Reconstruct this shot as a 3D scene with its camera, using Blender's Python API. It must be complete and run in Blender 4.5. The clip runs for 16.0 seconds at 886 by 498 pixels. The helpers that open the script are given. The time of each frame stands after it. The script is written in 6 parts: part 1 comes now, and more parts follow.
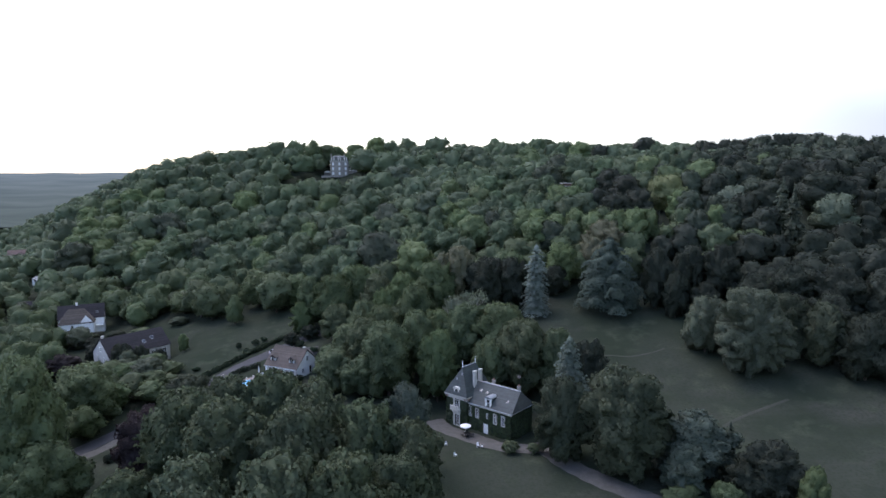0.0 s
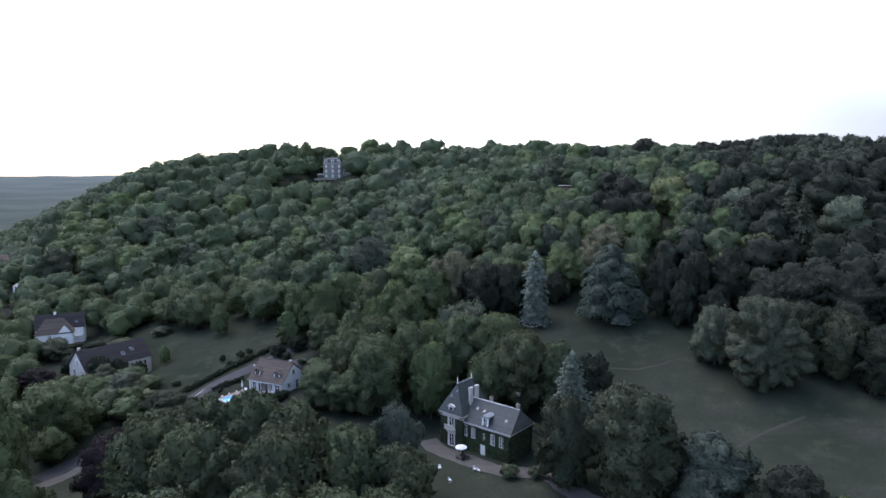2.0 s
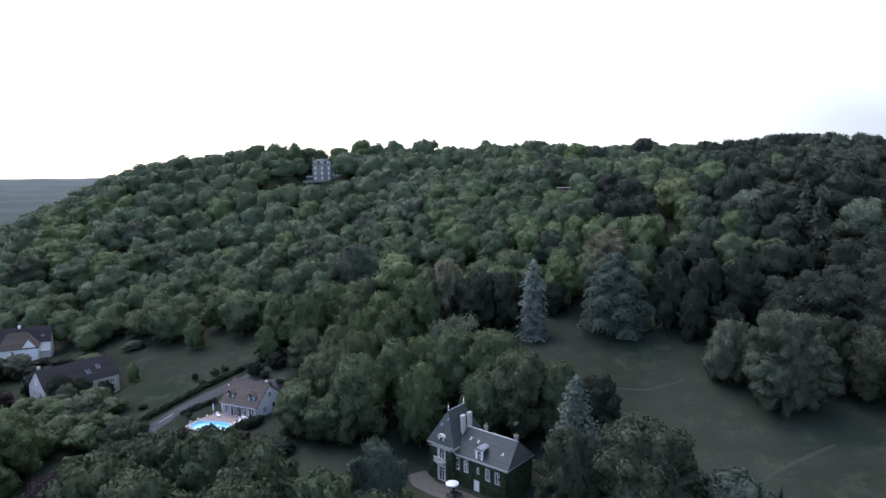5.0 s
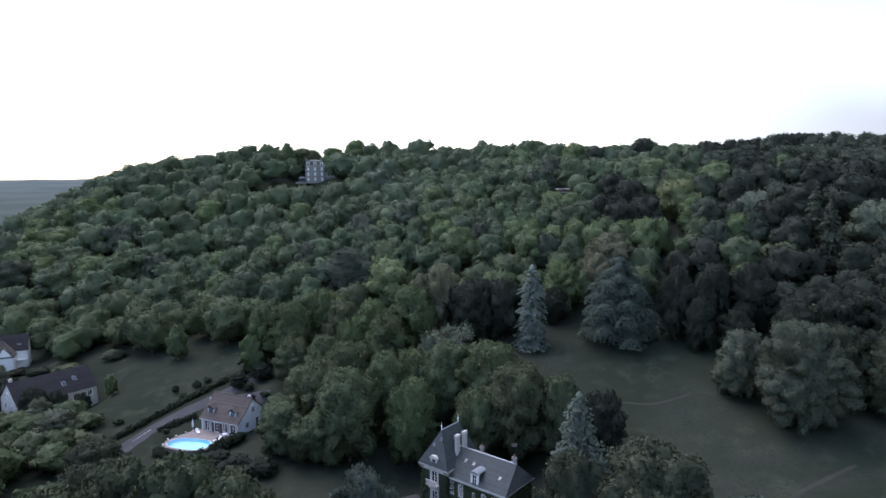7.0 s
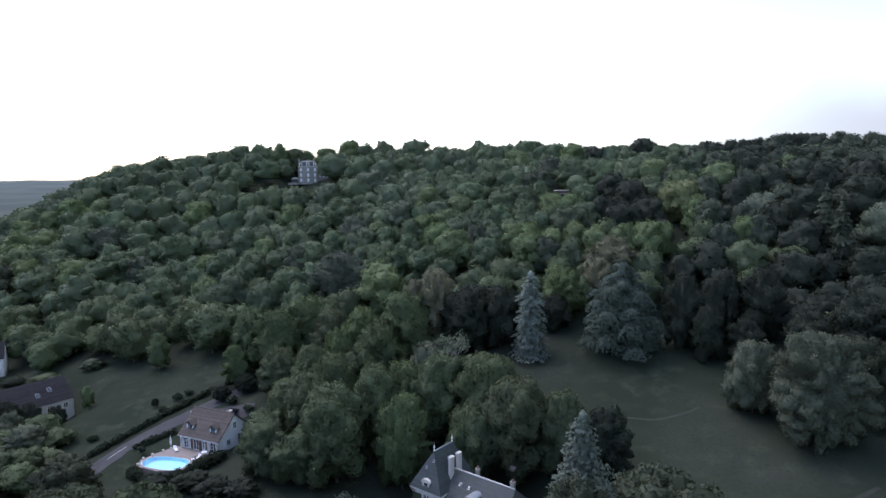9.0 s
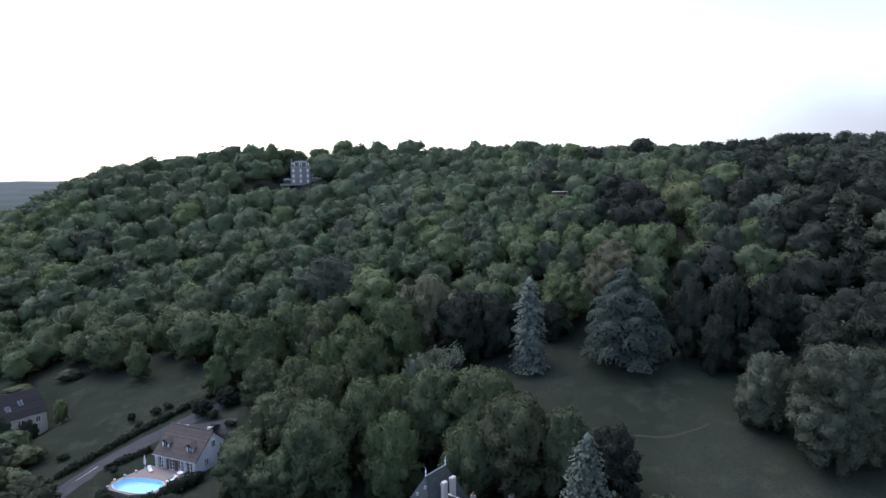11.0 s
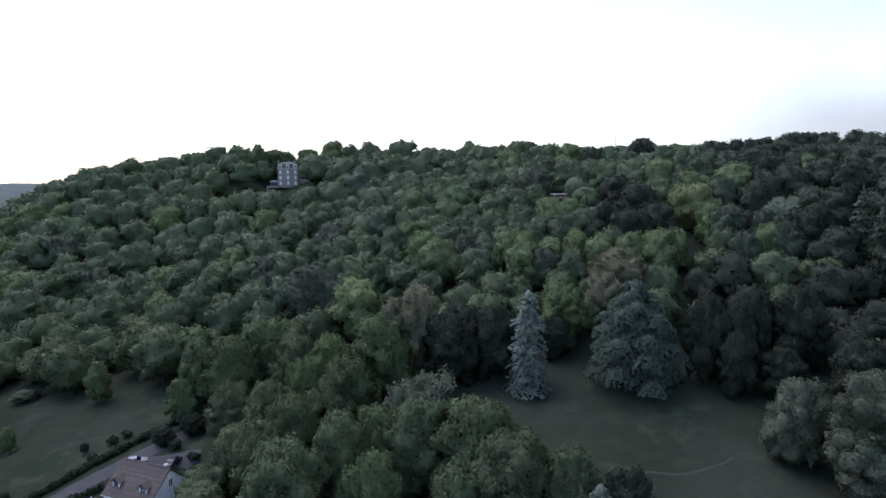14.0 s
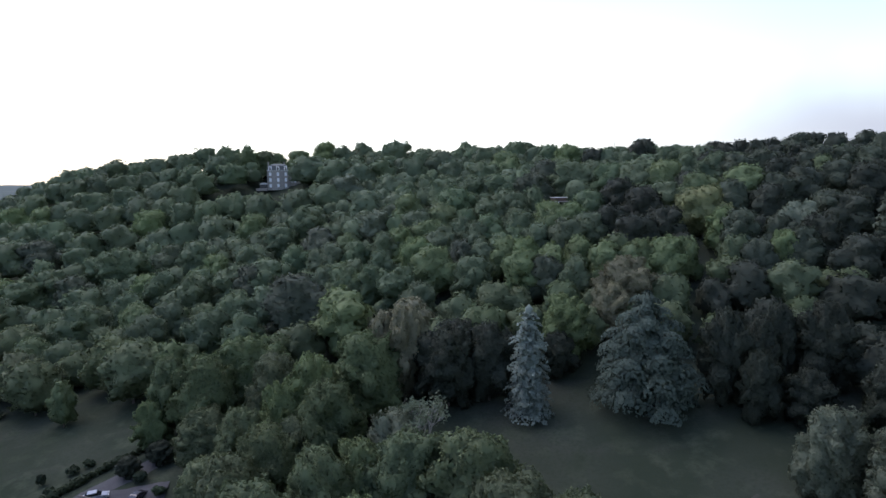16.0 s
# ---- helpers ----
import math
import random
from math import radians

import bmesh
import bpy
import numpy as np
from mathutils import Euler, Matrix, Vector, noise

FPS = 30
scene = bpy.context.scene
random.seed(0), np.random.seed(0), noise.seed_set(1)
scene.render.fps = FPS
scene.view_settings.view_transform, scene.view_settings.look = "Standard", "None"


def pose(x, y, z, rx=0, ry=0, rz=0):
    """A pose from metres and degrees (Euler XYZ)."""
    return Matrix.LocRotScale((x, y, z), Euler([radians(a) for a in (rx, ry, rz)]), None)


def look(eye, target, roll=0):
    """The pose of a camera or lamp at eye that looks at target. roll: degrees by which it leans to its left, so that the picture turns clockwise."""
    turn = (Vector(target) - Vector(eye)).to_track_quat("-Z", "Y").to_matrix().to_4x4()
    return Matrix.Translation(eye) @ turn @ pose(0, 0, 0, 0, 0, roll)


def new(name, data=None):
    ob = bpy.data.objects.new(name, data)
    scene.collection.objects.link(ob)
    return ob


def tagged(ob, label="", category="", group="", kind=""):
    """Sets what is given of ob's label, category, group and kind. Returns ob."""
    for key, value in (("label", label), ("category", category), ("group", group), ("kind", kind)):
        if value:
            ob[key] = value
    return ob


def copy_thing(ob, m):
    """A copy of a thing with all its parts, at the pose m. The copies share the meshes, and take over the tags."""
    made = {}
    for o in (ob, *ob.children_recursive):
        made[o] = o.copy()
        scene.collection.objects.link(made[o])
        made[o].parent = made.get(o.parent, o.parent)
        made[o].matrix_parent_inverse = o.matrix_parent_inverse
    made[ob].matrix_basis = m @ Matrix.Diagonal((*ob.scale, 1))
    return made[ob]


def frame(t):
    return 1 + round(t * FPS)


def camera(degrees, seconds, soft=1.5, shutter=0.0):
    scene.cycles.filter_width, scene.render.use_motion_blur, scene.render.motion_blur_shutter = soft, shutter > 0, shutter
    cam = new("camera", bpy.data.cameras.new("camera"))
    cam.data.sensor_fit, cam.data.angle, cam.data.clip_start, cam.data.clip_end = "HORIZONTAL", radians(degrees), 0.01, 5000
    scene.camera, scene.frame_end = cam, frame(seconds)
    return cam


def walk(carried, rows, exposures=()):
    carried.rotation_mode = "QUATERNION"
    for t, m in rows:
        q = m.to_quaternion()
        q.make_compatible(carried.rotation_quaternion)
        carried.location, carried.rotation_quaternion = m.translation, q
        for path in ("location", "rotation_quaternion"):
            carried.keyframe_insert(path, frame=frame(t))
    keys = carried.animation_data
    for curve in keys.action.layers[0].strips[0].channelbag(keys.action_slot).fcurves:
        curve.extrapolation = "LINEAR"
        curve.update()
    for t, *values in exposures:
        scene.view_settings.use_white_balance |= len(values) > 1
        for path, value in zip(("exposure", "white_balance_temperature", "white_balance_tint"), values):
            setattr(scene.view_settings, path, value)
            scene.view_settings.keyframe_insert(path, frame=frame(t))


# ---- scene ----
cam = camera(70.0, 16.0, soft=1.5)
PATH = [
    (0, (0.951, -0.166, 60.256), (3.340, 99.058, 48.047), -0.30),
    (0.5, (1.141, 2.119, 60.278), (3.670, 101.351, 48.174), -0.32),
    (1, (1.375, 4.480, 60.306), (4.034, 103.719, 48.285), -0.36),
    (1.5, (1.641, 6.887, 60.339), (4.423, 106.131, 48.386), -0.40),
    (2, (1.930, 9.314, 60.377), (4.829, 108.561, 48.479), -0.44),
    (2.5, (2.233, 11.738, 60.421), (5.247, 110.987, 48.566), -0.48),
    (3, (2.544, 14.143, 60.470), (5.670, 113.393, 48.650), -0.52),
    (3.5, (2.857, 16.515, 60.522), (6.094, 115.765, 48.731), -0.56),
    (4, (3.168, 18.845, 60.577), (6.517, 118.094, 48.810), -0.60),
    (6.5, (4.620, 29.770, 60.852), (8.553, 129.008, 49.180), -0.70),
    (7, (4.887, 31.828, 60.898), (8.943, 131.064, 49.246), -0.71),
    (7.5, (5.149, 33.860, 60.939), (9.330, 133.094, 49.308), -0.72),
    (8, (5.409, 35.877, 60.974), (9.716, 135.107, 49.365), -0.72),
    (8.5, (5.667, 37.888, 61.002), (10.101, 137.116, 49.417), -0.72),
    (9, (5.927, 39.906, 61.024), (10.490, 139.131, 49.463), -0.72),
    (11.5, (7.336, 50.520, 61.056), (12.538, 149.729, 49.635), -0.75),
    (12, (7.654, 52.825, 61.058), (12.981, 152.031, 49.667), -0.77),
    (12.5, (7.987, 55.213, 61.066), (13.438, 154.416, 49.705), -0.78),
    (13, (8.334, 57.688, 61.082), (13.909, 156.888, 49.753), -0.80),
    (13.5, (8.695, 60.256, 61.112), (14.394, 159.452, 49.815), -0.82),
    (14, (9.067, 62.917, 61.161), (14.890, 162.110, 49.899), -0.84),
    (14.5, (9.450, 65.671, 61.236), (15.397, 164.861, 50.010), -0.86),
    (15, (9.837, 68.512, 61.344), (15.910, 167.698, 50.158), -0.88),
    (15.5, (10.224, 71.433, 61.493), (16.427, 170.616, 50.350), -0.90),
    (16, (10.605, 74.423, 61.692), (16.943, 173.603, 50.599), -0.91),
]
walk(cam, [(t, look(eye, target, roll)) for t, eye, target, roll in PATH], exposures=[(0.0, 1.74, 6250, 20), (7.0, 1.64, 6250, 20), (16.0, 1.48, 6250, 20)])
# ---------------------------------------------------------------- world and light
world = bpy.data.worlds.new("dusk_sky")
scene.world = world
world.use_nodes = True
wn, wl = world.node_tree.nodes, world.node_tree.links
sky = wn.new("ShaderNodeTexSky")
sky.sky_type, sky.sun_disc = "NISHITA", False
sky.sun_elevation, sky.sun_rotation = radians(58.0), radians(-52.0)
sky.air_density, sky.dust_density, sky.ozone_density = 1.0, 1.3, 0.9


def sky_map(value, lo, hi):
    r = wn.new("ShaderNodeMapRange")
    r.interpolation_type = "SMOOTHSTEP"
    r.inputs[1].default_value, r.inputs[2].default_value = lo, hi
    wl.new(value, r.inputs[0])
    return r.outputs[0]


def sky_times(a, b):
    m = wn.new("ShaderNodeMath")
    m.operation = "MULTIPLY"
    wl.new(a, m.inputs[0])
    wl.new(b, m.inputs[1])
    return m.outputs[0]


def sky_mix(fac, a, tone):
    m = wn.new("ShaderNodeMix")
    m.data_type = "RGBA"
    wl.new(fac, m.inputs[0])
    wl.new(a, m.inputs[6])
    m.inputs[7].default_value = (*tone, 1)
    return m.outputs[2]


# a thin blue veil and a low grey-blue cloud bank in the north-east
sky_co, sky_xyz, sky_noise, sky_bend = wn.new("ShaderNodeTexCoord"), wn.new("ShaderNodeSeparateXYZ"), wn.new("ShaderNodeTexNoise"), wn.new("ShaderNodeMath")
wl.new(sky_co.outputs["Generated"], sky_xyz.inputs[0])
wl.new(sky_co.outputs["Generated"], sky_noise.inputs["Vector"])
sky_noise.inputs["Scale"].default_value, sky_noise.inputs["Detail"].default_value = 5.0, 3.0
sky_bend.operation = "MULTIPLY_ADD"
wl.new(sky_noise.outputs[0], sky_bend.inputs[0])
sky_bend.inputs[1].default_value = 0.10
wl.new(sky_xyz.outputs["Z"], sky_bend.inputs[2])
veil = sky_mix(sky_times(sky_map(sky_xyz.outputs["X"], 0.36, 0.62), sky_map(sky_xyz.outputs["Z"], 0.10, 0.26)), sky.outputs[0], (2.12, 2.54, 2.54))
bank = sky_mix(sky_times(sky_map(sky_xyz.outputs["X"], 0.14, 0.66), sky_map(sky_bend.outputs[0], 0.235, 0.10)), veil, (1.63, 1.82, 2.0))
wl.new(bank, wn["Background"].inputs[0])
wn["Background"].inputs[1].default_value = 0.135

sun = new("sun", bpy.data.lights.new("sun", "SUN"))
sun.data.energy, sun.data.angle, sun.data.color = 0.65, radians(50), (1.0, 0.99, 0.98)
sun.matrix_world = look((0, 0, 0), (math.sin(radians(52)), -math.cos(radians(52)), -math.tan(radians(58))))


# ---------------------------------------------------------------- materials
def material(name, colour, colour2=None, rough=0.8, scale=1.0, bump=0.0, island=0.0, metal=0.0, spec=0.3, detail=6.0):
    """Two-tone noise at a coarse and a fine scale, with relief; island: value change from piece to piece."""
    m = bpy.data.materials.new(name)
    m.use_nodes = True
    n, l = m.node_tree.nodes, m.node_tree.links
    b = n["Principled BSDF"]
    b.inputs["Roughness"].default_value, b.inputs["Metallic"].default_value = rough, metal
    b.inputs["Specular IOR Level"].default_value = spec
    co = n.new("ShaderNodeTexCoord")
    big, fine = n.new("ShaderNodeTexNoise"), n.new("ShaderNodeTexNoise")
    for t, s in ((big, scale), (fine, scale * 9)):
        t.inputs["Scale"].default_value, t.inputs["Detail"].default_value = s, detail
        l.new(co.outputs["Object"], t.inputs["Vector"])
    add = n.new("ShaderNodeMath")
    add.operation = "ADD"
    l.new(big.outputs[0], add.inputs[0])
    l.new(fine.outputs[0], add.inputs[1])
    rng = n.new("ShaderNodeMapRange")
    rng.inputs[1].default_value, rng.inputs[2].default_value = 0.7, 1.3
    l.new(add.outputs[0], rng.inputs[0])
    mix = n.new("ShaderNodeMix")
    mix.data_type = "RGBA"
    l.new(rng.outputs[0], mix.inputs[0])
    mix.inputs[6].default_value = (*colour, 1)
    mix.inputs[7].default_value = (*(colour2 or [c * 0.7 for c in colour]), 1)
    out = mix.outputs[2]
    if island:
        geo, ob = n.new("ShaderNodeNewGeometry"), n.new("ShaderNodeObjectInfo")
        s = n.new("ShaderNodeMath")
        s.operation = "ADD"
        l.new(geo.outputs["Random Per Island"], s.inputs[0])
        l.new(ob.outputs["Random"], s.inputs[1])
        f = n.new("ShaderNodeMath")
        f.operation = "FRACT"
        l.new(s.outputs[0], f.inputs[0])
        r = n.new("ShaderNodeMapRange")
        r.inputs[3].default_value, r.inputs[4].default_value = 1 - island, 1 + island
        l.new(f.outputs[0], r.inputs[0])
        hsv = n.new("ShaderNodeHueSaturation")
        l.new(r.outputs[0], hsv.inputs["Value"])
        l.new(out, hsv.inputs["Color"])
        out = hsv.outputs[0]
    l.new(out, b.inputs["Base Color"])
    if bump:
        bp = n.new("ShaderNodeBump")
        bp.inputs["Strength"].default_value, bp.inputs["Distance"].default_value = bump, 0.05
        l.new(fine.outputs[0], bp.inputs["Height"])
        l.new(bp.outputs[0], b.inputs["Normal"])
    return m


def foliage(name, dark, light, hue=0.03, value=0.35, sat_swing=0.25, grain=0.35):
    """Leaves: tone drifts from tree to tree, from clump to clump and leaf to leaf."""
    m = bpy.data.materials.new(name)
    m.use_nodes = True
    n, l = m.node_tree.nodes, m.node_tree.links
    b = n["Principled BSDF"]
    b.inputs["Roughness"].default_value = 0.75
    b.inputs["Specular IOR Level"].default_value = 0.2
    geo, ob, at = n.new("ShaderNodeNewGeometry"), n.new("ShaderNodeObjectInfo"), n.new("ShaderNodeAttribute")
    at.attribute_name = "tint"
    co, tex = n.new("ShaderNodeTexCoord"), n.new("ShaderNodeTexNoise")
    tex.inputs["Scale"].default_value, tex.inputs["Detail"].default_value = 0.35, 2.0
    l.new(co.outputs["Object"], tex.inputs["Vector"])

    def math(op, a, c, k=None):
        x = n.new("ShaderNodeMath")
        x.operation = op
        for i, v in enumerate((a, c)):
            if isinstance(v, float):
                x.inputs[i].default_value = v
            else:
                l.new(v, x.inputs[i])
        return x.outputs[0]
    tree = math("FRACT", math("ADD", ob.outputs["Random"], at.outputs["Fac"]), 0.0)
    t = math("ADD", math("MULTIPLY", geo.outputs["Random Per Island"], grain), math("MULTIPLY", tex.outputs[0], 0.75 - 0.4 * grain))
    mix = n.new("ShaderNodeMix")
    mix.data_type = "RGBA"
    l.new(t, mix.inputs[0])
    mix.inputs[6].default_value, mix.inputs[7].default_value = (*dark, 1), (*light, 1)
    hsv = n.new("ShaderNodeHueSaturation")
    l.new(mix.outputs[2], hsv.inputs["Color"])
    l.new(math("ADD", math("MULTIPLY", tree, 2 * value), 1 - value), hsv.inputs["Value"])
    swing = math("FRACT", math("MULTIPLY", tree, 7.31), 0.0)
    l.new(math("ADD", math("MULTIPLY", swing, 2 * hue), 0.5 - hue), hsv.inputs["Hue"])
    sat = math("FRACT", math("MULTIPLY", tree, 13.7), 0.0)
    l.new(math("ADD", math("MULTIPLY", sat, 2 * sat_swing), 0.95 - sat_swing), hsv.inputs["Saturation"])
    l.new(hsv.outputs[0], b.inputs["Base Color"])
    thin, both = n.new("ShaderNodeBsdfTranslucent"), n.new("ShaderNodeMixShader")
    l.new(hsv.outputs[0], thin.inputs["Color"])
    both.inputs[0].default_value = 0.36
    l.new(b.outputs[0], both.inputs[1])
    l.new(thin.outputs[0], both.inputs[2])
    l.new(both.outputs[0], n["Material Output"].inputs["Surface"])
    return m


LEAF = foliage("broad_leaves", (0.05, 0.074, 0.037), (0.112, 0.144, 0.069), 0.012, 0.16, 0.08)
LEAF_OAK = foliage("oak_leaves", (0.033, 0.048, 0.027), (0.092, 0.119, 0.062), 0.012, 0.12, 0.08, 0.5)
# Slightly paler and bluer than LEAF: haze over the hill put into leaf colour
LEAF_HILL_HAZE = foliage("hazed_hill_leaves", (0.062, 0.09, 0.05), (0.116, 0.153, 0.082), 0.012, 0.15, 0.08, 0.1)
LEAF_TEAL = foliage("blue_green_leaves", (0.046, 0.066, 0.05), (0.098, 0.128, 0.096), 0.005, 0.06, 0.05)
LEAF_MOSS = foliage("mossy_leaves", (0.033, 0.045, 0.026), (0.072, 0.088, 0.05), 0.01, 0.12, 0.06)
LEAF_PALE = foliage("pale_leaves", (0.07, 0.086, 0.056), (0.145, 0.168, 0.112), 0.004, 0.05, 0.05)
# Fresh green, kept lighter so light on the crowns is in the colour
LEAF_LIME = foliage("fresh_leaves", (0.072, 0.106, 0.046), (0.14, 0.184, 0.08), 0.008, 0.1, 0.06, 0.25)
# DIM and DUSK: darker leaves; shade of the eastern slope is put into colour
LEAF_DIM = foliage("dull_shaded_leaves", (0.025, 0.033, 0.023), (0.044, 0.054, 0.036), 0.01, 0.15, 0.08, 0.2)
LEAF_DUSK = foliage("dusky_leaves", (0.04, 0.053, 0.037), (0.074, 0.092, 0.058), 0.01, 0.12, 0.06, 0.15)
LEAF_GREY = foliage("grey_green_leaves", (0.08, 0.102, 0.066), (0.15, 0.18, 0.12), 0.006, 0.08, 0.06)
LEAF_YELLOW = foliage("yellow_green_leaves", (0.098, 0.118, 0.050), (0.180, 0.205, 0.088), 0.006, 0.08, 0.06)
LEAF_RUST = foliage("rusty_leaves", (0.108, 0.114, 0.066), (0.185, 0.184, 0.118), 0.004, 0.08, 0.06)
LEAF_SPRUCE = foliage("grey_green_needles", (0.064, 0.088, 0.068), (0.134, 0.172, 0.138), 0.005, 0.06, 0.05)
LEAF_DARK = foliage("dark_needles", (0.018, 0.03, 0.018), (0.045, 0.065, 0.038), 0.015, 0.2)
LEAF_COPPER = foliage("copper_leaves", (0.026, 0.02, 0.022), (0.055, 0.042, 0.042), 0.01, 0.1)
NEEDLE_BLUE = foliage("blue_needles", (0.088, 0.12, 0.1), (0.178, 0.226, 0.192), 0.005, 0.06, 0.05)
NEEDLE_CEDAR = foliage("grey_blue_needles", (0.042, 0.064, 0.048), (0.088, 0.122, 0.096), 0.005, 0.06, 0.05)
IVY = foliage("ivy_leaves", (0.024, 0.046, 0.018), (0.058, 0.092, 0.035), 0.02, 0.2)
BARK = material("bark", (0.10, 0.085, 0.07), (0.05, 0.042, 0.035), 0.9, 1.5, 0.5)
BARK_PALE = material("pale_bark", (0.30, 0.29, 0.26), (0.16, 0.15, 0.13), 0.85, 2.0, 0.4)
BARK_WHITE = material("white_bark", (0.62, 0.61, 0.58), (0.42, 0.41, 0.38), 0.8, 2.0, 0.2)
SLATE = material("slate", (0.045, 0.057, 0.058), (0.031, 0.039, 0.040), 0.65, 1.2, 0.3, 0.14, spec=0.25)
SLATE_PALE = material("pale_slate", (0.088, 0.094, 0.090), (0.060, 0.064, 0.062), 0.7, 1.0, 0.3, 0.14, spec=0.2)
TILE = material("brown_tile", (0.098, 0.084, 0.074), (0.066, 0.057, 0.051), 0.85, 1.4, 0.4, 0.16, spec=0.15)
TILE_RED = material("faded_red_tile", (0.17, 0.12, 0.105), (0.12, 0.088, 0.08), 0.85, 1.4, 0.4, 0.16, spec=0.15)
TILE_DARK = material("dark_tile", (0.034, 0.032, 0.036), (0.021, 0.020, 0.023), 0.85, 1.4, 0.4, 0.16, spec=0.15)
RENDER_WHITE = material("white_render", (0.80, 0.81, 0.82), (0.70, 0.71, 0.72), 0.85, 0.6, 0.15)
LIMESTONE = material("limestone", (0.50, 0.49, 0.45), (0.36, 0.35, 0.32), 0.85, 1.2, 0.3, 0.1)
STONE_GREY = material("grey_stone", (0.30, 0.28, 0.25), (0.19, 0.18, 0.165), 0.9, 0.9, 0.4, 0.1)
PAINT_WHITE = material("white_paint", (0.78, 0.78, 0.76), (0.68, 0.68, 0.66), 0.5, 2.0)
WOOD_BROWN = material("brown_wood", (0.12, 0.075, 0.055), (0.07, 0.045, 0.035), 0.6, 3.0, 0.2)
METAL_DARK = material("dark_metal", (0.05, 0.05, 0.055), (0.03, 0.03, 0.033), 0.45, 4.0, metal=0.6)
ZINC = material("zinc", (0.30, 0.32, 0.33), (0.22, 0.24, 0.25), 0.4, 2.0, metal=0.5)
BRICK_RED = material("red_brick", (0.25, 0.14, 0.11), (0.16, 0.09, 0.075), 0.9, 2.5, 0.4, 0.15)
GRAVEL = material("gravel", (0.098, 0.094, 0.086), (0.064, 0.062, 0.056), 0.95, 0.8, 0.5, spec=0.1)
ASPHALT = material("asphalt", (0.055, 0.055, 0.058), (0.038, 0.038, 0.041), 0.9, 0.5, 0.3, spec=0.15)
PAVING = material("terrace_paving", (0.21, 0.175, 0.16), (0.16, 0.135, 0.122), 0.8, 1.0, 0.2, 0.12)
POOL_LINER = material("pool_liner", (0.38, 0.72, 0.88), (0.30, 0.64, 0.83), 0.4, 1.0)
POOL_EDGE = material("pool_coping", (0.52, 0.50, 0.46), (0.42, 0.40, 0.37), 0.7, 2.0, 0.2, 0.1)
CANVAS = material("white_canvas", (0.66, 0.67, 0.68), (0.58, 0.59, 0.60), 0.8, 2.0)
PLASTIC = material("white_plastic", (0.72, 0.73, 0.75), (0.62, 0.63, 0.66), 0.4, 3.0)
CAR_SILVER = material("silver_paint", (0.22, 0.23, 0.25), (0.19, 0.20, 0.22), 0.35, 1.0, metal=0.4, spec=0.5)
CAR_DARK = material("dark_car_paint", (0.03, 0.03, 0.04), (0.025, 0.025, 0.03), 0.25, 1.0, metal=0.3, spec=0.6)
RUBBER = material("rubber", (0.02, 0.02, 0.02), (0.03, 0.03, 0.03), 0.9)


def glass(name, tone):
    m = bpy.data.materials.new(name)
    m.use_nodes = True
    b = m.node_tree.nodes["Principled BSDF"]
    b.inputs["Base Color"].default_value = (*tone, 1)
    b.inputs["Roughness"].default_value = 0.04
    b.inputs["Specular IOR Level"].default_value = 0.8
    return m


GLASS = glass("window_glass", (0.012, 0.014, 0.018))
# Paler base than GLASS: part of the sky reflection is put into colour
PANE_BRIGHT = glass("painted_sky_glass", (0.05, 0.055, 0.06))
# Opaque white pane: sky reflected in the chateau windows, painted as colour
PANE_SKY_WHITE = material("white_sky_reflection", (0.72, 0.73, 0.74), (0.60, 0.61, 0.62), 0.5, 2.0)
# Dark leaf green on the wall; shade beneath the ivy is painted in
IVY_WALL = material("ivy_shadowed_stone", (0.035, 0.05, 0.028), (0.022, 0.032, 0.018), 0.95, 1.2, 0.5)
RENDER_CREAM = material("cream_render", (0.46, 0.45, 0.42), (0.36, 0.35, 0.33), 0.88, 0.6, 0.2)
TRACK = material("worn_track", (0.043, 0.046, 0.037), (0.033, 0.037, 0.028), 0.95, 0.6, 0.3, spec=0.1)


def distance_material():
    """Far woodland: soft blue-grey with dim green patches; evening haze is painted in as a little airlight, emission
    that grows with distance.
    """
    m = bpy.data.materials.new("far_plain")
    m.use_nodes = True
    n, l = m.node_tree.nodes, m.node_tree.links
    b = n["Principled BSDF"]
    b.inputs["Roughness"].default_value, b.inputs["Specular IOR Level"].default_value = 1.0, 0.0
    co, tex, mix = n.new("ShaderNodeTexCoord"), n.new("ShaderNodeTexNoise"), n.new("ShaderNodeMix")
    tex.inputs["Scale"].default_value, tex.inputs["Detail"].default_value = 0.005, 10.0
    l.new(co.outputs["Object"], tex.inputs["Vector"])
    mix.data_type = "RGBA"
    l.new(tex.outputs[0], mix.inputs[0])
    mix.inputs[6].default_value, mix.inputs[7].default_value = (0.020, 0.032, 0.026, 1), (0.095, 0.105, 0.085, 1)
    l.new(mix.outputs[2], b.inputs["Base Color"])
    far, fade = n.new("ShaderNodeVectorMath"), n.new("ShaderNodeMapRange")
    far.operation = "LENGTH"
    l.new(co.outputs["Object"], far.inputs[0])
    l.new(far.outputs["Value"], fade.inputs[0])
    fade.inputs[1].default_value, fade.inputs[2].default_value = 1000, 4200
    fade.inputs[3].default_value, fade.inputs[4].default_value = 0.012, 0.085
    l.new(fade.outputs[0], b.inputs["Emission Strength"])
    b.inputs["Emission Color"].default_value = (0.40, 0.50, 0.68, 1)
    return m


DISTANCE = distance_material()


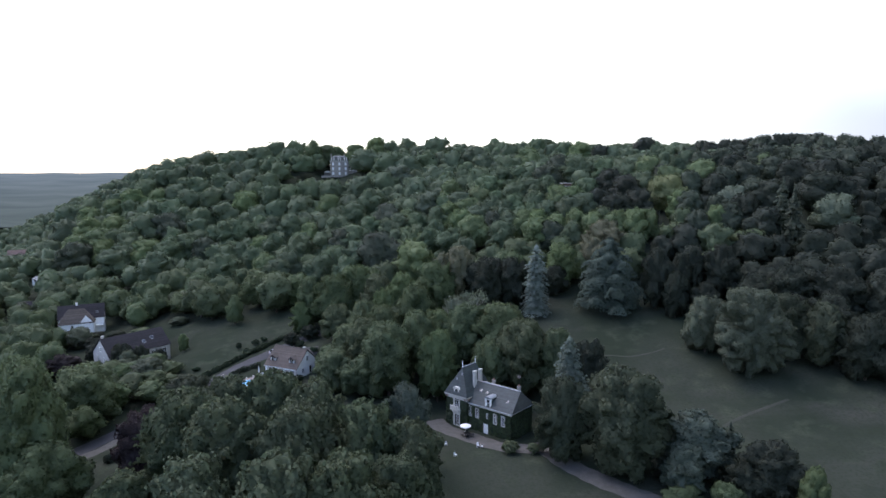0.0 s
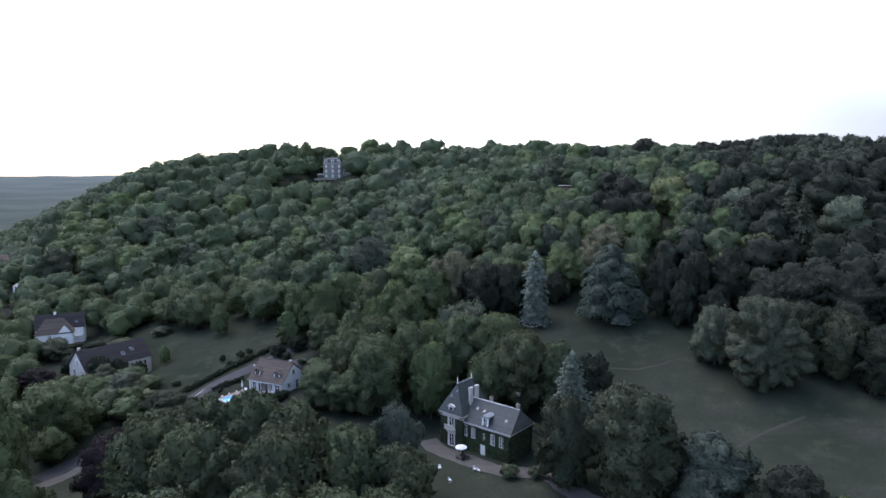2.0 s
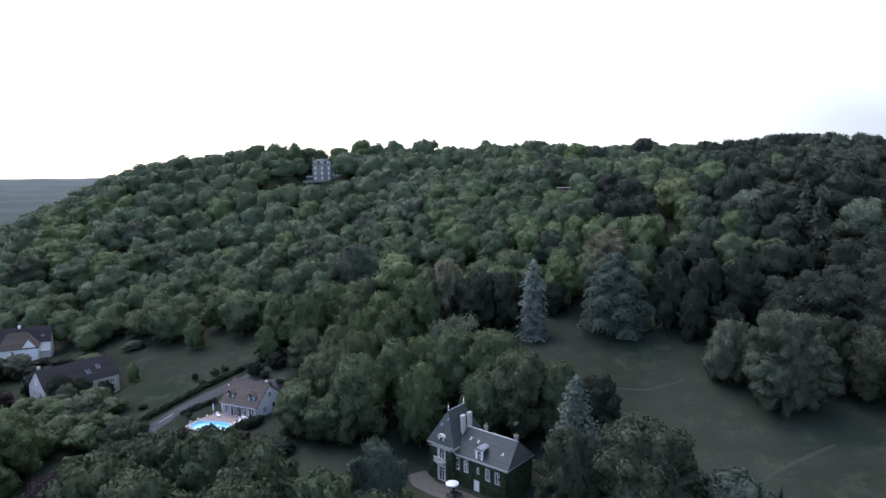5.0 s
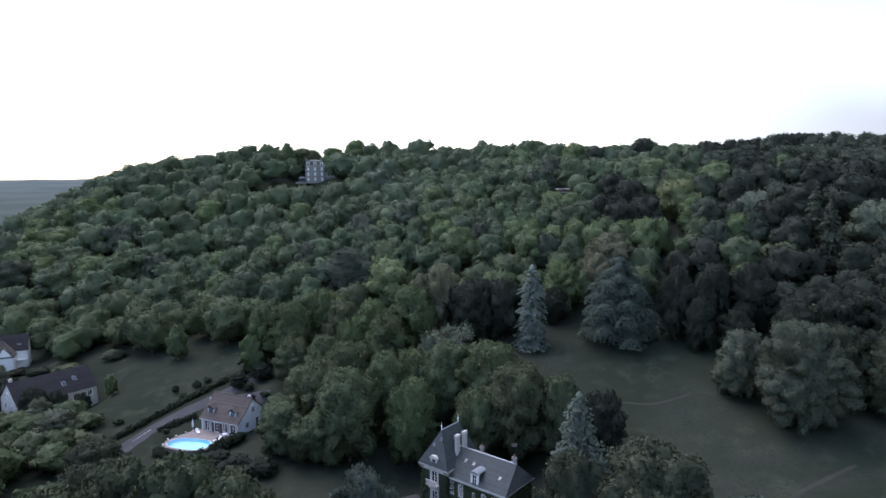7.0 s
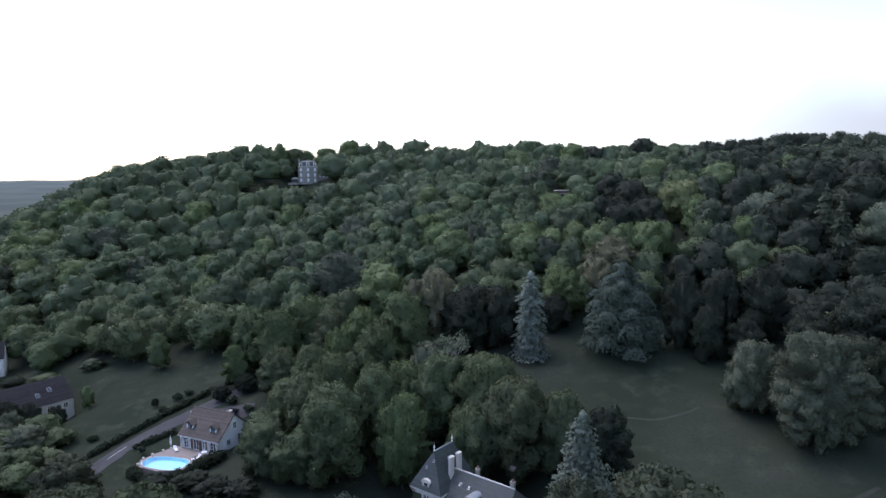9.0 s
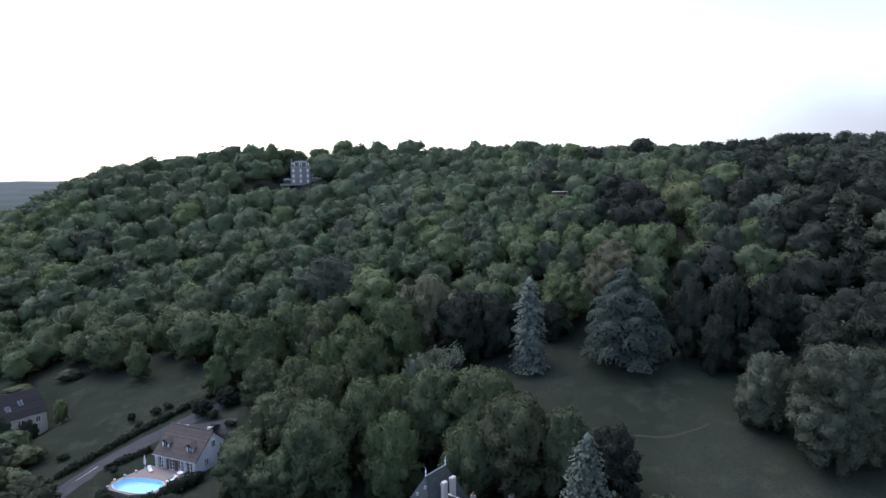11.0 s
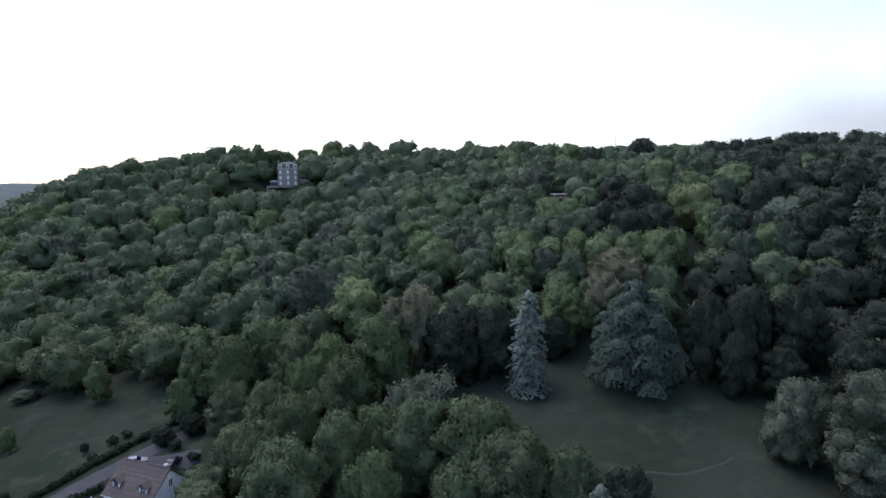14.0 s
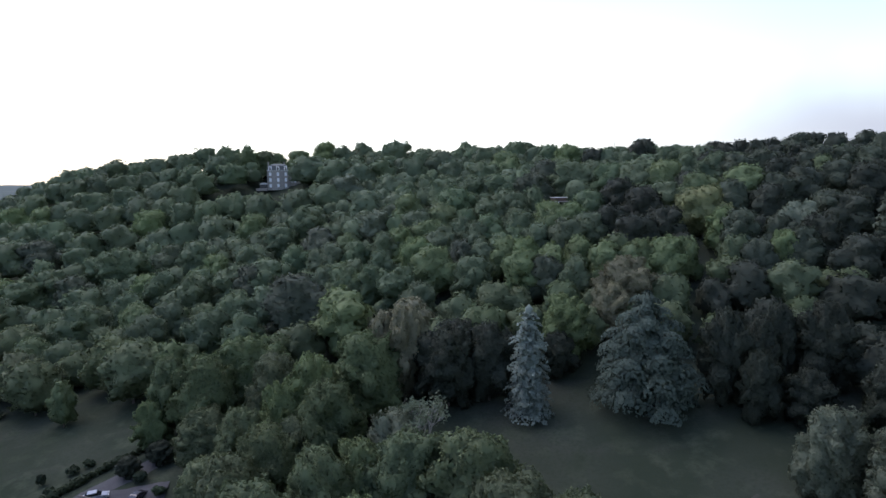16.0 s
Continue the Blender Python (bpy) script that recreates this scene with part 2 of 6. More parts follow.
def water_material():
    m = bpy.data.materials.new("pool_water")
    m.use_nodes = True
    n, l = m.node_tree.nodes, m.node_tree.links
    b = n["Principled BSDF"]
    b.inputs["Base Color"].default_value = (0.75, 0.93, 1.0, 1)
    b.inputs["Roughness"].default_value, b.inputs["IOR"].default_value = 0.03, 1.33
    b.inputs["Transmission Weight"].default_value = 1.0
    tex, bp = n.new("ShaderNodeTexNoise"), n.new("ShaderNodeBump")
    tex.inputs["Scale"].default_value = 2.2
    bp.inputs["Strength"].default_value, bp.inputs["Distance"].default_value = 0.2, 0.03
    l.new(tex.outputs[0], bp.inputs["Height"])
    l.new(bp.outputs[0], b.inputs["Normal"])
    return m


WATER = water_material()


# ---------------------------------------------------------------- the lie of the land
SWELL = (
    (-1.2, 0.7, -0.1, 0.9, 3.9, 1.6, 1.6),
    (-1.5, -1.0, 6.4, 1.5, -5.9, 1.3, 8.8),
    (9.3, -7.9, -3.2, 1.7, 8.8, 10.9, 20.4),
    (5.2, 8.5, 3.4, 15.9, 32.0, 13.8, 25.1),
    (-47.7, 8.9, 4.9, -1.1, -3.0, 1.7, 21.2),
    (18.3, 45.6, 23.6, 38.1, 35.4, 33.6, 20.3),
)
PADS = ((12, 138, 2.6, 13, 9), (-40, 167, 4.75, 11, 8), (-44.35, 162.7, 2.9, 5.2, 4), (-95, 200, -1.6, 10, 10), (-127, 231.5, 1.5, 10, 9), (-66, 416, 42.5, 9, 20), (-56, 455, 57.4, 11, 12))


def land(x, y):
    """Height of the ground: broad swells, levelled round the houses. Takes numbers or arrays."""
    z = -8.0 + 0.0 * x
    for j, row in enumerate(SWELL):
        for i, a in enumerate(row):
            z = z + a * np.exp(-((x + 330 - 110 * i) ** 2 + (y - 20 - 100 * j) ** 2) / 18050.0)
    for px, py, pz, r, soft in PADS:
        d = np.sqrt((x - px) ** 2 + (y - py) ** 2)
        k = np.clip((r + soft - d) / soft, 0, 1)
        k = k * k * (3 - 2 * k)
        z = z * (1 - k) + pz * k
    return z


def lay(x, y):
    return float(land(np.float64(x), np.float64(y)))


# ---------------------------------------------------------------- mesh helpers
def from_arrays(name, verts, quads=None, tris=None, mat=None, tint=None, smooth=False, normals=None):
    """A mesh from numpy arrays of corners, four-sided and three-sided faces."""
    quads = np.zeros((0, 4), int) if quads is None else np.asarray(quads, int)
    tris = np.zeros((0, 3), int) if tris is None else np.asarray(tris, int)
    me = bpy.data.meshes.new(name)
    me.vertices.add(len(verts))
    me.vertices.foreach_set("co", np.asarray(verts, np.float32).ravel())
    loops = np.concatenate([quads.ravel(), tris.ravel()]).astype(np.int32)
    me.loops.add(len(loops))
    me.loops.foreach_set("vertex_index", loops)
    starts = np.concatenate([np.arange(len(quads)) * 4, len(quads) * 4 + np.arange(len(tris)) * 3]).astype(np.int32)
    me.polygons.add(len(starts))
    me.polygons.foreach_set("loop_start", starts)
    if smooth:
        me.polygons.foreach_set("use_smooth", np.ones(len(starts), bool))
    me.update(calc_edges=True)
    if normals is not None:
        me.normals_split_custom_set_from_vertices(np.asarray(normals, np.float32))
    if tint is not None:
        a = me.attributes.new("tint", "FLOAT", "POINT")
        a.data.foreach_set("value", np.asarray(tint, np.float32))
    if mat:
        me.materials.append(mat)
    return me


def part(name, data, material_, parent=None, label="", m=None):
    """Links a bmesh or a mesh as one object under a thing or a part."""
    if isinstance(data, bmesh.types.BMesh):
        me = bpy.data.meshes.new(name)
        bmesh.ops.recalc_face_normals(data, faces=data.faces)
        data.to_mesh(me)
        data.free()
    else:
        me = data
    if material_ and not me.materials:
        me.materials.append(material_)
    ob = new(name, me)
    if parent:
        ob.parent = parent
    if m is not None:
        ob.matrix_basis = m
    if label:
        ob["label"] = label
    return ob


def thing(name, label, category, m=None, group="", kind=""):
    ob = new(name)
    ob.empty_display_size = 0.5
    if m is not None:
        ob.matrix_basis = m
    return tagged(ob, label, category, group, kind)


def box(bm, x0, y0, z0, x1, y1, z1, bevel=0.0):
    vs = [bm.verts.new(p) for p in ((x0, y0, z0), (x1, y0, z0), (x1, y1, z0), (x0, y1, z0), (x0, y0, z1), (x1, y0, z1), (x1, y1, z1), (x0, y1, z1))]
    fs = [bm.faces.new([vs[i] for i in f]) for f in ((3, 2, 1, 0), (4, 5, 6, 7), (0, 1, 5, 4), (1, 2, 6, 5), (2, 3, 7, 6), (3, 0, 4, 7))]
    if bevel:
        bmesh.ops.bevel(bm, geom=list({e for f in fs for e in f.edges}), offset=bevel, segments=1, affect="EDGES")
    return bm


def boxes(*rows, bevel=0.0):
    bm = bmesh.new()
    for r in rows:
        box(bm, *r, bevel)
    return bm


def prism(bm, outline, axis, a, b):
    """A closed outline of (u, v) pushed along an axis from a to b."""
    def put(u, v, w):
        return {"x": (w, u, v), "y": (u, w, v), "z": (u, v, w)}[axis]
    lo, hi = [bm.verts.new(put(u, v, a)) for u, v in outline], [bm.verts.new(put(u, v, b)) for u, v in outline]
    bm.faces.new(lo[::-1])
    bm.faces.new(hi)
    k = len(outline)
    for i in range(k):
        bm.faces.new((lo[i], lo[(i + 1) % k], hi[(i + 1) % k], hi[i]))
    return bm


def tube(bm, points, radii, sides=7):
    """A tapered round limb along a line of points."""
    rings = []
    for i, p in enumerate(points):
        d = Vector(points[min(i + 1, len(points) - 1)]) - Vector(points[max(i - 1, 0)])
        q = d.to_track_quat("Z", "Y")
        rings.append([bm.verts.new(Vector(p) + q @ Vector((radii[i] * math.cos(a), radii[i] * math.sin(a), 0)))
                      for a in (2 * math.pi * k / sides for k in range(sides))])
    for r, s in zip(rings, rings[1:]):
        for k in range(sides):
            bm.faces.new((r[k], r[(k + 1) % sides], s[(k + 1) % sides], s[k]))
    bm.faces.new(rings[0][::-1])
    bm.faces.new(rings[-1])
    return bm


# ---------------------------------------------------------------- trees
def ico(level):
    bm = bmesh.new()
    bmesh.ops.create_icosphere(bm, subdivisions=level, radius=1)
    v = np.array([x.co[:] for x in bm.verts])
    f = np.array([[x.index for x in g.verts] for g in bm.faces])
    bm.free()
    return v, f


ICO1, ICO2, ICO3, ICO4, ICO5 = ico(1), ico(2), ico(3), ico(4), ico(5)


def leaf_quads(rng, centre, normal, size, droop=0.0):
    """Small bent leaf sprays at the given centres, facing the given ways."""
    k = len(centre)
    n = normal + rng.normal(0, 0.42, (k, 3))
    n /= np.linalg.norm(n, axis=1)[:, None]
    a = np.cross(n, rng.normal(0, 1, (k, 3)))
    a /= np.linalg.norm(a, axis=1)[:, None]
    b = np.cross(n, a)
    s = (size * rng.uniform(0.6, 1.35, k))[:, None]
    bend = n * s * 0.25
    v = np.stack([centre + a * s * 0.55 - bend, centre + b * s * 0.42 + bend * 0.4, centre - a * s * 0.6 - bend, centre - b * s * 0.4 + bend * 0.3], 1)
    if droop:
        v[:, 0, 2] -= droop * size
    return v.reshape(-1, 3), np.arange(4 * k).reshape(k, 4)


def join(chunks):
    """Joins (verts, quads, tris, normals) chunks into one set of arrays."""
    vs, qs, ts, ns, base = [], [], [], [], 0
    for v, q, t, n in chunks:
        vs.append(v)
        ns.append(n / np.linalg.norm(n, axis=1)[:, None])
        if q is not None:
            qs.append(q + base)
        if t is not None:
            ts.append(t + base)
        base += len(v)
    return np.concatenate(vs), (np.concatenate(qs) if qs else np.zeros((0, 4), int)), (np.concatenate(ts) if ts else np.zeros((0, 3), int)), np.concatenate(ns)


def ripple(rng, p, length):
    """A smooth uneven value from about -1 to 1 at each place, with swells of the given length."""
    out = np.zeros(len(p))
    for _ in range(5):
        k = rng.normal(0, 1, 3)
        k *= 6.283 / (length * rng.uniform(0.7, 1.5)) / np.linalg.norm(k)
        out += np.sin(p @ k + rng.uniform(0, 6.283))
    return out / 2.6


def lobed_crown(rng, lobes, leaf, cover, core=ICO1, up=0.35, shrink=0.7, ragged=0.08, deep=0.12, soft=0.2, floor=0.3):
    """A crown of overlapping lobes: an inner mass under a deep ragged coat of leaf sprays, left off where lobes meet.
    The sprays are shaded by the roundness of their lobe and of the whole crown."""
    chunks = []
    c0 = np.array([l[:3] for l in lobes])
    r0 = np.array([l[3] for l in lobes])
    mid = c0.mean(0)
    for (x, y, z, r) in lobes:
        v = core[0] * r * shrink * rng.uniform(0.8, 1.12, (len(core[0]), 1)) + (x, y, z)
        if r > 0.45 * r0.max():
            chunks.append((v, None, core[1], core[0]))
        k = int(cover * 4 * math.pi * r * r / (leaf * leaf * 0.47)) + 6
        d = rng.normal(0, 1, (k, 3))
        d[:, 2] += 0.3
        d /= np.linalg.norm(d, axis=1)[:, None]
        at = np.array((x, y, z)) + d * r
        wob = 1.0 + 0.14 * ripple(rng, at, r * 1.2) + 0.1 * ripple(rng, at, r * 0.5) + rng.normal(0, ragged, k) - np.abs(rng.normal(0, deep, k))
        p = np.array((x, y, z)) + d * (r * wob)[:, None]
        q = ((p[:, None, :] - c0) ** 2).sum(2) < (r0 * 0.72) ** 2
        keep = (q.sum(1) == 0) & (p[:, 2] > floor)
        n = d + np.array((0, 0, up))
        v, f = leaf_quads(rng, p[keep], n[keep], leaf)
        whole = p[keep] - mid
        whole /= np.linalg.norm(whole, axis=1)[:, None] + 1e-6
        nn = d[keep] * 0.3 + whole * 0.5 + np.array((0, 0, 0.45)) + rng.normal(0, soft, (keep.sum(), 3))
        chunks.append((v, f, None, np.repeat(nn, 4, 0)))
    return join(chunks)


def leafy_crown(rng, lobes, leaf, cover, ball=ICO4, up=0.10, soft=0.5, floor=0.3, ragged=0.9):
    """A closed crown: one rounded skin drawn over all the lobes, under a coat of leaf sprays that stand off it in tufts."""
    c0, r0 = np.array([l[:3] for l in lobes]), np.array([l[3] for l in lobes])
    mid = np.array((0, 0, (c0[:, 2] + r0).max() * 0.5))
    d = ball[0] * (1, 1, 1.25)
    d /= np.linalg.norm(d, axis=1)[:, None]
    along = d @ (c0 - mid).T
    room = along ** 2 - ((c0 - mid) ** 2).sum(1) + r0 ** 2
    reach = np.where(room > 0, along + np.sqrt(np.maximum(room, 0)), 0)
    dist = np.maximum(reach.max(1), 0.3 * r0.max())
    skin = mid + d * (dist * (1 + 0.03 * ripple(rng, d, 0.5)))[:, None]
    skin[:, 2] = np.maximum(skin[:, 2], floor)
    t = ball[1]
    flat = np.cross(skin[t[:, 1]] - skin[t[:, 0]], skin[t[:, 2]] - skin[t[:, 0]])
    area = np.linalg.norm(flat, axis=1)
    flat /= area[:, None] + 1e-9
    vn = np.zeros_like(skin)
    for k in range(3):
        np.add.at(vn, t[:, k], flat * area[:, None])
    vn /= np.linalg.norm(vn, axis=1)[:, None] + 1e-9
    shade = vn * 0.7 + d * 0.2 + np.array((0, 0, up))
    k = int(cover * area.sum() * 0.5 / (leaf * leaf * 0.47))
    f = rng.choice(len(t), k, p=area / area.sum())
    w = rng.dirichlet((1, 1, 1), k)
    p = (skin[t[f]] * w[:, :, None]).sum(1)
    n = (vn[t[f]] * w[:, :, None]).sum(1)
    sh = (shade[t[f]] * w[:, :, None]).sum(1)
    off = leaf * (rng.uniform(-0.2, ragged, k) + ragged * np.maximum(0, ripple(rng, p, 3.2 * leaf)))
    p = p + n * off[:, None] + np.array((0, 0, 0.4)) * off[:, None]
    keep = p[:, 2] > floor
    v, q = leaf_quads(rng, p[keep], n[keep] + np.array((0, 0, up)), leaf)
    coat = sh[keep] + rng.normal(0, soft, (keep.sum(), 3))
    return join([(mid + (skin - mid) * 0.965, None, t, shade), (v, q, None, np.repeat(coat, 4, 0))])


def broad_lobes(rng, h, r, count, low=0.16, size=0.34, top=0.75, fine=1.0):
    """Lobes of two sizes over the outside of an uneven rounded crown of height h and radius r."""
    out = [(0, 0, h * 0.34, r * 0.66), (0, 0, h * 0.5, r * 0.72), (0, 0, h * 0.68, r * 0.58)]
    lean = rng.uniform(-0.14, 0.14, 2) * r
    turn, squash = rng.uniform(0, 6.283, 3), rng.uniform(0.08, 0.2, 2)
    for i in range(count + int(count * fine)):
        small = i >= count
        u = (i % count + rng.uniform(0.1, 0.9)) / count
        z = low + (1 - low) * u ** 0.9
        wide = math.sqrt(max(0.03, 1 - ((z - 0.45) / 0.58) ** 2))
        a = i * 2.399 + rng.uniform(-0.6, 0.6)
        wide *= 1 + squash[0] * math.sin(2 * a + turn[0]) + squash[1] * math.sin(3 * a + turn[1] + 4 * z)
        s = r * size * rng.uniform(0.6, 1.25) * (0.5 if small else 1.0) * (1.0 if z < top else 0.85)
        d = max(0.0, r * wide * rng.uniform(0.84, 1.08) - s * (0.35 if small else 0.7))
        zz = min(h * z + rng.normal(0, 0.03) * h, h - s * 0.85)
        out.append((d * math.cos(a) + lean[0] * z, d * math.sin(a) + lean[1] * z, max(zz, s * 0.7), s))
    return out


def trunk_bm(rng, h, r, limbs=6, lean=0.3):
    bm = bmesh.new()
    top = Vector((rng.uniform(-lean, lean), rng.uniform(-lean, lean), h * 0.72))
    tube(bm, [Vector((0, 0, -0.6)), Vector((0, 0, 0.4)), top * 0.5, top], [r * 1.5, r, r * 0.7, r * 0.25], 8)
    for i in range(limbs):
        a, z = i * 2.4 + rng.uniform(0, 1), h * (0.25 + 0.4 * i / limbs)
        s = top * (z / top.z)
        e = s + Vector((math.cos(a), math.sin(a), 0.9)) * h * 0.2
        m = s.lerp(e, 0.5) - Vector((0, 0, h * 0.015))
        tube(bm, [s, m, e], [r * 0.4, r * 0.28, r * 0.1], 5)
    return bm


def broad_tree(seed, leaf_mat, label, name="tree", h=16.0, r=6.0, lobes=26, leaf=0.45, cover=0.85, low=0.12, size=0.33, ball=ICO4, limbs=6, fine=1.0, soft=0.34, ragged=0.72):
    """A broadleaf tree of nominal height 16 m and radius 6 m, standing at the origin."""
    rng = np.random.default_rng(seed)
    root = thing(name, label, "tree")
    part("trunk", trunk_bm(rng, h, 0.32, limbs), BARK, root)
    v, q, f, n = leafy_crown(rng, broad_lobes(rng, h, r, lobes, low, size, fine=fine), leaf, cover, ball, soft=soft, ragged=ragged)
    part("crown", from_arrays("crown", v, q, f, leaf_mat, normals=n), None, root)
    return root


def conifer(seed, mat, label, h, r, tiers, droop, name="conifer", leaf=0.55, power=0.9, flat=0.15, base=0.04):
    """Tiers of boughs round a straight stem; each bough is a spray of needle clumps that sinks at its tip."""
    rng = np.random.default_rng(seed)
    root = thing(name, label, "conifer")
    bm = bmesh.new()
    tube(bm, [(0, 0, -0.5), (0, 0, h * 0.5), (0, 0, h * 0.98)], [0.035 * r + 0.16, 0.12, 0.03], 8)
    chunks, n = [], 0
    for i in range(tiers):
        u = (i + rng.uniform(0.1, 0.9)) / tiers
        z = h * (base + (0.99 - base) * u)
        reach = r * (1 - u) ** power * rng.uniform(0.62, 1.18) + 0.3
        boughs = max(5, int(6 + reach * 1.6))
        for j in range(boughs):
            a = 2 * math.pi * (j + rng.uniform(-0.3, 0.3)) / boughs + i
            L = reach * rng.uniform(0.7, 1.12)
            k = max(5, int(L * 7 / leaf * 0.55))
            s = rng.uniform(0.12, 1.0, k) ** 0.7
            side = rng.normal(0, 0.16, k) * L * (1.15 - s * 0.7)
            x = math.cos(a) * s * L - math.sin(a) * side
            y = math.sin(a) * s * L + math.cos(a) * side
            zz = z + L * (0.10 * s - droop * s * s) + rng.normal(0, flat * 0.5, k)
            nrm = np.stack([np.cos(a) * 0.55 + 0 * s, np.sin(a) * 0.55 + 0 * s, 0.8 + 0 * s], 1)
            v, q = leaf_quads(rng, np.stack([x, y, np.maximum(zz, 0.15)], 1), nrm, leaf, 0.3)
            chunks.append((v, q, None, np.repeat(nrm + rng.normal(0, 0.25, nrm.shape), 4, 0)))
        if i % 3 == 0:
            cv = ICO1[0] * np.array((reach * 0.5, reach * 0.5, h / tiers * 2.0)) + (0, 0, max(z, h * 0.08))
            chunks.append((cv, None, ICO1[1], ICO1[0]))
    part("trunk", bm, BARK, root)
    v, q, f, n = join(chunks)
    part("crown", from_arrays("crown", v, q, f, mat, normals=n), None, root)
    return root


def far_tree(seed, leaf=1.0, cover=0.55, h=15.0, r=6.0, lobes=11, floor=0.3, ball=ICO3):
    rng = np.random.default_rng(seed)
    return leafy_crown(rng, broad_lobes(rng, h, r, lobes, 0.25, 0.45, fine=0.3), leaf, cover, ball, 0.12, 0.18, floor, 0.5)


def stand(name, rows, variants, mat, label, seed, kind="stuff"):
    """Many trees joined into one object; rows of x, y, height, radius."""
    rng = np.random.default_rng(seed)
    vs, qs, ts, ns, tint, base = [], [], [], [], [], 0
    for x, y, h, r in rows:
        v, q, f, n = variants[rng.integers(len(variants))]
        a = rng.uniform(0, 6.283)
        c, s = math.cos(a), math.sin(a)
        vs.append(np.stack([(v[:, 0] * c - v[:, 1] * s) * r / 6 + x, (v[:, 0] * s + v[:, 1] * c) * r / 6 + y, v[:, 2] * h / 15 + lay(x, y) - 0.4], 1))
        ns.append(np.stack([n[:, 0] * c - n[:, 1] * s, n[:, 0] * s + n[:, 1] * c, n[:, 2]], 1))
        qs.append(q + base)
        ts.append(f + base)
        tint.append(np.full(len(v), rng.uniform()))
        base += len(v)
    me = from_arrays(name, np.concatenate(vs), np.concatenate(qs), np.concatenate(ts), mat, np.concatenate(tint), normals=np.concatenate(ns))
    return tagged(new(name, me), label, "woodland", kind=kind)


# ---------------------------------------------------------------- ground
def axis(lo, hi, step, far):
    fine = np.arange(lo, hi + 0.1, step)
    grow = np.cumsum(step * 1.22 ** np.arange(1, 60))
    down, up = lo - grow, hi + grow
    return np.concatenate([[-far], down[down > -far][::-1], fine, up[up < far], [far]])


def ground_material():
    m = bpy.data.materials.new("grassland")
    m.use_nodes = True
    n, l = m.node_tree.nodes, m.node_tree.links
    b = n["Principled BSDF"]
    b.inputs["Roughness"].default_value, b.inputs["Specular IOR Level"].default_value = 1.0, 0.0
    co = n.new("ShaderNodeTexCoord")

    def tex(scale, detail=5.0, stretch=None):
        t = n.new("ShaderNodeTexNoise")
        t.inputs["Scale"].default_value, t.inputs["Detail"].default_value = scale, detail
        v = co.outputs["Object"]
        if stretch:
            mp = n.new("ShaderNodeMapping")
            mp.inputs["Scale"].default_value, mp.inputs["Rotation"].default_value = stretch, (0, 0, radians(35))
            l.new(v, mp.inputs[0])
            v = mp.outputs[0]
        l.new(v, t.inputs["Vector"])
        return t.outputs[0]

    def mix(fac, a, c, lo, hi):
        r = n.new("ShaderNodeMapRange")
        r.inputs[1].default_value, r.inputs[2].default_value = lo, hi
        l.new(fac, r.inputs[0])
        x = n.new("ShaderNodeMix")
        x.data_type = "RGBA"
        l.new(r.outputs[0], x.inputs[0])
        for s, val in ((6, a), (7, c)):
            if isinstance(val, tuple):
                x.inputs[s].default_value = (*val, 1)
            else:
                l.new(val, x.inputs[s])
        return x.outputs[2]
    grass = mix(tex(0.05), (0.022, 0.029, 0.020), (0.037, 0.042, 0.032), 0.35, 0.65)
    dry = mix(tex(0.03, 4.0, (1, 4, 1)), grass, (0.044, 0.046, 0.038), 0.56, 0.78)
    tufts = mix(tex(0.22, 6.0), dry, (0.044, 0.053, 0.036), 0.52, 0.72)
    bare = mix(tex(0.11, 6.0), tufts, (0.023, 0.029, 0.020), 0.56, 0.74)
    fine = mix(tex(1.6), bare, (0.023, 0.029, 0.019), 0.45, 0.85)
    l.new(fine, b.inputs["Base Color"])
    bp = n.new("ShaderNodeBump")
    bp.inputs["Strength"].default_value, bp.inputs["Distance"].default_value = 0.6, 0.2
    l.new(tex(2.5), bp.inputs["Height"])
    l.new(bp.outputs[0], b.inputs["Normal"])
    return m


GRASS = ground_material()


def far_rise(x, y):
    d = np.sqrt(x * x + y * y)
    k = np.clip((d - 1400) / 2400, 0, 1)
    return 58 * k * k * (3 - 2 * k)


gx, gy = axis(-150, 170, 4.0, 4700), axis(30, 260, 4.0, 4700)
GX, GY = np.meshgrid(gx, gy)
GZ = land(GX, GY) + far_rise(GX, GY)
nx = len(gx)
idx = np.arange(nx * len(gy)).reshape(len(gy), nx)
quads = np.stack([idx[:-1, :-1], idx[:-1, 1:], idx[1:, 1:], idx[1:, :-1]], -1).reshape(-1, 4)
ground = new("ground", from_arrays("ground", np.stack([GX, GY, GZ], -1).reshape(-1, 3), quads, None, GRASS, smooth=True))
tagged(ground, "rolling dry summer grassland under the wooded hill", "ground", kind="structure")


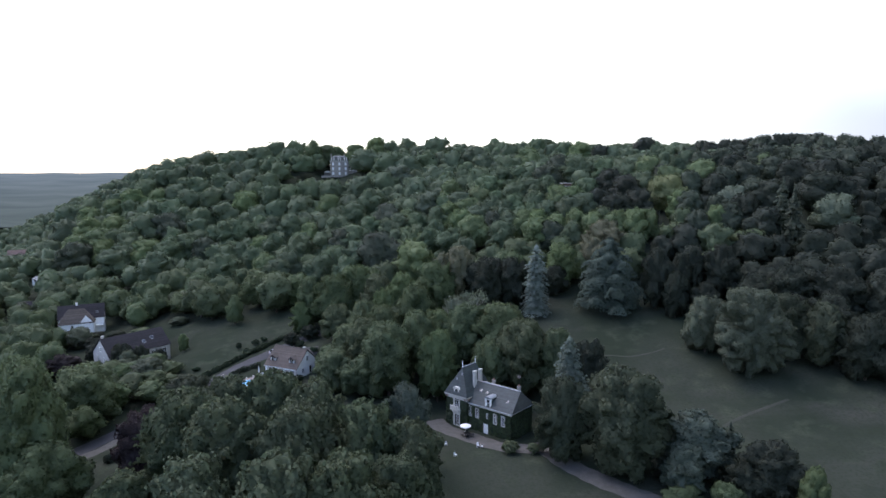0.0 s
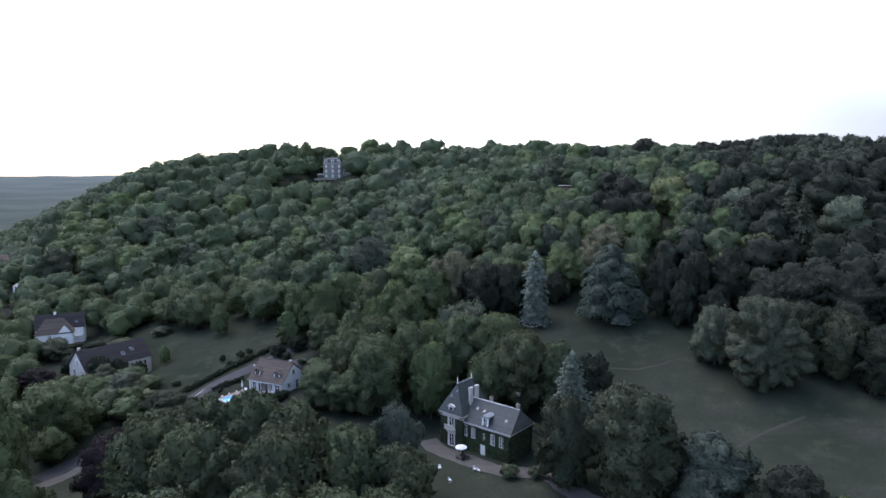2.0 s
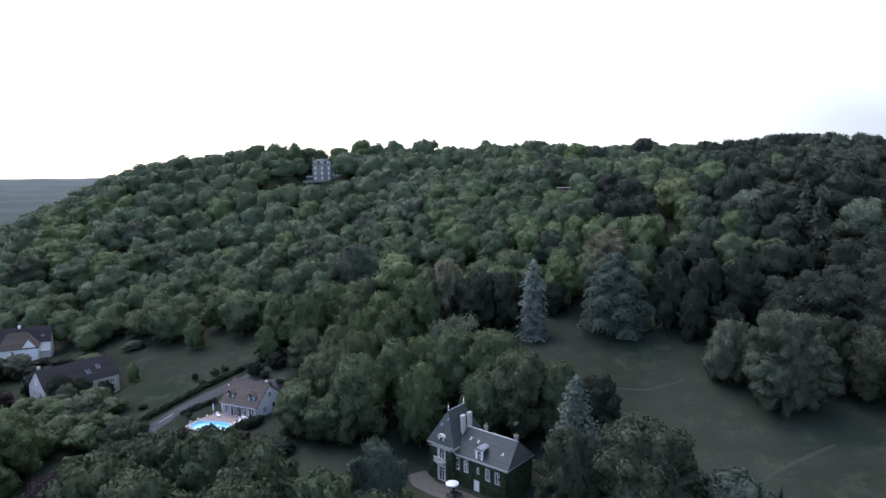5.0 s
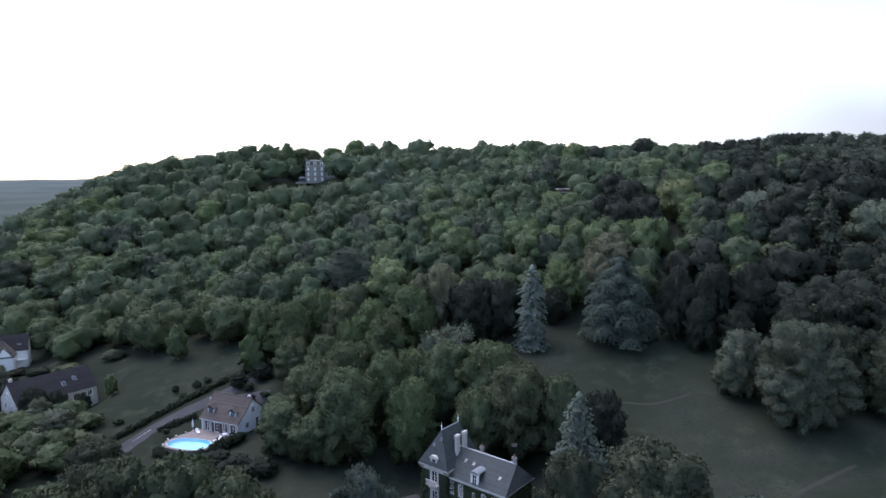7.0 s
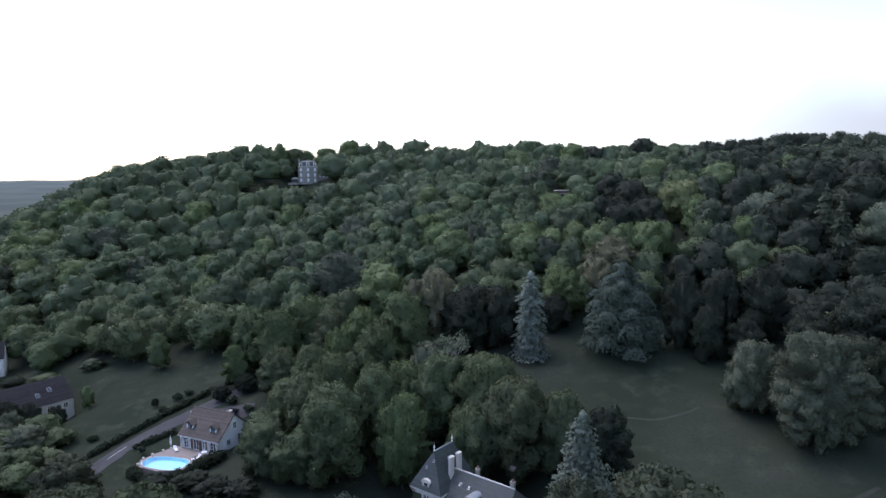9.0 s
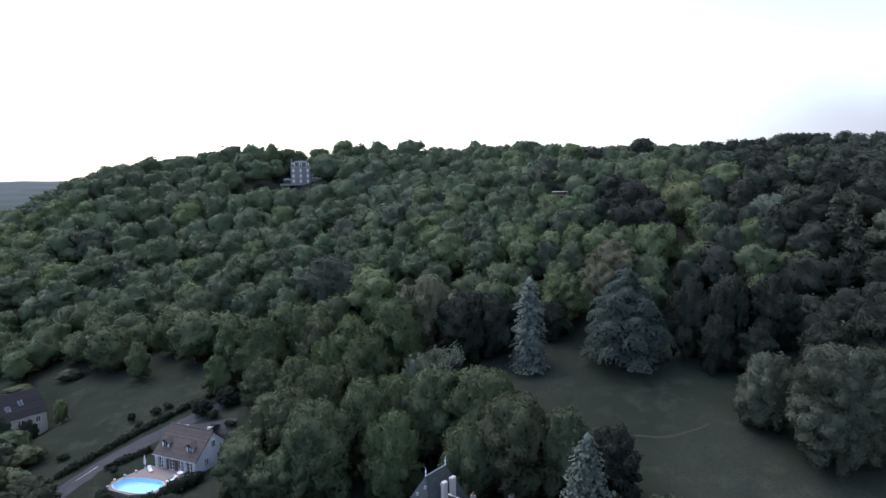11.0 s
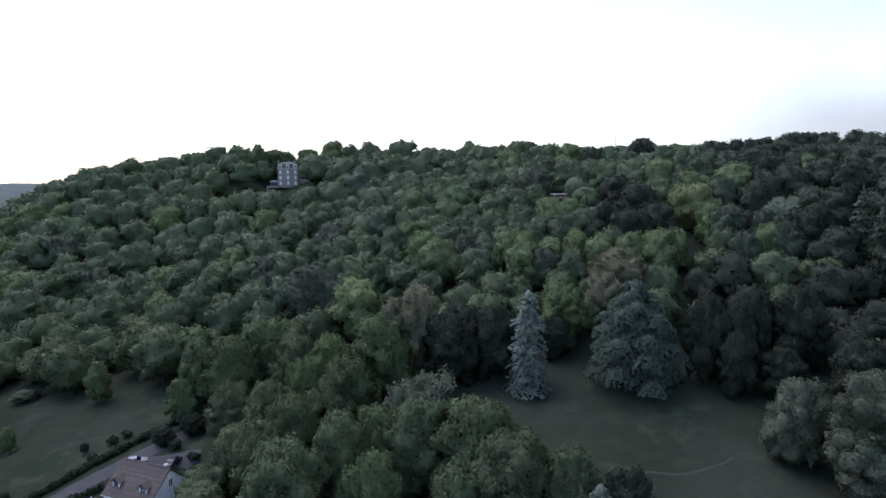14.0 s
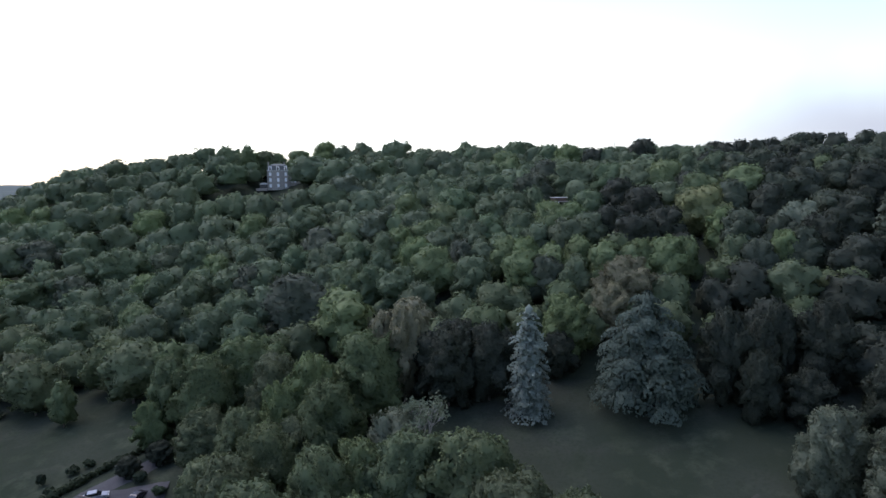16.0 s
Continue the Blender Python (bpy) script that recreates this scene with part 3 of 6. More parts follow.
def ribbon(name, points, width, mat, label, category, lift=0.05, kind="structure", steps=6):
    """A strip that lies on the land along a line of points."""
    pts = []
    P = [Vector((*p, 0)) for p in points]
    for i in range(len(P) - 1):
        a, b, c, d = P[max(i - 1, 0)], P[i], P[i + 1], P[min(i + 2, len(P) - 1)]
        for s in range(steps):
            t = s / steps
            pts.append(0.5 * (2 * b + (c - a) * t + (2 * a - 5 * b + 4 * c - d) * t * t + (3 * b - a - 3 * c + d) * t ** 3))
    pts.append(P[-1])
    v, q, cols = [], [], 7
    for i, p in enumerate(pts):
        d = (pts[min(i + 1, len(pts) - 1)] - pts[max(i - 1, 0)]).normalized()
        side = Vector((-d.y, d.x, 0))
        w = width * (1 + 0.06 * math.sin(i * 1.7) + 0.05 * math.sin(i * 0.6))
        for k in range(cols):
            g = p + side * w * (k / (cols - 1) - 0.5)
            edge = lift if 0 < k < cols - 1 else -0.12
            v.append((g.x, g.y, lay(g.x, g.y) + edge))
    for i in range(len(pts) - 1):
        for k in range(cols - 1):
            a = i * cols + k
            q.append((a, a + 1, a + cols + 1, a + cols))
    ob = new(name, from_arrays(name, np.array(v), np.array(q), None, mat, smooth=True))
    return tagged(ob, label, category, kind=kind)


# ---------------------------------------------------------------- woods on the hill
FAR = [far_tree(40 + i, 1.25, 0.46, floor=4.0) for i in range(8)]
FILL = [far_tree(50 + i, 1.5, 0.45, floor=3.0, ball=ICO2) for i in range(6)]
MID = [far_tree(60 + i, 0.9, 0.5) for i in range(6)]


def wood_edge(x):
    """How far up the land the closed wood begins, from west to east."""
    return float(np.interp(x, (-360, -160, -125, -95, -55, -35, 0, 12, 25, 60, 75, 90, 105, 130, 170), (170, 245, 252, 243, 234, 220, 208, 203, 201, 205, 190, 182, 172, 158, 140)))


# single crowns that stand out on the slope: x, y, height, radius
RIDGE_A = (
    (-242, 433, 16.7, 8.9), (-219, 421, 16.7, 9.0), (-210, 376, 17.8, 10.0), (-210, 465, 14.0, 6.5), (-199, 421, 14.9, 7.4), (-196, 455, 14.9, 7.3), (-187, 466, 15.6, 8.0), (-186, 427, 16.5, 8.8),
    (-184, 398, 14.0, 6.4), (-180, 441, 15.7, 8.0), (-173, 461, 16.5, 8.8), (-169, 439, 16.6, 8.9), (-164, 383, 15.5, 7.8), (-159, 403, 16.8, 9.1), (-157, 347, 15.6, 7.9), (-156, 460, 17.5, 9.7),
    (-154, 438, 16.5, 8.8), (-150, 347, 18.0, 10.2), (-149, 378, 15.2, 7.6), (-146, 410, 16.8, 9.1), (-144, 392, 15.5, 7.8), (-142, 459, 15.2, 7.6), (-141, 433, 16.3, 8.6), (-138, 363, 14.8, 7.3),
)
RIDGE_B = (
    (-135, 465, 15.2, 7.6), (-130, 389, 16.2, 8.5), (-130, 438, 15.3, 7.6), (-129, 410, 16.7, 9.0), (-128, 475, 15.4, 7.8), (-125, 356, 15.4, 7.8), (-122, 340, 14.2, 6.7), (-121, 442, 15.3, 7.7),
    (-120, 471, 16.4, 8.7), (-118, 395, 16.2, 8.6), (-117, 418, 15.8, 8.1), (-113, 489, 16.7, 9.0), (-113, 360, 15.4, 7.8), (-105, 437, 17.1, 9.4), (-105, 393, 15.2, 7.6), (-99, 406, 16.4, 8.7),
    (-98, 459, 16.5, 8.8), (-98, 484, 17.6, 9.8), (-98, 428, 15.9, 8.2), (-92, 381, 15.8, 8.1), (-91, 350, 14.2, 6.7), (-85, 443, 16.1, 8.5), (-82, 351, 15.0, 7.4), (-80, 379, 15.6, 8.0),
)
RIDGE_C = (
    (-69, 351, 15.7, 8.1), (-69, 385, 16.6, 8.9), (-56, 381, 15.5, 7.9), (-40, 378, 16.3, 8.6), (-39, 435, 19.0, 11.8), (-25, 483, 15.2, 7.6), (-25, 382, 15.5, 7.8), (-25, 423, 18.8, 10.9),
    (-15, 500, 16.3, 6.8), (-11, 419, 16.4, 8.7), (-5, 347, 16.1, 8.4), (0, 425, 15.5, 7.9), (5, 383, 14.6, 7.1), (7, 466, 18.5, 10.7), (18, 423, 15.5, 7.9), (23, 442, 14.9, 7.3),
    (28, 341, 14.5, 6.9), (33, 433, 15.7, 8.1), (36, 399, 15.9, 8.2), (49, 373, 15.3, 7.7), (53, 497, 13.2, 4.2), (57, 435, 14.9, 7.3), (80, 457, 14.3, 6.8), (86, 431, 13.9, 6.4),
)
RIDGE_D = (
    (93, 429, 14.9, 7.3), (118, 400, 13.0, 5.6), (121, 382, 12.3, 4.9), (135, 350, 12.8, 5.4), (141, 346, 12.8, 5.4),
)
FRESH_A = (
    (-208, 398, 15.7, 8.0), (-196, 405, 14.2, 6.6), (-193, 367, 16.4, 8.7), (-186, 411, 15.2, 7.6), (-180, 331, 15.9, 8.3), (-174, 357, 16.9, 9.1), (-172, 336, 16.4, 8.7), (-171, 333, 16.3, 8.6),
    (-168, 401, 15.9, 8.2), (-160, 319, 14.2, 6.7), (-134, 305, 15.5, 7.9), (-105, 373, 16.1, 8.4), (-76, 291, 12.6, 5.2), (-65, 256, 13.3, 5.8), (-54, 297, 12.9, 5.5), (-53, 350, 14.0, 6.5),
    (-52, 475, 15.6, 8.0), (-39, 494, 17.7, 9.9), (-8, 288, 11.3, 4.0), (-4, 225, 15.7, 8.1), (-1, 248, 10.7, 3.4), (10, 273, 13.4, 5.9), (13, 321, 14.0, 6.5), (14, 260, 13.1, 5.6),
)
FRESH_B = (
    (19, 275, 12.9, 5.4), (20, 246, 13.7, 6.2), (24, 289, 13.5, 6.0), (39, 246, 12.2, 4.8), (41, 233, 13.4, 6.0), (44, 244, 11.9, 4.6), (49, 235, 12.5, 5.1), (54, 260, 12.6, 5.2),
    (56, 267, 12.8, 5.4), (57, 238, 11.9, 4.5), (61, 260, 13.2, 5.8), (62, 232, 12.0, 4.7), (64, 391, 16.7, 8.9), (67, 230, 11.5, 4.2), (71, 229, 12.0, 4.7), (76, 227, 12.8, 5.3),
    (81, 228, 11.3, 4.0), (97, 240, 11.9, 4.6), (100, 412, 15.5, 7.9), (101, 289, 13.6, 6.1), (103, 267, 13.1, 5.7), (104, 224, 11.2, 3.9), (116, 263, 14.7, 7.2), (147, 273, 12.4, 5.0),
)
DIM_A = (
    (-173, 315, 15.9, 8.3), (-139, 345, 17.0, 9.2), (-105, 300, 14.0, 6.5), (-36, 271, 13.5, 6.0), (-18, 293, 14.6, 7.0), (-17, 239, 16.6, 8.9), (27, 251, 12.3, 4.9), (46, 229, 12.4, 5.0),
    (59, 302, 14.3, 6.8), (69, 322, 14.9, 7.3), (97, 221, 11.6, 4.2), (99, 235, 12.9, 5.5), (107, 231, 11.9, 4.5), (108, 222, 12.2, 4.8), (108, 254, 13.5, 6.0), (122, 257, 13.1, 5.7),
    (124, 237, 13.9, 6.4), (124, 283, 13.7, 6.2), (131, 258, 13.9, 6.4), (133, 284, 13.8, 6.3), (144, 260, 14.1, 6.6), (148, 277, 14.5, 7.0), (156, 277, 13.9, 6.4), (161, 270, 14.6, 7.0),
)
DIM_B = (
    (167, 262, 14.5, 6.9), (177, 265, 14.0, 6.5), (179, 336, 14.6, 7.1), (195, 307, 13.5, 6.0), (203, 296, 13.4, 5.9), (205, 332, 14.0, 6.4), (206, 310, 13.6, 6.1),
)
HILL_GREEN_A = (
    (-159, 331, 16.1, 8.4), (-151, 324, 15.8, 8.2), (-145, 300, 15.9, 8.3), (-121, 304, 15.7, 8.1), (-119, 279, 16.4, 8.7), (-117, 309, 15.1, 7.5), (-103, 324, 14.5, 7.0), (-95, 322, 15.2, 7.6),
    (-89, 279, 14.7, 7.1), (-84, 261, 15.1, 7.5), (-84, 324, 14.4, 6.8), (-84, 283, 13.5, 6.0), (-77, 318, 14.9, 7.3), (-74, 271, 13.1, 5.7), (-68, 285, 14.0, 6.5), (-67, 316, 14.8, 7.2),
    (-58, 246, 12.7, 5.3), (-56, 254, 12.9, 5.5), (-54, 273, 13.6, 6.1), (-42, 275, 13.6, 6.1), (-41, 294, 14.1, 6.6), (-40, 237, 13.4, 5.9), (-36, 247, 12.9, 5.4), (-35, 315, 13.9, 6.4),
)
HILL_GREEN_B = (
    (-31, 271, 14.0, 6.5), (-29, 231, 12.9, 5.5), (-27, 329, 16.4, 8.7), (-27, 247, 13.6, 6.1), (-25, 286, 12.3, 4.9), (-13, 259, 11.4, 4.1), (-12, 274, 13.5, 6.0), (-5, 249, 12.8, 5.4),
    (-4, 272, 12.8, 5.4), (-3, 256, 12.4, 5.0), (2, 248, 12.2, 4.8), (4, 258, 12.2, 4.8), (5, 271, 13.4, 5.9), (10, 239, 13.3, 5.8), (14, 230, 11.8, 4.5), (16, 286, 13.8, 6.3),
    (23, 264, 13.2, 5.7), (29, 271, 12.8, 5.4), (29, 236, 13.0, 5.5), (30, 303, 14.9, 7.3), (33, 262, 12.6, 5.2), (33, 251, 11.8, 4.5), (37, 264, 13.2, 5.8), (39, 319, 14.7, 7.1),
)
HILL_GREEN_C = (
    (41, 251, 12.9, 5.5), (42, 284, 13.8, 6.3), (46, 263, 12.7, 5.2), (48, 284, 13.2, 5.7), (49, 251, 12.4, 5.0), (49, 312, 14.5, 7.0), (53, 227, 11.9, 4.5), (56, 248, 13.4, 5.9),
    (63, 250, 13.0, 5.6), (69, 269, 12.9, 5.5), (76, 311, 14.6, 7.1), (83, 309, 13.3, 5.8), (86, 299, 13.1, 5.6), (91, 263, 13.6, 6.1), (91, 290, 13.6, 6.1), (92, 225, 11.3, 4.0),
    (113, 297, 13.2, 5.7), (119, 289, 13.8, 6.3), (123, 338, 13.3, 5.9),
)
GREY_A = (
    (-16, 391, 16.5, 8.8), (1, 305, 13.6, 6.1), (115, 235, 13.1, 5.7), (142, 216, 13.9, 6.4),
)
RIDGE_DARK_A = (
    (110, 402, 14.4, 6.9), (147, 439, 13.3, 5.8), (156, 449, 14.5, 6.9), (171, 394, 13.7, 6.2), (172, 380, 13.5, 6.0), (186, 380, 13.6, 6.1), (191, 405, 13.5, 6.1), (196, 383, 13.8, 6.3),
    (226, 404, 15.4, 7.7), (232, 387, 14.6, 7.1), (247, 427, 15.8, 7.3),
)
GLOOM_A = (
    (69, 252, 13.1, 5.6), (73, 241, 13.6, 6.1), (78, 273, 13.7, 6.2), (82, 259, 14.2, 6.7), (82, 244, 13.0, 5.6), (114, 248, 13.4, 5.9), (115, 225, 13.4, 5.9), (115, 213, 13.2, 5.7),
    (126, 233, 14.1, 6.6), (133, 271, 13.6, 6.1), (146, 231, 15.8, 8.2), (149, 253, 14.0, 6.5), (151, 228, 14.4, 6.8), (156, 246, 15.2, 7.6), (165, 249, 13.5, 6.0),
)
YELLOW_A = (
    (93, 253, 12.2, 4.8), (97, 251, 14.2, 6.6),
)
SPRUCE_A = (
    (122, 213, 22.0, 5.3), (122, 206, 22.0, 4.2),
)
RUST_A = (
    (6, 219, 11.4, 4.0), (12, 218, 13.3, 5.9),
)
STANDING = [row for block in (RIDGE_A, RIDGE_B, RIDGE_C, RIDGE_D, FRESH_A, FRESH_B, DIM_A, DIM_B, HILL_GREEN_A, HILL_GREEN_B, HILL_GREEN_C, GREY_A, RIDGE_DARK_A, GLOOM_A, YELLOW_A, SPRUCE_A, RUST_A) for row in block]
RIDGE = [row for block in (RIDGE_A, RIDGE_B, RIDGE_C, RIDGE_D,) for row in block]
RIDGE_DARK = [row for block in (RIDGE_DARK_A,) for row in block]


def hill_rows(seed):
    rng = np.random.default_rng(seed)
    west, east = [], []
    step = 10.0
    for j in range(60):
        for i in range(90):
            x = -400 + i * step + (j % 2) * step / 2 + rng.uniform(-3, 3)
            y = 120 + j * step * 0.9 + rng.uniform(-3, 3)
            if y < wood_edge(x) or y > (530 if x < -150 else 492) or abs(x) > 0.82 * y + 40 or (x > 0 and y > 515):
                continue
            if math.hypot(x + 56, y - 455) < 17 or (abs(x + 66) < 22 and 428 < y < 452) or math.hypot(x - 65, y - 285) < 9 or math.hypot(x + 248, y - 387) < 11 or math.hypot(x + 186, y - 304) < 10 or math.hypot(x + 164, y - 260) < 9:
                continue
            if any(math.hypot(x - u, y - v) < 0.85 * q + 2.2 for u, v, _, q in STANDING):
                continue
            big = rng.uniform()
            h, r = 8.0 + 4.0 * big + rng.uniform(-1, 1), 4.0 + 2.2 * big * rng.uniform(0.7, 1)
            if abs(x + 66) < 30 and 395 < y < 432:
                h *= 0.7
            if x > 95 and y > 320 or x < -225:
                h *= 0.78
            # eastern trees go to the darker leaf copy, shade as colour
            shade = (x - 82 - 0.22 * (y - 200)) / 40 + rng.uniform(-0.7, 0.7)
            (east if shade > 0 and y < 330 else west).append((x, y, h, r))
    return west, east


WEST, EAST = hill_rows(3)
stand("ridge_wood", RIDGE, FAR, LEAF_HILL_HAZE, "broad rounded trees along the top of the hill", 4)
stand("hill_wood", [r for r in WEST if r[1] > 275], FILL, LEAF_HILL_HAZE, "dense mixed broadleaf wood covering the hillside", 5)
stand("slope_wood", [r for r in WEST if r[1] <= 275], MID, LEAF, "broadleaf wood along the foot of the hill", 7)
stand("dark_wood", RIDGE_DARK + [r for r in EAST if r[1] > 250], FAR, LEAF_DIM, "darker mixed wood on the eastern slope, shade put into leaf colour", 6)
stand("shaded_wood", [r for r in EAST if r[1] <= 250], MID, LEAF_DIM, "dark mixed wood beside the meadow, shade put into leaf colour", 10)


def garden_rows(seed):
    """Loose trees and tall hedges among the western gardens."""
    rng = np.random.default_rng(seed)
    rows = []
    for j in range(22):
        for i in range(34):
            x, y = -330 + i * 7.5 + rng.uniform(-3, 3), 118 + j * 7.0 + rng.uniform(-3, 3)
            if y > wood_edge(x) or x > -104 or x < -0.75 * y - 30:
                continue
            if math.hypot(x + 127, y - 231) < 14 or math.hypot(x + 164, y - 262) < 8 or math.hypot(x + 186, y - 308) < 7 or math.hypot(x + 95, y - 200) < 15 or rng.uniform() < 0.22:
                continue
            if -122 < x < -104 and 205 < y < 226:
                continue
            b = rng.uniform()
            rows.append((x, y, 5 + 6 * b, 2.6 + 2.4 * b))
    return rows


stand("garden_trees", garden_rows(8), MID, LEAF, "loose garden trees and tall hedges between the western houses", 9)

# ---------------------------------------------------------------- single trees
GREEN = "dark green deciduous tree with a full lobed crown"
OAKS = [broad_tree(11 + i, LEAF, GREEN, lobes=30 + 5 * (i % 3), size=0.31 - 0.02 * (i % 3)) for i in range(6)]
SMALLS = [broad_tree(21 + i, LEAF, GREEN, lobes=26, size=0.3, leaf=0.8, cover=0.55, ball=ICO3) for i in range(4)]
LIMES = [broad_tree(31 + i, LEAF_LIME, "fresh green deciduous tree, sky light put into its leaf colour", lobes=40, size=0.24) for i in range(2)]
PALES = [broad_tree(41 + i, LEAF_PALE, "large rounded grey-green tree with whitish leaf sprays", lobes=44, size=0.25, leaf=0.45, low=0.04) for i in range(2)]
RUSTS = [broad_tree(51 + i, LEAF_RUST, "tree whose leaves have turned rusty brown", lobes=36, size=0.26) for i in range(2)]
# Dull dark leaves that also carry the slope's shade as colour
DIMS = [broad_tree(61 + i, LEAF_DIM, "dull dark tree, slope shade put into its leaf colour", lobes=40, size=0.24, low=0.05) for i in range(2)]
COPPER = [broad_tree(66, LEAF_COPPER, "copper beech with near-black purple leaves", lobes=40, size=0.24, low=0.05)]
USED = set()


def plant(kinds, rows, group, label="", h0=16.0, r0=6.0):
    """Sets trees of the given kinds on the land; rows of x, y, height of the top above datum, radius."""
    for i, (x, y, top, r) in enumerate(rows):
        k = kinds[(i * 7 + int(abs(x) * 3)) % len(kinds)]
        g = lay(x, y)
        h = max(top - g, 2.0)
        m = pose(x, y, g, 0, 0, (x * 37 + y * 53) % 360) @ Matrix.Diagonal((r / r0, r / r0, h / h0, 1))
        if k.name in USED:
            ob = copy_thing(k, m @ Matrix.Diagonal((*(1 / v for v in k.scale), 1)))
        else:
            USED.add(k.name)
            ob = k
            ob.matrix_basis = m
        tagged(ob, label, "", group)


NEAR_OAKS = [broad_tree(91 + i, LEAF_OAK, "dark green oak with a dense crown of leafy clumps", lobes=64, size=0.2, leaf=0.55, cover=1.0, low=0.06, ragged=0.6) for i in range(4)]
plant(NEAR_OAKS, (
    (-43, 111, 21.0, 7.5), (-33, 103, 22, 7.5), (-29, 116, 22.3, 7.5), (-20, 99, 22.0, 7.5), (-20, 110, 22.5, 6.5), (-38, 121, 20.1, 6), (-10, 105, 20.5, 6.5),
    (-2, 104, 17.5, 5.5), (-34, 89, 18, 7), (-4, 94, 16.5, 5.5), (-49, 99, 11, 5),
), "trees below the manor")
plant(NEAR_OAKS, ((-20, 85, 20.5, 7.5), (-12, 87, 20, 6.5)), "trees below the manor")
plant(OAKS, (
    (-37.6, 203.1, 26, 4.6), (-28.9, 198.1, 27.4, 5.9), (-14.8, 196.9, 28, 5.8), (-2.7, 180.7, 27.6, 5.7), (-18.4, 180.8, 22.8, 4.6), (-11.5, 172.1, 23.1, 4.9), (-2.1, 159.4, 24, 4.8), (-16, 165, 21.5, 5.4), (-20, 216, 27, 6),
    (-9, 151, 23, 6.5), (10, 161, 25.5, 6.2), (19.6, 158, 26.3, 6.6), (24, 151, 24, 6.6), (32.2, 148, 22, 4.8),
    (-26, 189, 20, 5), (-8, 181, 21, 4.5), (-21, 172, 18, 5), (-24.5, 164, 14.5, 4.5),
    (-23, 156, 15.5, 5), (-15, 152, 15, 5), (15, 150, 19, 5),
), "trees round the manor")
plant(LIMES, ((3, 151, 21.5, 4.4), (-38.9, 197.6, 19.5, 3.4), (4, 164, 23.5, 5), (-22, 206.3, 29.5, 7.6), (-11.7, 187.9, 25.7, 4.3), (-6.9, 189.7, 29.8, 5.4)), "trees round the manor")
TEAL = broad_tree(67, LEAF_TEAL, "round blue-green tree beside the manor lawn", lobes=44, size=0.22, low=0.05)
plant([TEAL], ((-3.4, 118, 19.2, 4.3),), "trees below the manor")
plant(RUSTS, ((10.4, 200.4, 36, 4.6), (5.8, 201.4, 33.9, 3.4), (62, 216, 43, 7), (56, 210, 38, 5)), "brown trees", "tree whose leaves have turned rusty brown")
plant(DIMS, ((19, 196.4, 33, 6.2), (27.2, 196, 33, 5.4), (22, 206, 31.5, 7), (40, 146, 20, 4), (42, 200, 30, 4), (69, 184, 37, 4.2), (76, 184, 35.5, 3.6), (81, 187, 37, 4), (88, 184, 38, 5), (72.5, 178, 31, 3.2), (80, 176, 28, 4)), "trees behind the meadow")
MOSSES = [broad_tree(57 + i, LEAF_MOSS, "dull olive-green tree with a full rounded crown", lobes=44, size=0.22, low=0.05) for i in range(2)]
plant(OAKS, ((3.8, 194.8, 32.2, 7),), "trees round the manor")
plant(MOSSES, ((38.2, 115, 22.5, 8.0), (27.2, 120.2, 19.4, 5.3), (93, 155, 29, 5.5), (97.5, 149, 27.5, 5.5)), "trees beside the meadow")
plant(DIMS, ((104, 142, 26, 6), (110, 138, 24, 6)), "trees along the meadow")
plant([TEAL], ((51.2, 113, 14.2, 7), (47, 108, 10.5, 4.5)), "trees beside the drive", "blue-green tree beside the curving drive")
plant(DIMS, ((61.3, 104, 12.8, 5.4), (57, 104, 9.5, 3.6)), "trees beside the drive")
plant(LIMES, ((64.2, 97, 11.4, 2.6),), "trees beside the drive")
plant(OAKS, ((52, 101, 6.4, 3), (45, 103, 5.4, 3)), "trees beside the drive")
plant(SMALLS, ((-77, 139, 8, 4), (-79, 155, 8, 4.5), (-84, 164, 7.5, 4), (-92, 150, 9, 5)), "trees by the lane")
# Dark bushes, partly added to stand in for tree shade on the lawn
plant(DIMS, ((-36, 153, 7, 3), (-31, 150, 7.2, 3.2), (-43, 153, 6, 2.6), (-26, 149, 7, 3)), "dark bushes below the pool", "low dark bush standing in for shade below the pool terrace")
plant(MOSSES, ((-56, 148, 11.5, 5.2), (-62, 160, 8, 4), (-52, 139, 11.5, 5)), "trees by the lane")
plant(LIMES, ((-75, 116, 26, 7),), "trees by the lane")
plant(OAKS, ((-80, 147, 14.5, 7), (-68, 108, 12.5, 6), (-88, 128, 15, 8), (-88, 160, 10, 6), (-78, 120, 12, 6), (-85, 175, 6.5, 4), (-72, 164, 8, 4)), "trees by the lane")
GREAT = broad_tree(45, LEAF_PALE, "great rounded grey-green tree with whitish leaf sprays", h=26.0, r=9.5, lobes=96, size=0.18, leaf=0.42, cover=1.0, low=0.04, ball=ICO5)
plant([GREAT], ((80.2, 149.2, 31.1, 7.9),), "grey-green trees", "", 26.0, 9.5)
plant(PALES, ((73.3, 159.5, 27.4, 4.6), (-78, 174, 8.5, 4)), "grey-green trees")
plant(COPPER, ((-54, 118, 15.4, 4.8), (-108, 186, 6.5, 4.5)), "copper beeches")
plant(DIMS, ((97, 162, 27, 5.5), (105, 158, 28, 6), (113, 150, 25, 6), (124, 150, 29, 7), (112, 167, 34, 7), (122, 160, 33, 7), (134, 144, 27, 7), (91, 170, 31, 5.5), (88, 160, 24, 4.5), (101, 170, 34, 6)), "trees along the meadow")
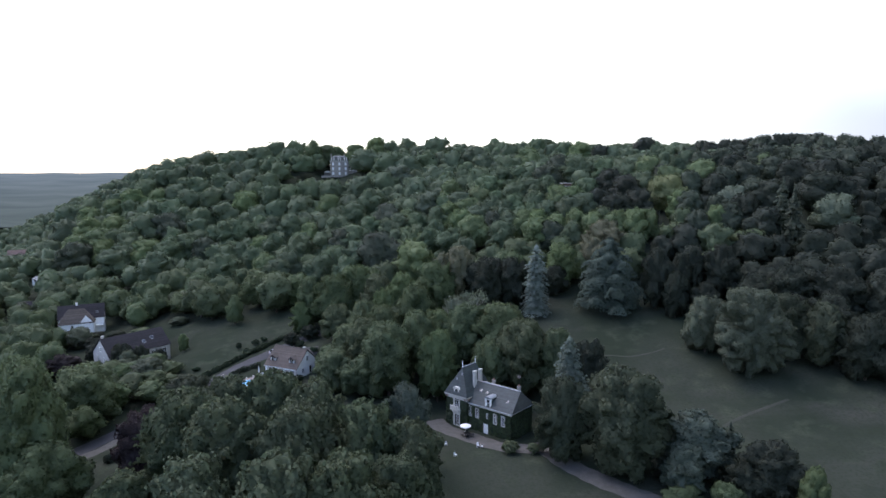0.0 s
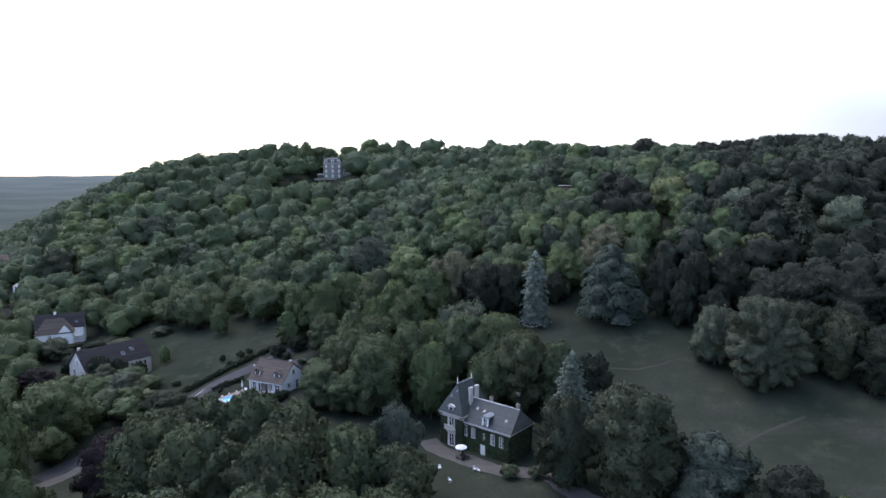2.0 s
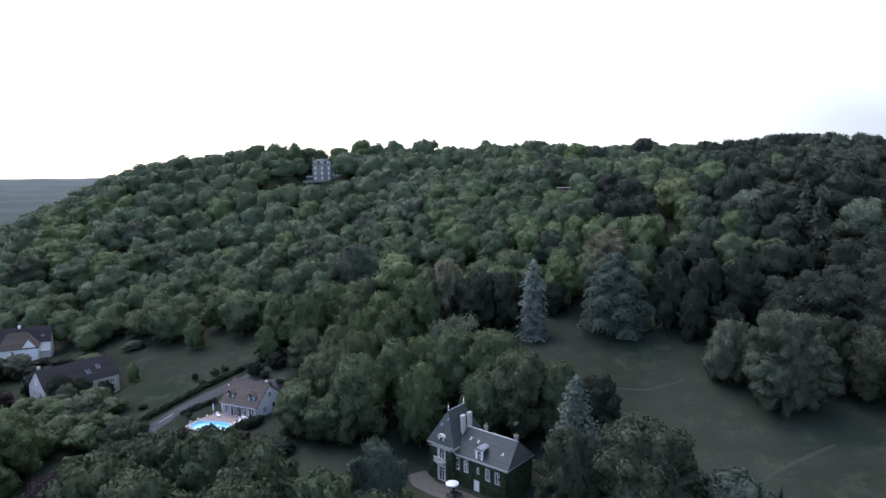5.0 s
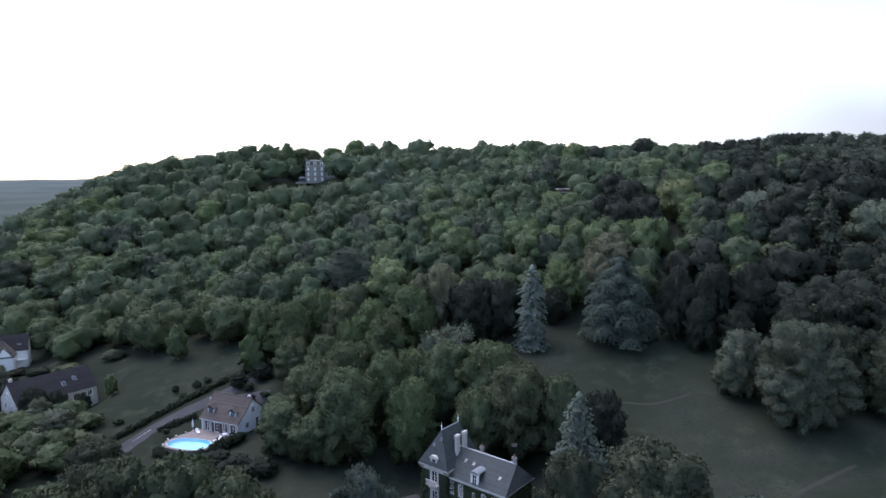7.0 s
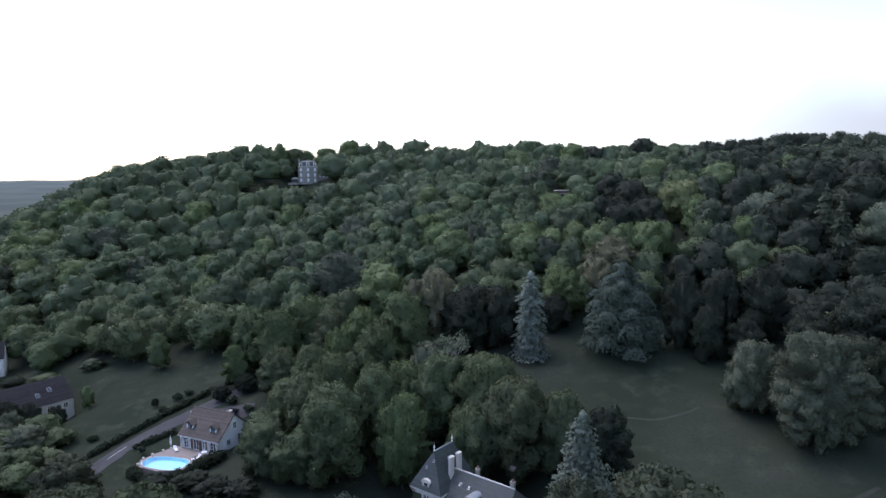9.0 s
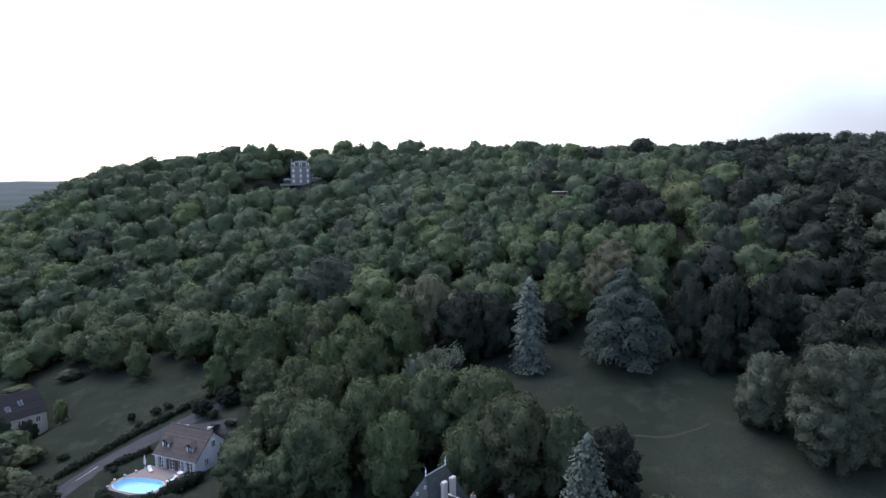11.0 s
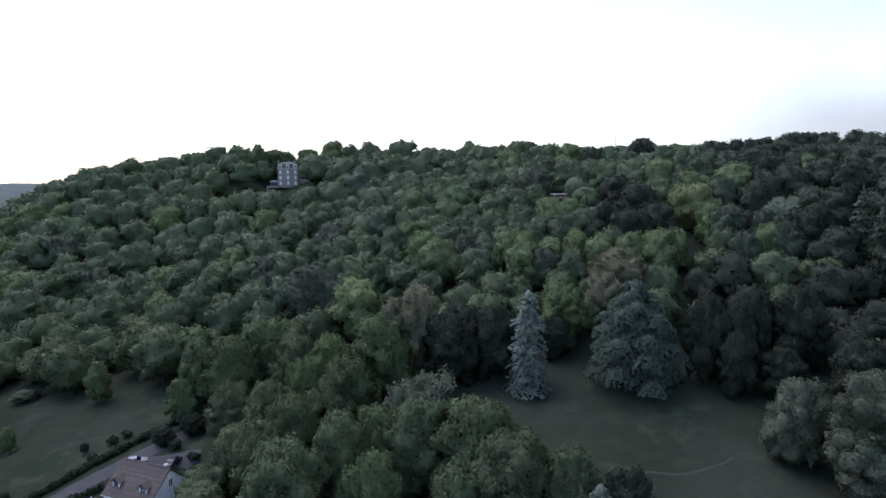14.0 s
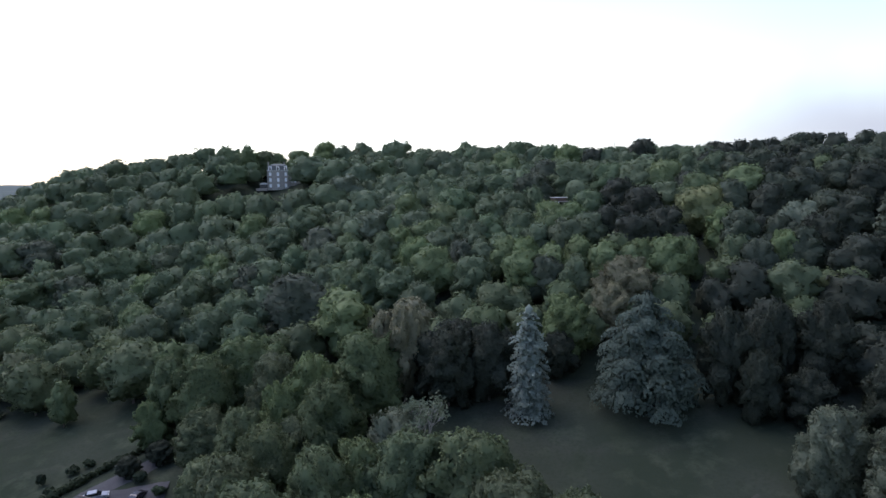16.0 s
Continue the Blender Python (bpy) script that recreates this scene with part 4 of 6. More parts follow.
plant(SMALLS, ((-66, 216, 18.4, 3.0), (-83, 231, 21.4, 6), (-77, 225, 20.7, 6), (-53, 222, 25, 6.5), (-47, 226, 24, 6), (-62, 232, 24, 6.5), (-103, 243, 12.5, 5), (-112, 240, 13, 4.5), (-120, 246, 15, 6), (-92, 238, 16, 5)), "trees along the field")
plant(PALES, ((-89, 226, 8.5, 3), (-119, 215, 7.6, 4.4), (-91, 189, 6.5, 3), (-90, 186, 5, 3)), "pale shrubs", "pale grey-green shrub in the gardens")
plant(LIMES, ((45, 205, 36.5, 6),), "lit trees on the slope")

def slope_kind(seed, mat, label, count=3):
    return [broad_tree(seed + i, mat, label, lobes=12 + 2 * i, size=0.46 - 0.02 * i, leaf=0.8, cover=0.6, low=0.15, ball=ICO4, limbs=2, fine=0.4, soft=0.25, ragged=0.55) for i in range(count)]


def plant_slope(kinds, group, *blocks):
    plant(kinds, [(x, y, lay(x, y) + h, r) for block in blocks for x, y, h, r in block], group)


plant_slope(slope_kind(201, LEAF_HILL_HAZE, "rounded broadleaf tree in the hillside wood", 5), "trees on the slope", HILL_GREEN_A, HILL_GREEN_B, HILL_GREEN_C)
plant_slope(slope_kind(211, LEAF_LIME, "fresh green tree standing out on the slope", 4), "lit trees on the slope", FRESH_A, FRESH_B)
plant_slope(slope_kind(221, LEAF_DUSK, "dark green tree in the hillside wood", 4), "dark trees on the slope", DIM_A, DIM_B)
plant_slope(slope_kind(226, LEAF_DIM, "very dark tree with eastern slope shade put into its leaf colour", 2), "dark trees on the slope", GLOOM_A)
plant_slope(slope_kind(231, LEAF_GREY, "grey-green tree with a thin crown on the slope", 2), "grey trees on the slope", GREY_A)
plant_slope(slope_kind(241, LEAF_RUST, "broad tree with leaves turning rusty brown", 2), "brown trees", RUST_A)
plant_slope(slope_kind(251, LEAF_YELLOW, "large yellow-green tree on the eastern slope", 2), "yellow-green trees on the slope", YELLOW_A)
SLOPE_SPRUCES = [conifer(261 + i, LEAF_DUSK, "tall dark conifer rising from the eastern wood", 22.0, 5.5, 22, 0.3, power=0.7, leaf=0.9) for i in range(2)]
plant(SLOPE_SPRUCES, [(x, y, lay(x, y) + h, r) for x, y, h, r in SPRUCE_A], "conifers on the slope", "", 22.0, 5.5)

plant(SMALLS, ((-92, 182, 5.5, 4), (-84, 180, 6, 4.5), (-82.5, 188, 6, 3.6), (-74, 178, 6.5, 4), (-71, 168, 6, 4), (-76, 163, 8, 4.5), (-70, 158, 7.5, 4), (-98.5, 184, 4.8, 3.6), (-126, 214, 7, 4), (-135, 219, 8.5, 4.6), (-101, 222, 5.5, 3.4)), "trees between the western houses")
plant(DIMS, ((-93, 191, 8.2, 3.6), (-88.8, 193.8, 6.8, 2.7), (-84.5, 197.5, 4.6, 2.2), (-112, 211, 5, 3), (-107, 203, 5.5, 3.4), (-110, 222, 4.5, 3), (-118, 224, 3.6, 2.4)), "trees between the western houses")

plant(DIMS, ((-41, 190, 11.5, 2.2), (-36, 193, 13, 2.6), (-30, 196, 15, 3)), "trees along the road")
# trees beside the mansion that stand up from the skyline
plant(SMALLS, ((-82, 466, 83, 7), (-72, 474, 80, 7), (-66, 478, 79, 6), (-46.5, 453, 76, 4), (-43, 446, 75, 5)), "skyline trees")

COLUMN = conifer(75, LEAF_DARK, "narrow dark conifer beside the drive", 13.0, 1.6, 16, 0.3, power=0.5, leaf=0.4)
COLUMN.matrix_basis = pose(56.4, 110, lay(56.4, 110)) @ Matrix.Diagonal((1, 1, (14.0 - lay(56.4, 110)) / 13, 1))
FIR = conifer(71, NEEDLE_BLUE, "tall narrow silver-blue fir at the meadow edge", 21.2, 4.7, 26, 0.34, power=0.42, leaf=0.48)
FIR.matrix_basis = pose(33.8, 189, lay(33.8, 189))
SPRUCE = conifer(72, LEAF_SPRUCE, "blue spruce beside the manor roof", 22.0, 6.9, 26, 0.25, power=0.72, leaf=0.48)
SPRUCE.matrix_basis = pose(31.8, 134, lay(31.8, 134)) @ Matrix.Diagonal((1, 1, (24.4 - lay(31.8, 134)) / 22, 1))


def cedar(seed, h=21.5, r=8.6):
    """A blue cedar: broad drooping plates of grey-blue needles on long limbs."""
    rng = np.random.default_rng(seed)
    root = thing("cedar", "broad grey-blue cedar with drooping tiered boughs", "conifer")
    bm = bmesh.new()
    tube(bm, [(0, 0, -0.5), (0.1, 0, h * 0.5), (0, 0, h * 0.96)], [0.7, 0.4, 0.06], 9)
    chunks = []
    for i in range(46):
        u = (i + 0.5) / 46
        z = h * (0.10 + 0.88 * u)
        reach = r * (1 - u ** 2.0) ** 0.8 * rng.uniform(0.72, 1.08) + 0.9
        a = i * 2.399 + rng.uniform(-0.3, 0.3)
        tip = Vector((math.cos(a) * reach, math.sin(a) * reach, z - reach * 0.22))
        tube(bm, [(0, 0, z), tip * 0.5 + Vector((0, 0, z * 0.5 + 0.3)), tip], [0.18, 0.12, 0.04], 5)
        for s in (0.5, 0.86):
            c = np.array((tip.x * s, tip.y * s, z - reach * 0.22 * s * s))
            w = reach * 0.28 * rng.uniform(0.8, 1.2) + 0.7
            k = int(300 * (w / 2.5) ** 2) + 40
            t, q = rng.uniform(0, 6.283, k), np.sqrt(rng.uniform(0, 1, k))
            fold = 1 + 0.18 * np.sin(t * 5 + i)
            p = np.stack([np.cos(t) * q * w * fold, np.sin(t) * q * w * fold, 0.5 - 0.85 * w * q ** 2.5 * rng.uniform(0.7, 1.25, k) + rng.normal(0, 0.1, k)], 1) + c
            p[:, 2] = np.maximum(p[:, 2], 0.2)
            n = np.stack([np.cos(t) * q * 0.9 + math.cos(a) * 0.3, np.sin(t) * q * 0.9 + math.sin(a) * 0.3, 1.25 - 0.9 * q], 1)
            v, f = leaf_quads(rng, p, n, 0.46, 0.35)
            chunks.append((v, f, None, np.repeat(n + rng.normal(0, 0.15, n.shape), 4, 0)))
    cv = ICO2[0] * np.array((r * 0.4, r * 0.4, h * 0.4)) * rng.uniform(0.8, 1.1, (len(ICO2[0]), 1)) + (0, 0, h * 0.45)
    chunks.append((cv, None, ICO2[1], ICO2[0]))
    part("trunk", bm, BARK, root)
    v, q, f, n = join(chunks)
    part("crown", from_arrays("crown", v, q, f, NEEDLE_CEDAR, normals=n), None, root)
    return root


CEDAR = cedar(81)
CEDAR.matrix_basis = pose(55.8, 188, lay(55.8, 188))


def bare_tree(seed, x, y, top):
    """A half-bare tree: pale forking limbs with thin tufts of leaves at their ends."""
    rng = np.random.default_rng(seed)
    g = lay(x, y)
    h = top - g
    root = thing("half_bare_tree", "half-bare tree with pale forking limbs and thin leaf tufts", "tree", pose(x, y, g))
    bm, tips = bmesh.new(), []

    def grow(p, d, length, rad, depth):
        e = p + d * length
        tube(bm, [p, p.lerp(e, 0.5) + Vector(rng.normal(0, 0.06, 3)) * length, e], [rad, rad * 0.8, rad * 0.6], 5)
        if depth == 0:
            tips.append(e)
            return
        for k in range(3):
            nd = (d + Vector(rng.normal(0, 0.5, 3)) + Vector((0, 0, 0.15))).normalized()
            grow(e, nd, length * rng.uniform(0.62, 0.8), rad * 0.6, depth - 1)
    grow(Vector((0, 0, -0.4)), Vector((0, 0, 1)), h * 0.36, 0.36, 4)
    part("trunk", bm, BARK_PALE, root)
    pts = np.array([t[:] for t in tips])
    pts = np.repeat(pts, 16, 0) + rng.normal(0, 0.5, (len(pts) * 16, 3))
    v, q = leaf_quads(rng, pts, rng.normal(0, 1, pts.shape), 0.4)
    part("crown", from_arrays("crown", v, q, None, LEAF_GREY), None, root)
    return root


bare_tree(91, 14.4, 167.5, 28.6)
plant(LIMES, ((-77.5, 199, lay(-77.5, 199) + 5.6, 1.6),), "trees in the field", "slender young light green tree in the field")
plant(PALES, ((8.5, 168, 26, 4.5),), "grey-green trees", "thin grey-green tree beside a half-bare one")


def birch(x, y, h):
    """A slender birch: one white stem under a small thin crown."""
    rng = np.random.default_rng(95)
    root = thing("birch", "slender birch with a bare white trunk below the hilltop trees", "tree", pose(x, y, lay(x, y)))
    bm = bmesh.new()
    tube(bm, [(0, 0, -0.4), (0.1, 0, h * 0.5), (0, 0.1, h * 0.9)], [0.34, 0.28, 0.08], 7)
    part("trunk", bm, BARK_WHITE, root)
    v, q, f, n = leafy_crown(rng, [(0, 0, h * 0.82, 2.2), (0.8, 0, h * 0.7, 1.4), (-0.7, 0.4, h * 0.95, 1.5)], 0.8, 0.7, ICO3, floor=h * 0.55)
    part("crown", from_arrays("crown", v, q, f, LEAF_DUSK, normals=n), None, root)


birch(-33.3, 440, 12.0)


def shrub(seed, mat, label, name="shrub", r=1.0):
    """A low rounded bush about two metres across."""
    rng = np.random.default_rng(seed)
    lobes = [(0, 0, r * 0.6, r * 0.7)] + [(math.cos(a) * r * 0.55, math.sin(a) * r * 0.55, r * rng.uniform(0.4, 0.85), r * 0.42) for a in np.arange(6) * 1.05]
    v, q, f, n = lobed_crown(rng, lobes, 0.3, 1.0, ICO1)
    ob = new(name, from_arrays(name, v, q, f, mat, normals=n))
    return tagged(ob, label, "shrub")


BUSH = shrub(101, LEAF, "low clipped dark green bush")
BUSH_DARK = shrub(102, LEAF_DARK, "small dark evergreen bush")


def dot(ob, rows, group, first=True):
    for i, (x, y, r, h) in enumerate(rows):
        m = pose(x, y, lay(x, y), 0, 0, x * 41 % 360) @ Matrix.Diagonal((r, r, h / 1.35, 1))
        if i == 0 and first:
            ob.matrix_basis = m
            tagged(ob, group=group)
        else:
            copy_thing(ob, m @ Matrix.Diagonal((*(1 / v for v in ob.scale), 1)))


dot(BUSH, ((17.6, 123.6, 1.9, 2.6), (22.3, 122.8, 1.4, 2.0), (25, 128.5, 1.6, 2.2), (0.5, 131, 1.4, 2.0), (-3, 127, 1.8, 2.4), (27, 130, 1.8, 2.6)), "bushes by the drive")
dot(BUSH_DARK, ((-57.6, 191.5, 0.9, 2.6), (-53.2, 194, 1.3, 1.8), (-51, 196, 1.2, 1.6), (-54.5, 188, 1.0, 1.6), (-66, 178, 1.3, 1.4), (-51, 168, 0.8, 1.8), (-38, 187.5, 1.4, 2.2), (-33, 183, 1.3, 1.7), (-30, 178, 1.4, 1.8)), "bushes along the road")


def hedge(points, w, h, seed, label):
    """A clipped hedge along a line, with a leafy coat."""
    rng = np.random.default_rng(seed)
    lobes = []
    for (x0, y0), (x1, y1) in zip(points, points[1:]):
        n = max(2, int(math.hypot(x1 - x0, y1 - y0) / (w * 0.7)))
        for i in range(n):
            x, y = x0 + (x1 - x0) * i / n, y0 + (y1 - y0) * i / n
            lobes.append((x, y, lay(x, y) + h * 0.5, w * 0.62 * rng.uniform(0.65, 1.35)))
    v, q, f, n = lobed_crown(rng, lobes, 0.4, 0.9, ICO1)
    return tagged(new("hedge", from_arrays("hedge", v, q, f, LEAF_DARK, normals=n)), label, "hedge")


hedge(((-63, 170), (-59, 177), (-54, 185), (-49, 191), (-44, 196.5), (-38, 201)), 1.3, 1.1, 111, "uneven dark hedge between road and field")
hedge(((-50.5, 161), (-46.5, 157.2), (-40, 157.5), (-35.5, 160.5), (-32.5, 165)), 1.8, 1.9, 112, "dark hedge below the pool terrace")
# added hedge in place of the dark low verge beside the road
hedge(((-53.5, 170), (-50.5, 174), (-47.5, 178)), 1.1, 1.3, 113, "dark hedge standing in for the low verge by the pool garden")
hedge(((-66, 127), (-62, 132), (-63, 140), (-66, 146)), 1.4, 1.6, 114, "dark hedge along the garden lane")


# ---------------------------------------------------------------- house building
def wall_cells(length, height, thick, holes, z0=-0.8):
    """A straight wall along x from 0 to length, outer face at y = 0, with openings (x0, z0, x1, z1) cut through."""
    xs = sorted({0.0, length, *[v for h in holes for v in (h[0], h[2])]})
    zs = sorted({z0, height, *[v for h in holes for v in (h[1], h[3])]})
    bm = bmesh.new()
    for i in range(len(xs) - 1):
        run = None
        for j in range(len(zs) - 1):
            cx, cz = (xs[i] + xs[i + 1]) / 2, (zs[j] + zs[j + 1]) / 2
            solid = not any(h[0] < cx < h[2] and h[1] < cz < h[3] for h in holes)
            if solid:
                run = (zs[j] if run is None else run[0], zs[j + 1])
            if run and (not solid or j == len(zs) - 2):
                box(bm, xs[i], 0, run[0], xs[i + 1], thick, run[1])
                run = None
    return bm


def arch_ring(w, h, t, proud, depth, rise=0.0):
    """A window surround: jambs, sill and a flat or arched head."""
    bm = boxes((-w / 2 - t, -proud, -t * 0.8, w / 2 + t, depth, 0), (-w / 2 - t, -proud, 0, -w / 2, depth, h), (w / 2, -proud, 0, w / 2 + t, depth, h))
    if not rise:
        return box(bm, -w / 2 - t, -proud, h, w / 2 + t, depth, h + t)
    n = 6
    for i in range(n):
        a, b = -1 + 2 * i / n, -1 + 2 * (i + 1) / n
        za, zb = h + rise * (1 - a * a), h + rise * (1 - b * b)
        prism(bm, ((a * (w / 2 + t), h - 0.02), (b * (w / 2 + t), h - 0.02), (b * (w / 2 + t), zb + t), (a * (w / 2 + t), za + t)), "y", -proud, depth)
    return bm


def window(house, m, w, h, surround=LIMESTONE, leaves=2, rise=0.0, t=0.16, shutters=None, label="", name="window", bars=2, pane=None):
    """A window set in a wall: surround, white casements with bars, dark panes, shutters folded back."""
    win = part(name, arch_ring(w, h, t, 0.05, 0.2, rise), surround, house, label, m)
    bm = bmesh.new()
    f = 0.05
    lw = w / leaves
    for k in range(leaves):
        x0 = -w / 2 + k * lw
        for r in ((x0, 0.08, 0, x0 + f, 0.14, h), (x0 + lw - f, 0.08, 0, x0 + lw, 0.14, h), (x0, 0.08, 0, x0 + lw, 0.14, f), (x0, 0.08, h - f, x0 + lw, 0.14, h)):
            box(bm, *r)
        for b in range(1, bars + 1):
            box(bm, x0, 0.09, h * b / (bars + 1) - 0.02, x0 + lw, 0.13, h * b / (bars + 1) + 0.02)
    part("casement", bm, PAINT_WHITE, win)
    for k in range(leaves):
        x0 = -w / 2 + k * lw
        part("pane", boxes((x0 + f * 0.6, 0.11, f * 0.6, x0 + lw - f * 0.6, 0.12, h - f * 0.6)), pane or GLASS, win)
    if shutters:
        for s in (-1, 1):
            bm = bmesh.new()
            x0 = s * (w / 2 + t + w / 4 + 0.03)
            box(bm, x0 - w / 4, -0.09, 0, x0 + w / 4, -0.052, h)
            for z in np.arange(0.12, h - 0.1, 0.22):
                box(bm, x0 - w / 4 + 0.06, -0.105, z, x0 + w / 4 - 0.06, -0.088, z + 0.14)
            part("shutter", bm, shutters, win)
    return win


def roof_slab(bm, a, b, c, d, t=0.16):
    """A sloping roof face a-b-c-d (eave to ridge) with thickness."""
    P = [Vector(p) for p in (a, b, c, d)]
    n = (P[1] - P[0]).cross(P[3] - P[0]).normalized()
    if n.z < 0:
        n = -n
    top, low = [bm.verts.new(p + n * 0.02) for p in P], [bm.verts.new(p - n * t) for p in P]
    bm.faces.new(top)
    bm.faces.new(low[::-1])
    for i in range(4):
        bm.faces.new((top[i], low[i], low[(i + 1) % 4], top[(i + 1) % 4]))
    return bm


def courses(bm, a, b, c, d, count, lift=0.035):
    """Thin rows of slates or tiles laid up a roof face, each lapping the one below."""
    P = [Vector(p) for p in (a, b, c, d)]
    n = (P[1] - P[0]).cross(P[3] - P[0]).normalized()
    if n.z < 0:
        n = -n
    for i in range(count):
        u, v = i / count, (i + 1.12) / count
        v = min(v, 1.0)
        q = [P[0].lerp(P[3], u) + n * (0.03 + lift), P[1].lerp(P[2], u) + n * (0.03 + lift), P[1].lerp(P[2], v) + n * 0.035, P[0].lerp(P[3], v) + n * 0.035]
        bm.faces.new([bm.verts.new(p) for p in q])
        e = [q[0], q[1], q[1] - n * lift, q[0] - n * lift]
        bm.faces.new([bm.verts.new(p) for p in e])
    return bm


def sky_window(house, p, slope, w=0.7, h=0.9, yaw=0.0):
    m = pose(*p, 0, 0, yaw) @ pose(0, 0, 0, slope, 0, 0)
    s = part("roof_window", boxes((-w / 2, -h / 2, 0.02, w / 2, h / 2, 0.1)), ZINC, house, "", m)
    part("pane", boxes((-w / 2 + 0.07, -h / 2 + 0.07, 0.1, w / 2 - 0.07, h / 2 - 0.07, 0.115)), PANE_BRIGHT, s)


def chimney(house, x, y, z0, z1, w, d, mat, label="", pots=2):
    c = part("chimney", boxes((x - w / 2, y - d / 2, z0, x + w / 2, y + d / 2, z1), (x - w / 2 - 0.07, y - d / 2 - 0.07, z1 - 0.3, x + w / 2 + 0.07, y + d / 2 + 0.07, z1 - 0.12),
                              (x - w / 2 - 0.05, y - d / 2 - 0.05, z1, x + w / 2 + 0.05, y + d / 2 + 0.05, z1 + 0.1)), mat, house, label)
    for k in range(pots):
        bm = bmesh.new()
        yy = y + d * ((k + 0.5) / pots - 0.5)
        tube(bm, [(x, yy, z1 + 0.1), (x, yy, z1 + 0.5)], [0.13, 0.1], 8)
        part("chimney_pot", bm, BRICK_RED, c)


def ivy_coat(house, length, height, m, holes, seed, thin=1.0):
    """Ivy leaves over a wall face that runs along x, left off at the openings."""
    rng = np.random.default_rng(seed)
    k = int(length * height * 16 * thin)
    p = np.stack([rng.uniform(0, length, k), -np.abs(rng.normal(0.10, 0.07, k)), rng.uniform(-0.2, height, k)], 1)
    keep = np.ones(k, bool)
    for h in holes:
        keep &= ~((p[:, 0] > h[0] - 0.2) & (p[:, 0] < h[2] + 0.2) & (p[:, 2] > h[1] - 0.15) & (p[:, 2] < h[3] + 0.25))
    keep &= p[:, 2] < height - 0.25 + 0.3 * np.sin(p[:, 0] * 1.3 + seed)
    v, q = leaf_quads(rng, p[keep], np.tile((0, -1, 0.35), (keep.sum(), 1)), 0.36)
    part("ivy", from_arrays("ivy", v, q, None, IVY), None, house, "dense dark ivy", m)


# ---------------------------------------------------------------- the ivy manor
def manor():
    house = thing("manor_house", "ivy-clad manor with slate roofs, a corner pavilion and white stone windows", "house", pose(16.65, 136.05, 2.6, 0, 0, -42))
    W, D, H, R = 12.1, 8.1, 6.1, 9.95
    hw, hd = W / 2, D / 2
    # main range; the front looks along -y
    wins = [(-5.1, 3.1, 0.7, 2.0), (-3.1, 3.1, 0.7, 2.0), (1.8, 2.9, 0.7, 2.0), (3.9, 2.9, 0.7, 2.0), (-0.35, 3.5, 0.4, 1.1)]
    door = (-0.7, 0.0, 1.1, 2.1)
    holes = [(x + hw - w / 2, z, x + hw + w / 2, z + h) for x, z, w, h in (*wins, door)]
    part("front_wall", wall_cells(W, H, 0.5, holes), IVY_WALL, house, "", pose(-hw, -hd, 0))
    ivy_coat(house, W, H, pose(-hw, -hd, 0), holes, 1)
    part("end_wall", wall_cells(D, H, 0.5, []), IVY_WALL, house, "", pose(hw, -hd, 0, 0, 0, 90))
    ivy_coat(house, D, H, pose(hw, -hd, 0, 0, 0, 90), [], 2)
    part("back_wall", wall_cells(W, H, 0.5, []), IVY_WALL, house, "", pose(hw, hd, 0, 0, 0, 180))
    for i, (x, z, w, h) in enumerate(wins):
        window(house, pose(x, -hd, z), w, h, leaves=2 if w > 0.5 else 1, rise=0.12, t=0.2 if w > 0.5 else 0.08)
    d = part("door", arch_ring(1.1, 2.1, 0.1, 0.05, 0.2), LIMESTONE, house, "", pose(-0.7, -hd, 0))
    part("door_leaf", boxes((-0.54, 0.05, 0, -0.01, 0.1, 2.1), (0.01, 0.05, 0, 0.54, 0.1, 2.1), (-0.46, 0.03, 0.2, -0.1, 0.05, 0.9), (0.1, 0.03, 0.2, 0.46, 0.05, 0.9), (-0.46, 0.03, 1.1, -0.1, 0.05, 1.95), (0.1, 0.03, 1.1, 0.46, 0.05, 1.95)), PAINT_WHITE, d)
    part("cornice", boxes((-hw, -hd - 0.22, H - 0.42, hw + 0.22, -hd - 0.002, H - 0.2), (-hw, -hd - 0.32, H - 0.2, hw + 0.32, -hd - 0.002, H - 0.02)), LIMESTONE, house, "pale stone eaves course")
    e, b, rx = 0.35, R, hw - 0.3
    faces = [((-hw - 0.4, -hd - e, H), (hw + e, -hd - e, H), (rx, 0, b), (-hw - 0.4, 0, b)), ((hw + e, hd + e, H), (-hw - 0.4, hd + e, H), (-hw - 0.4, 0, b), (rx, 0, b))]
    bm, tl = bmesh.new(), bmesh.new()
    for f in faces:
        roof_slab(bm, *f)
        courses(tl, *f, 22)
    part("roof", bm, SLATE, house)
    tagged(part("slating", tl, SLATE, house, "blue-grey slate courses"), kind="stuff")
    bm, tl = bmesh.new(), bmesh.new()
    f = ((hw + e, -hd - e, H), (hw + e, hd + e, H), (rx + 0.01, 0.01, b), (rx + 0.01, -0.01, b))
    roof_slab(bm, *f)
    courses(tl, *f, 22)
    part("hip", bm, SLATE_PALE, house, "paler slate hip")
    tagged(part("hip_slating", tl, SLATE_PALE, house), kind="stuff")
    bm = bmesh.new()
    tube(bm, [(-hw - 0.4, 0, b + 0.05), (rx, 0, b + 0.05)], [0.13, 0.13], 8)
    part("ridge", bm, ZINC, house, "grey zinc ridge")
    bm = bmesh.new()
    tube(bm, [(-hw + 0.3, -hd - e - 0.06, H), (hw + e, -hd - e - 0.06, H)], [0.09, 0.09], 6)
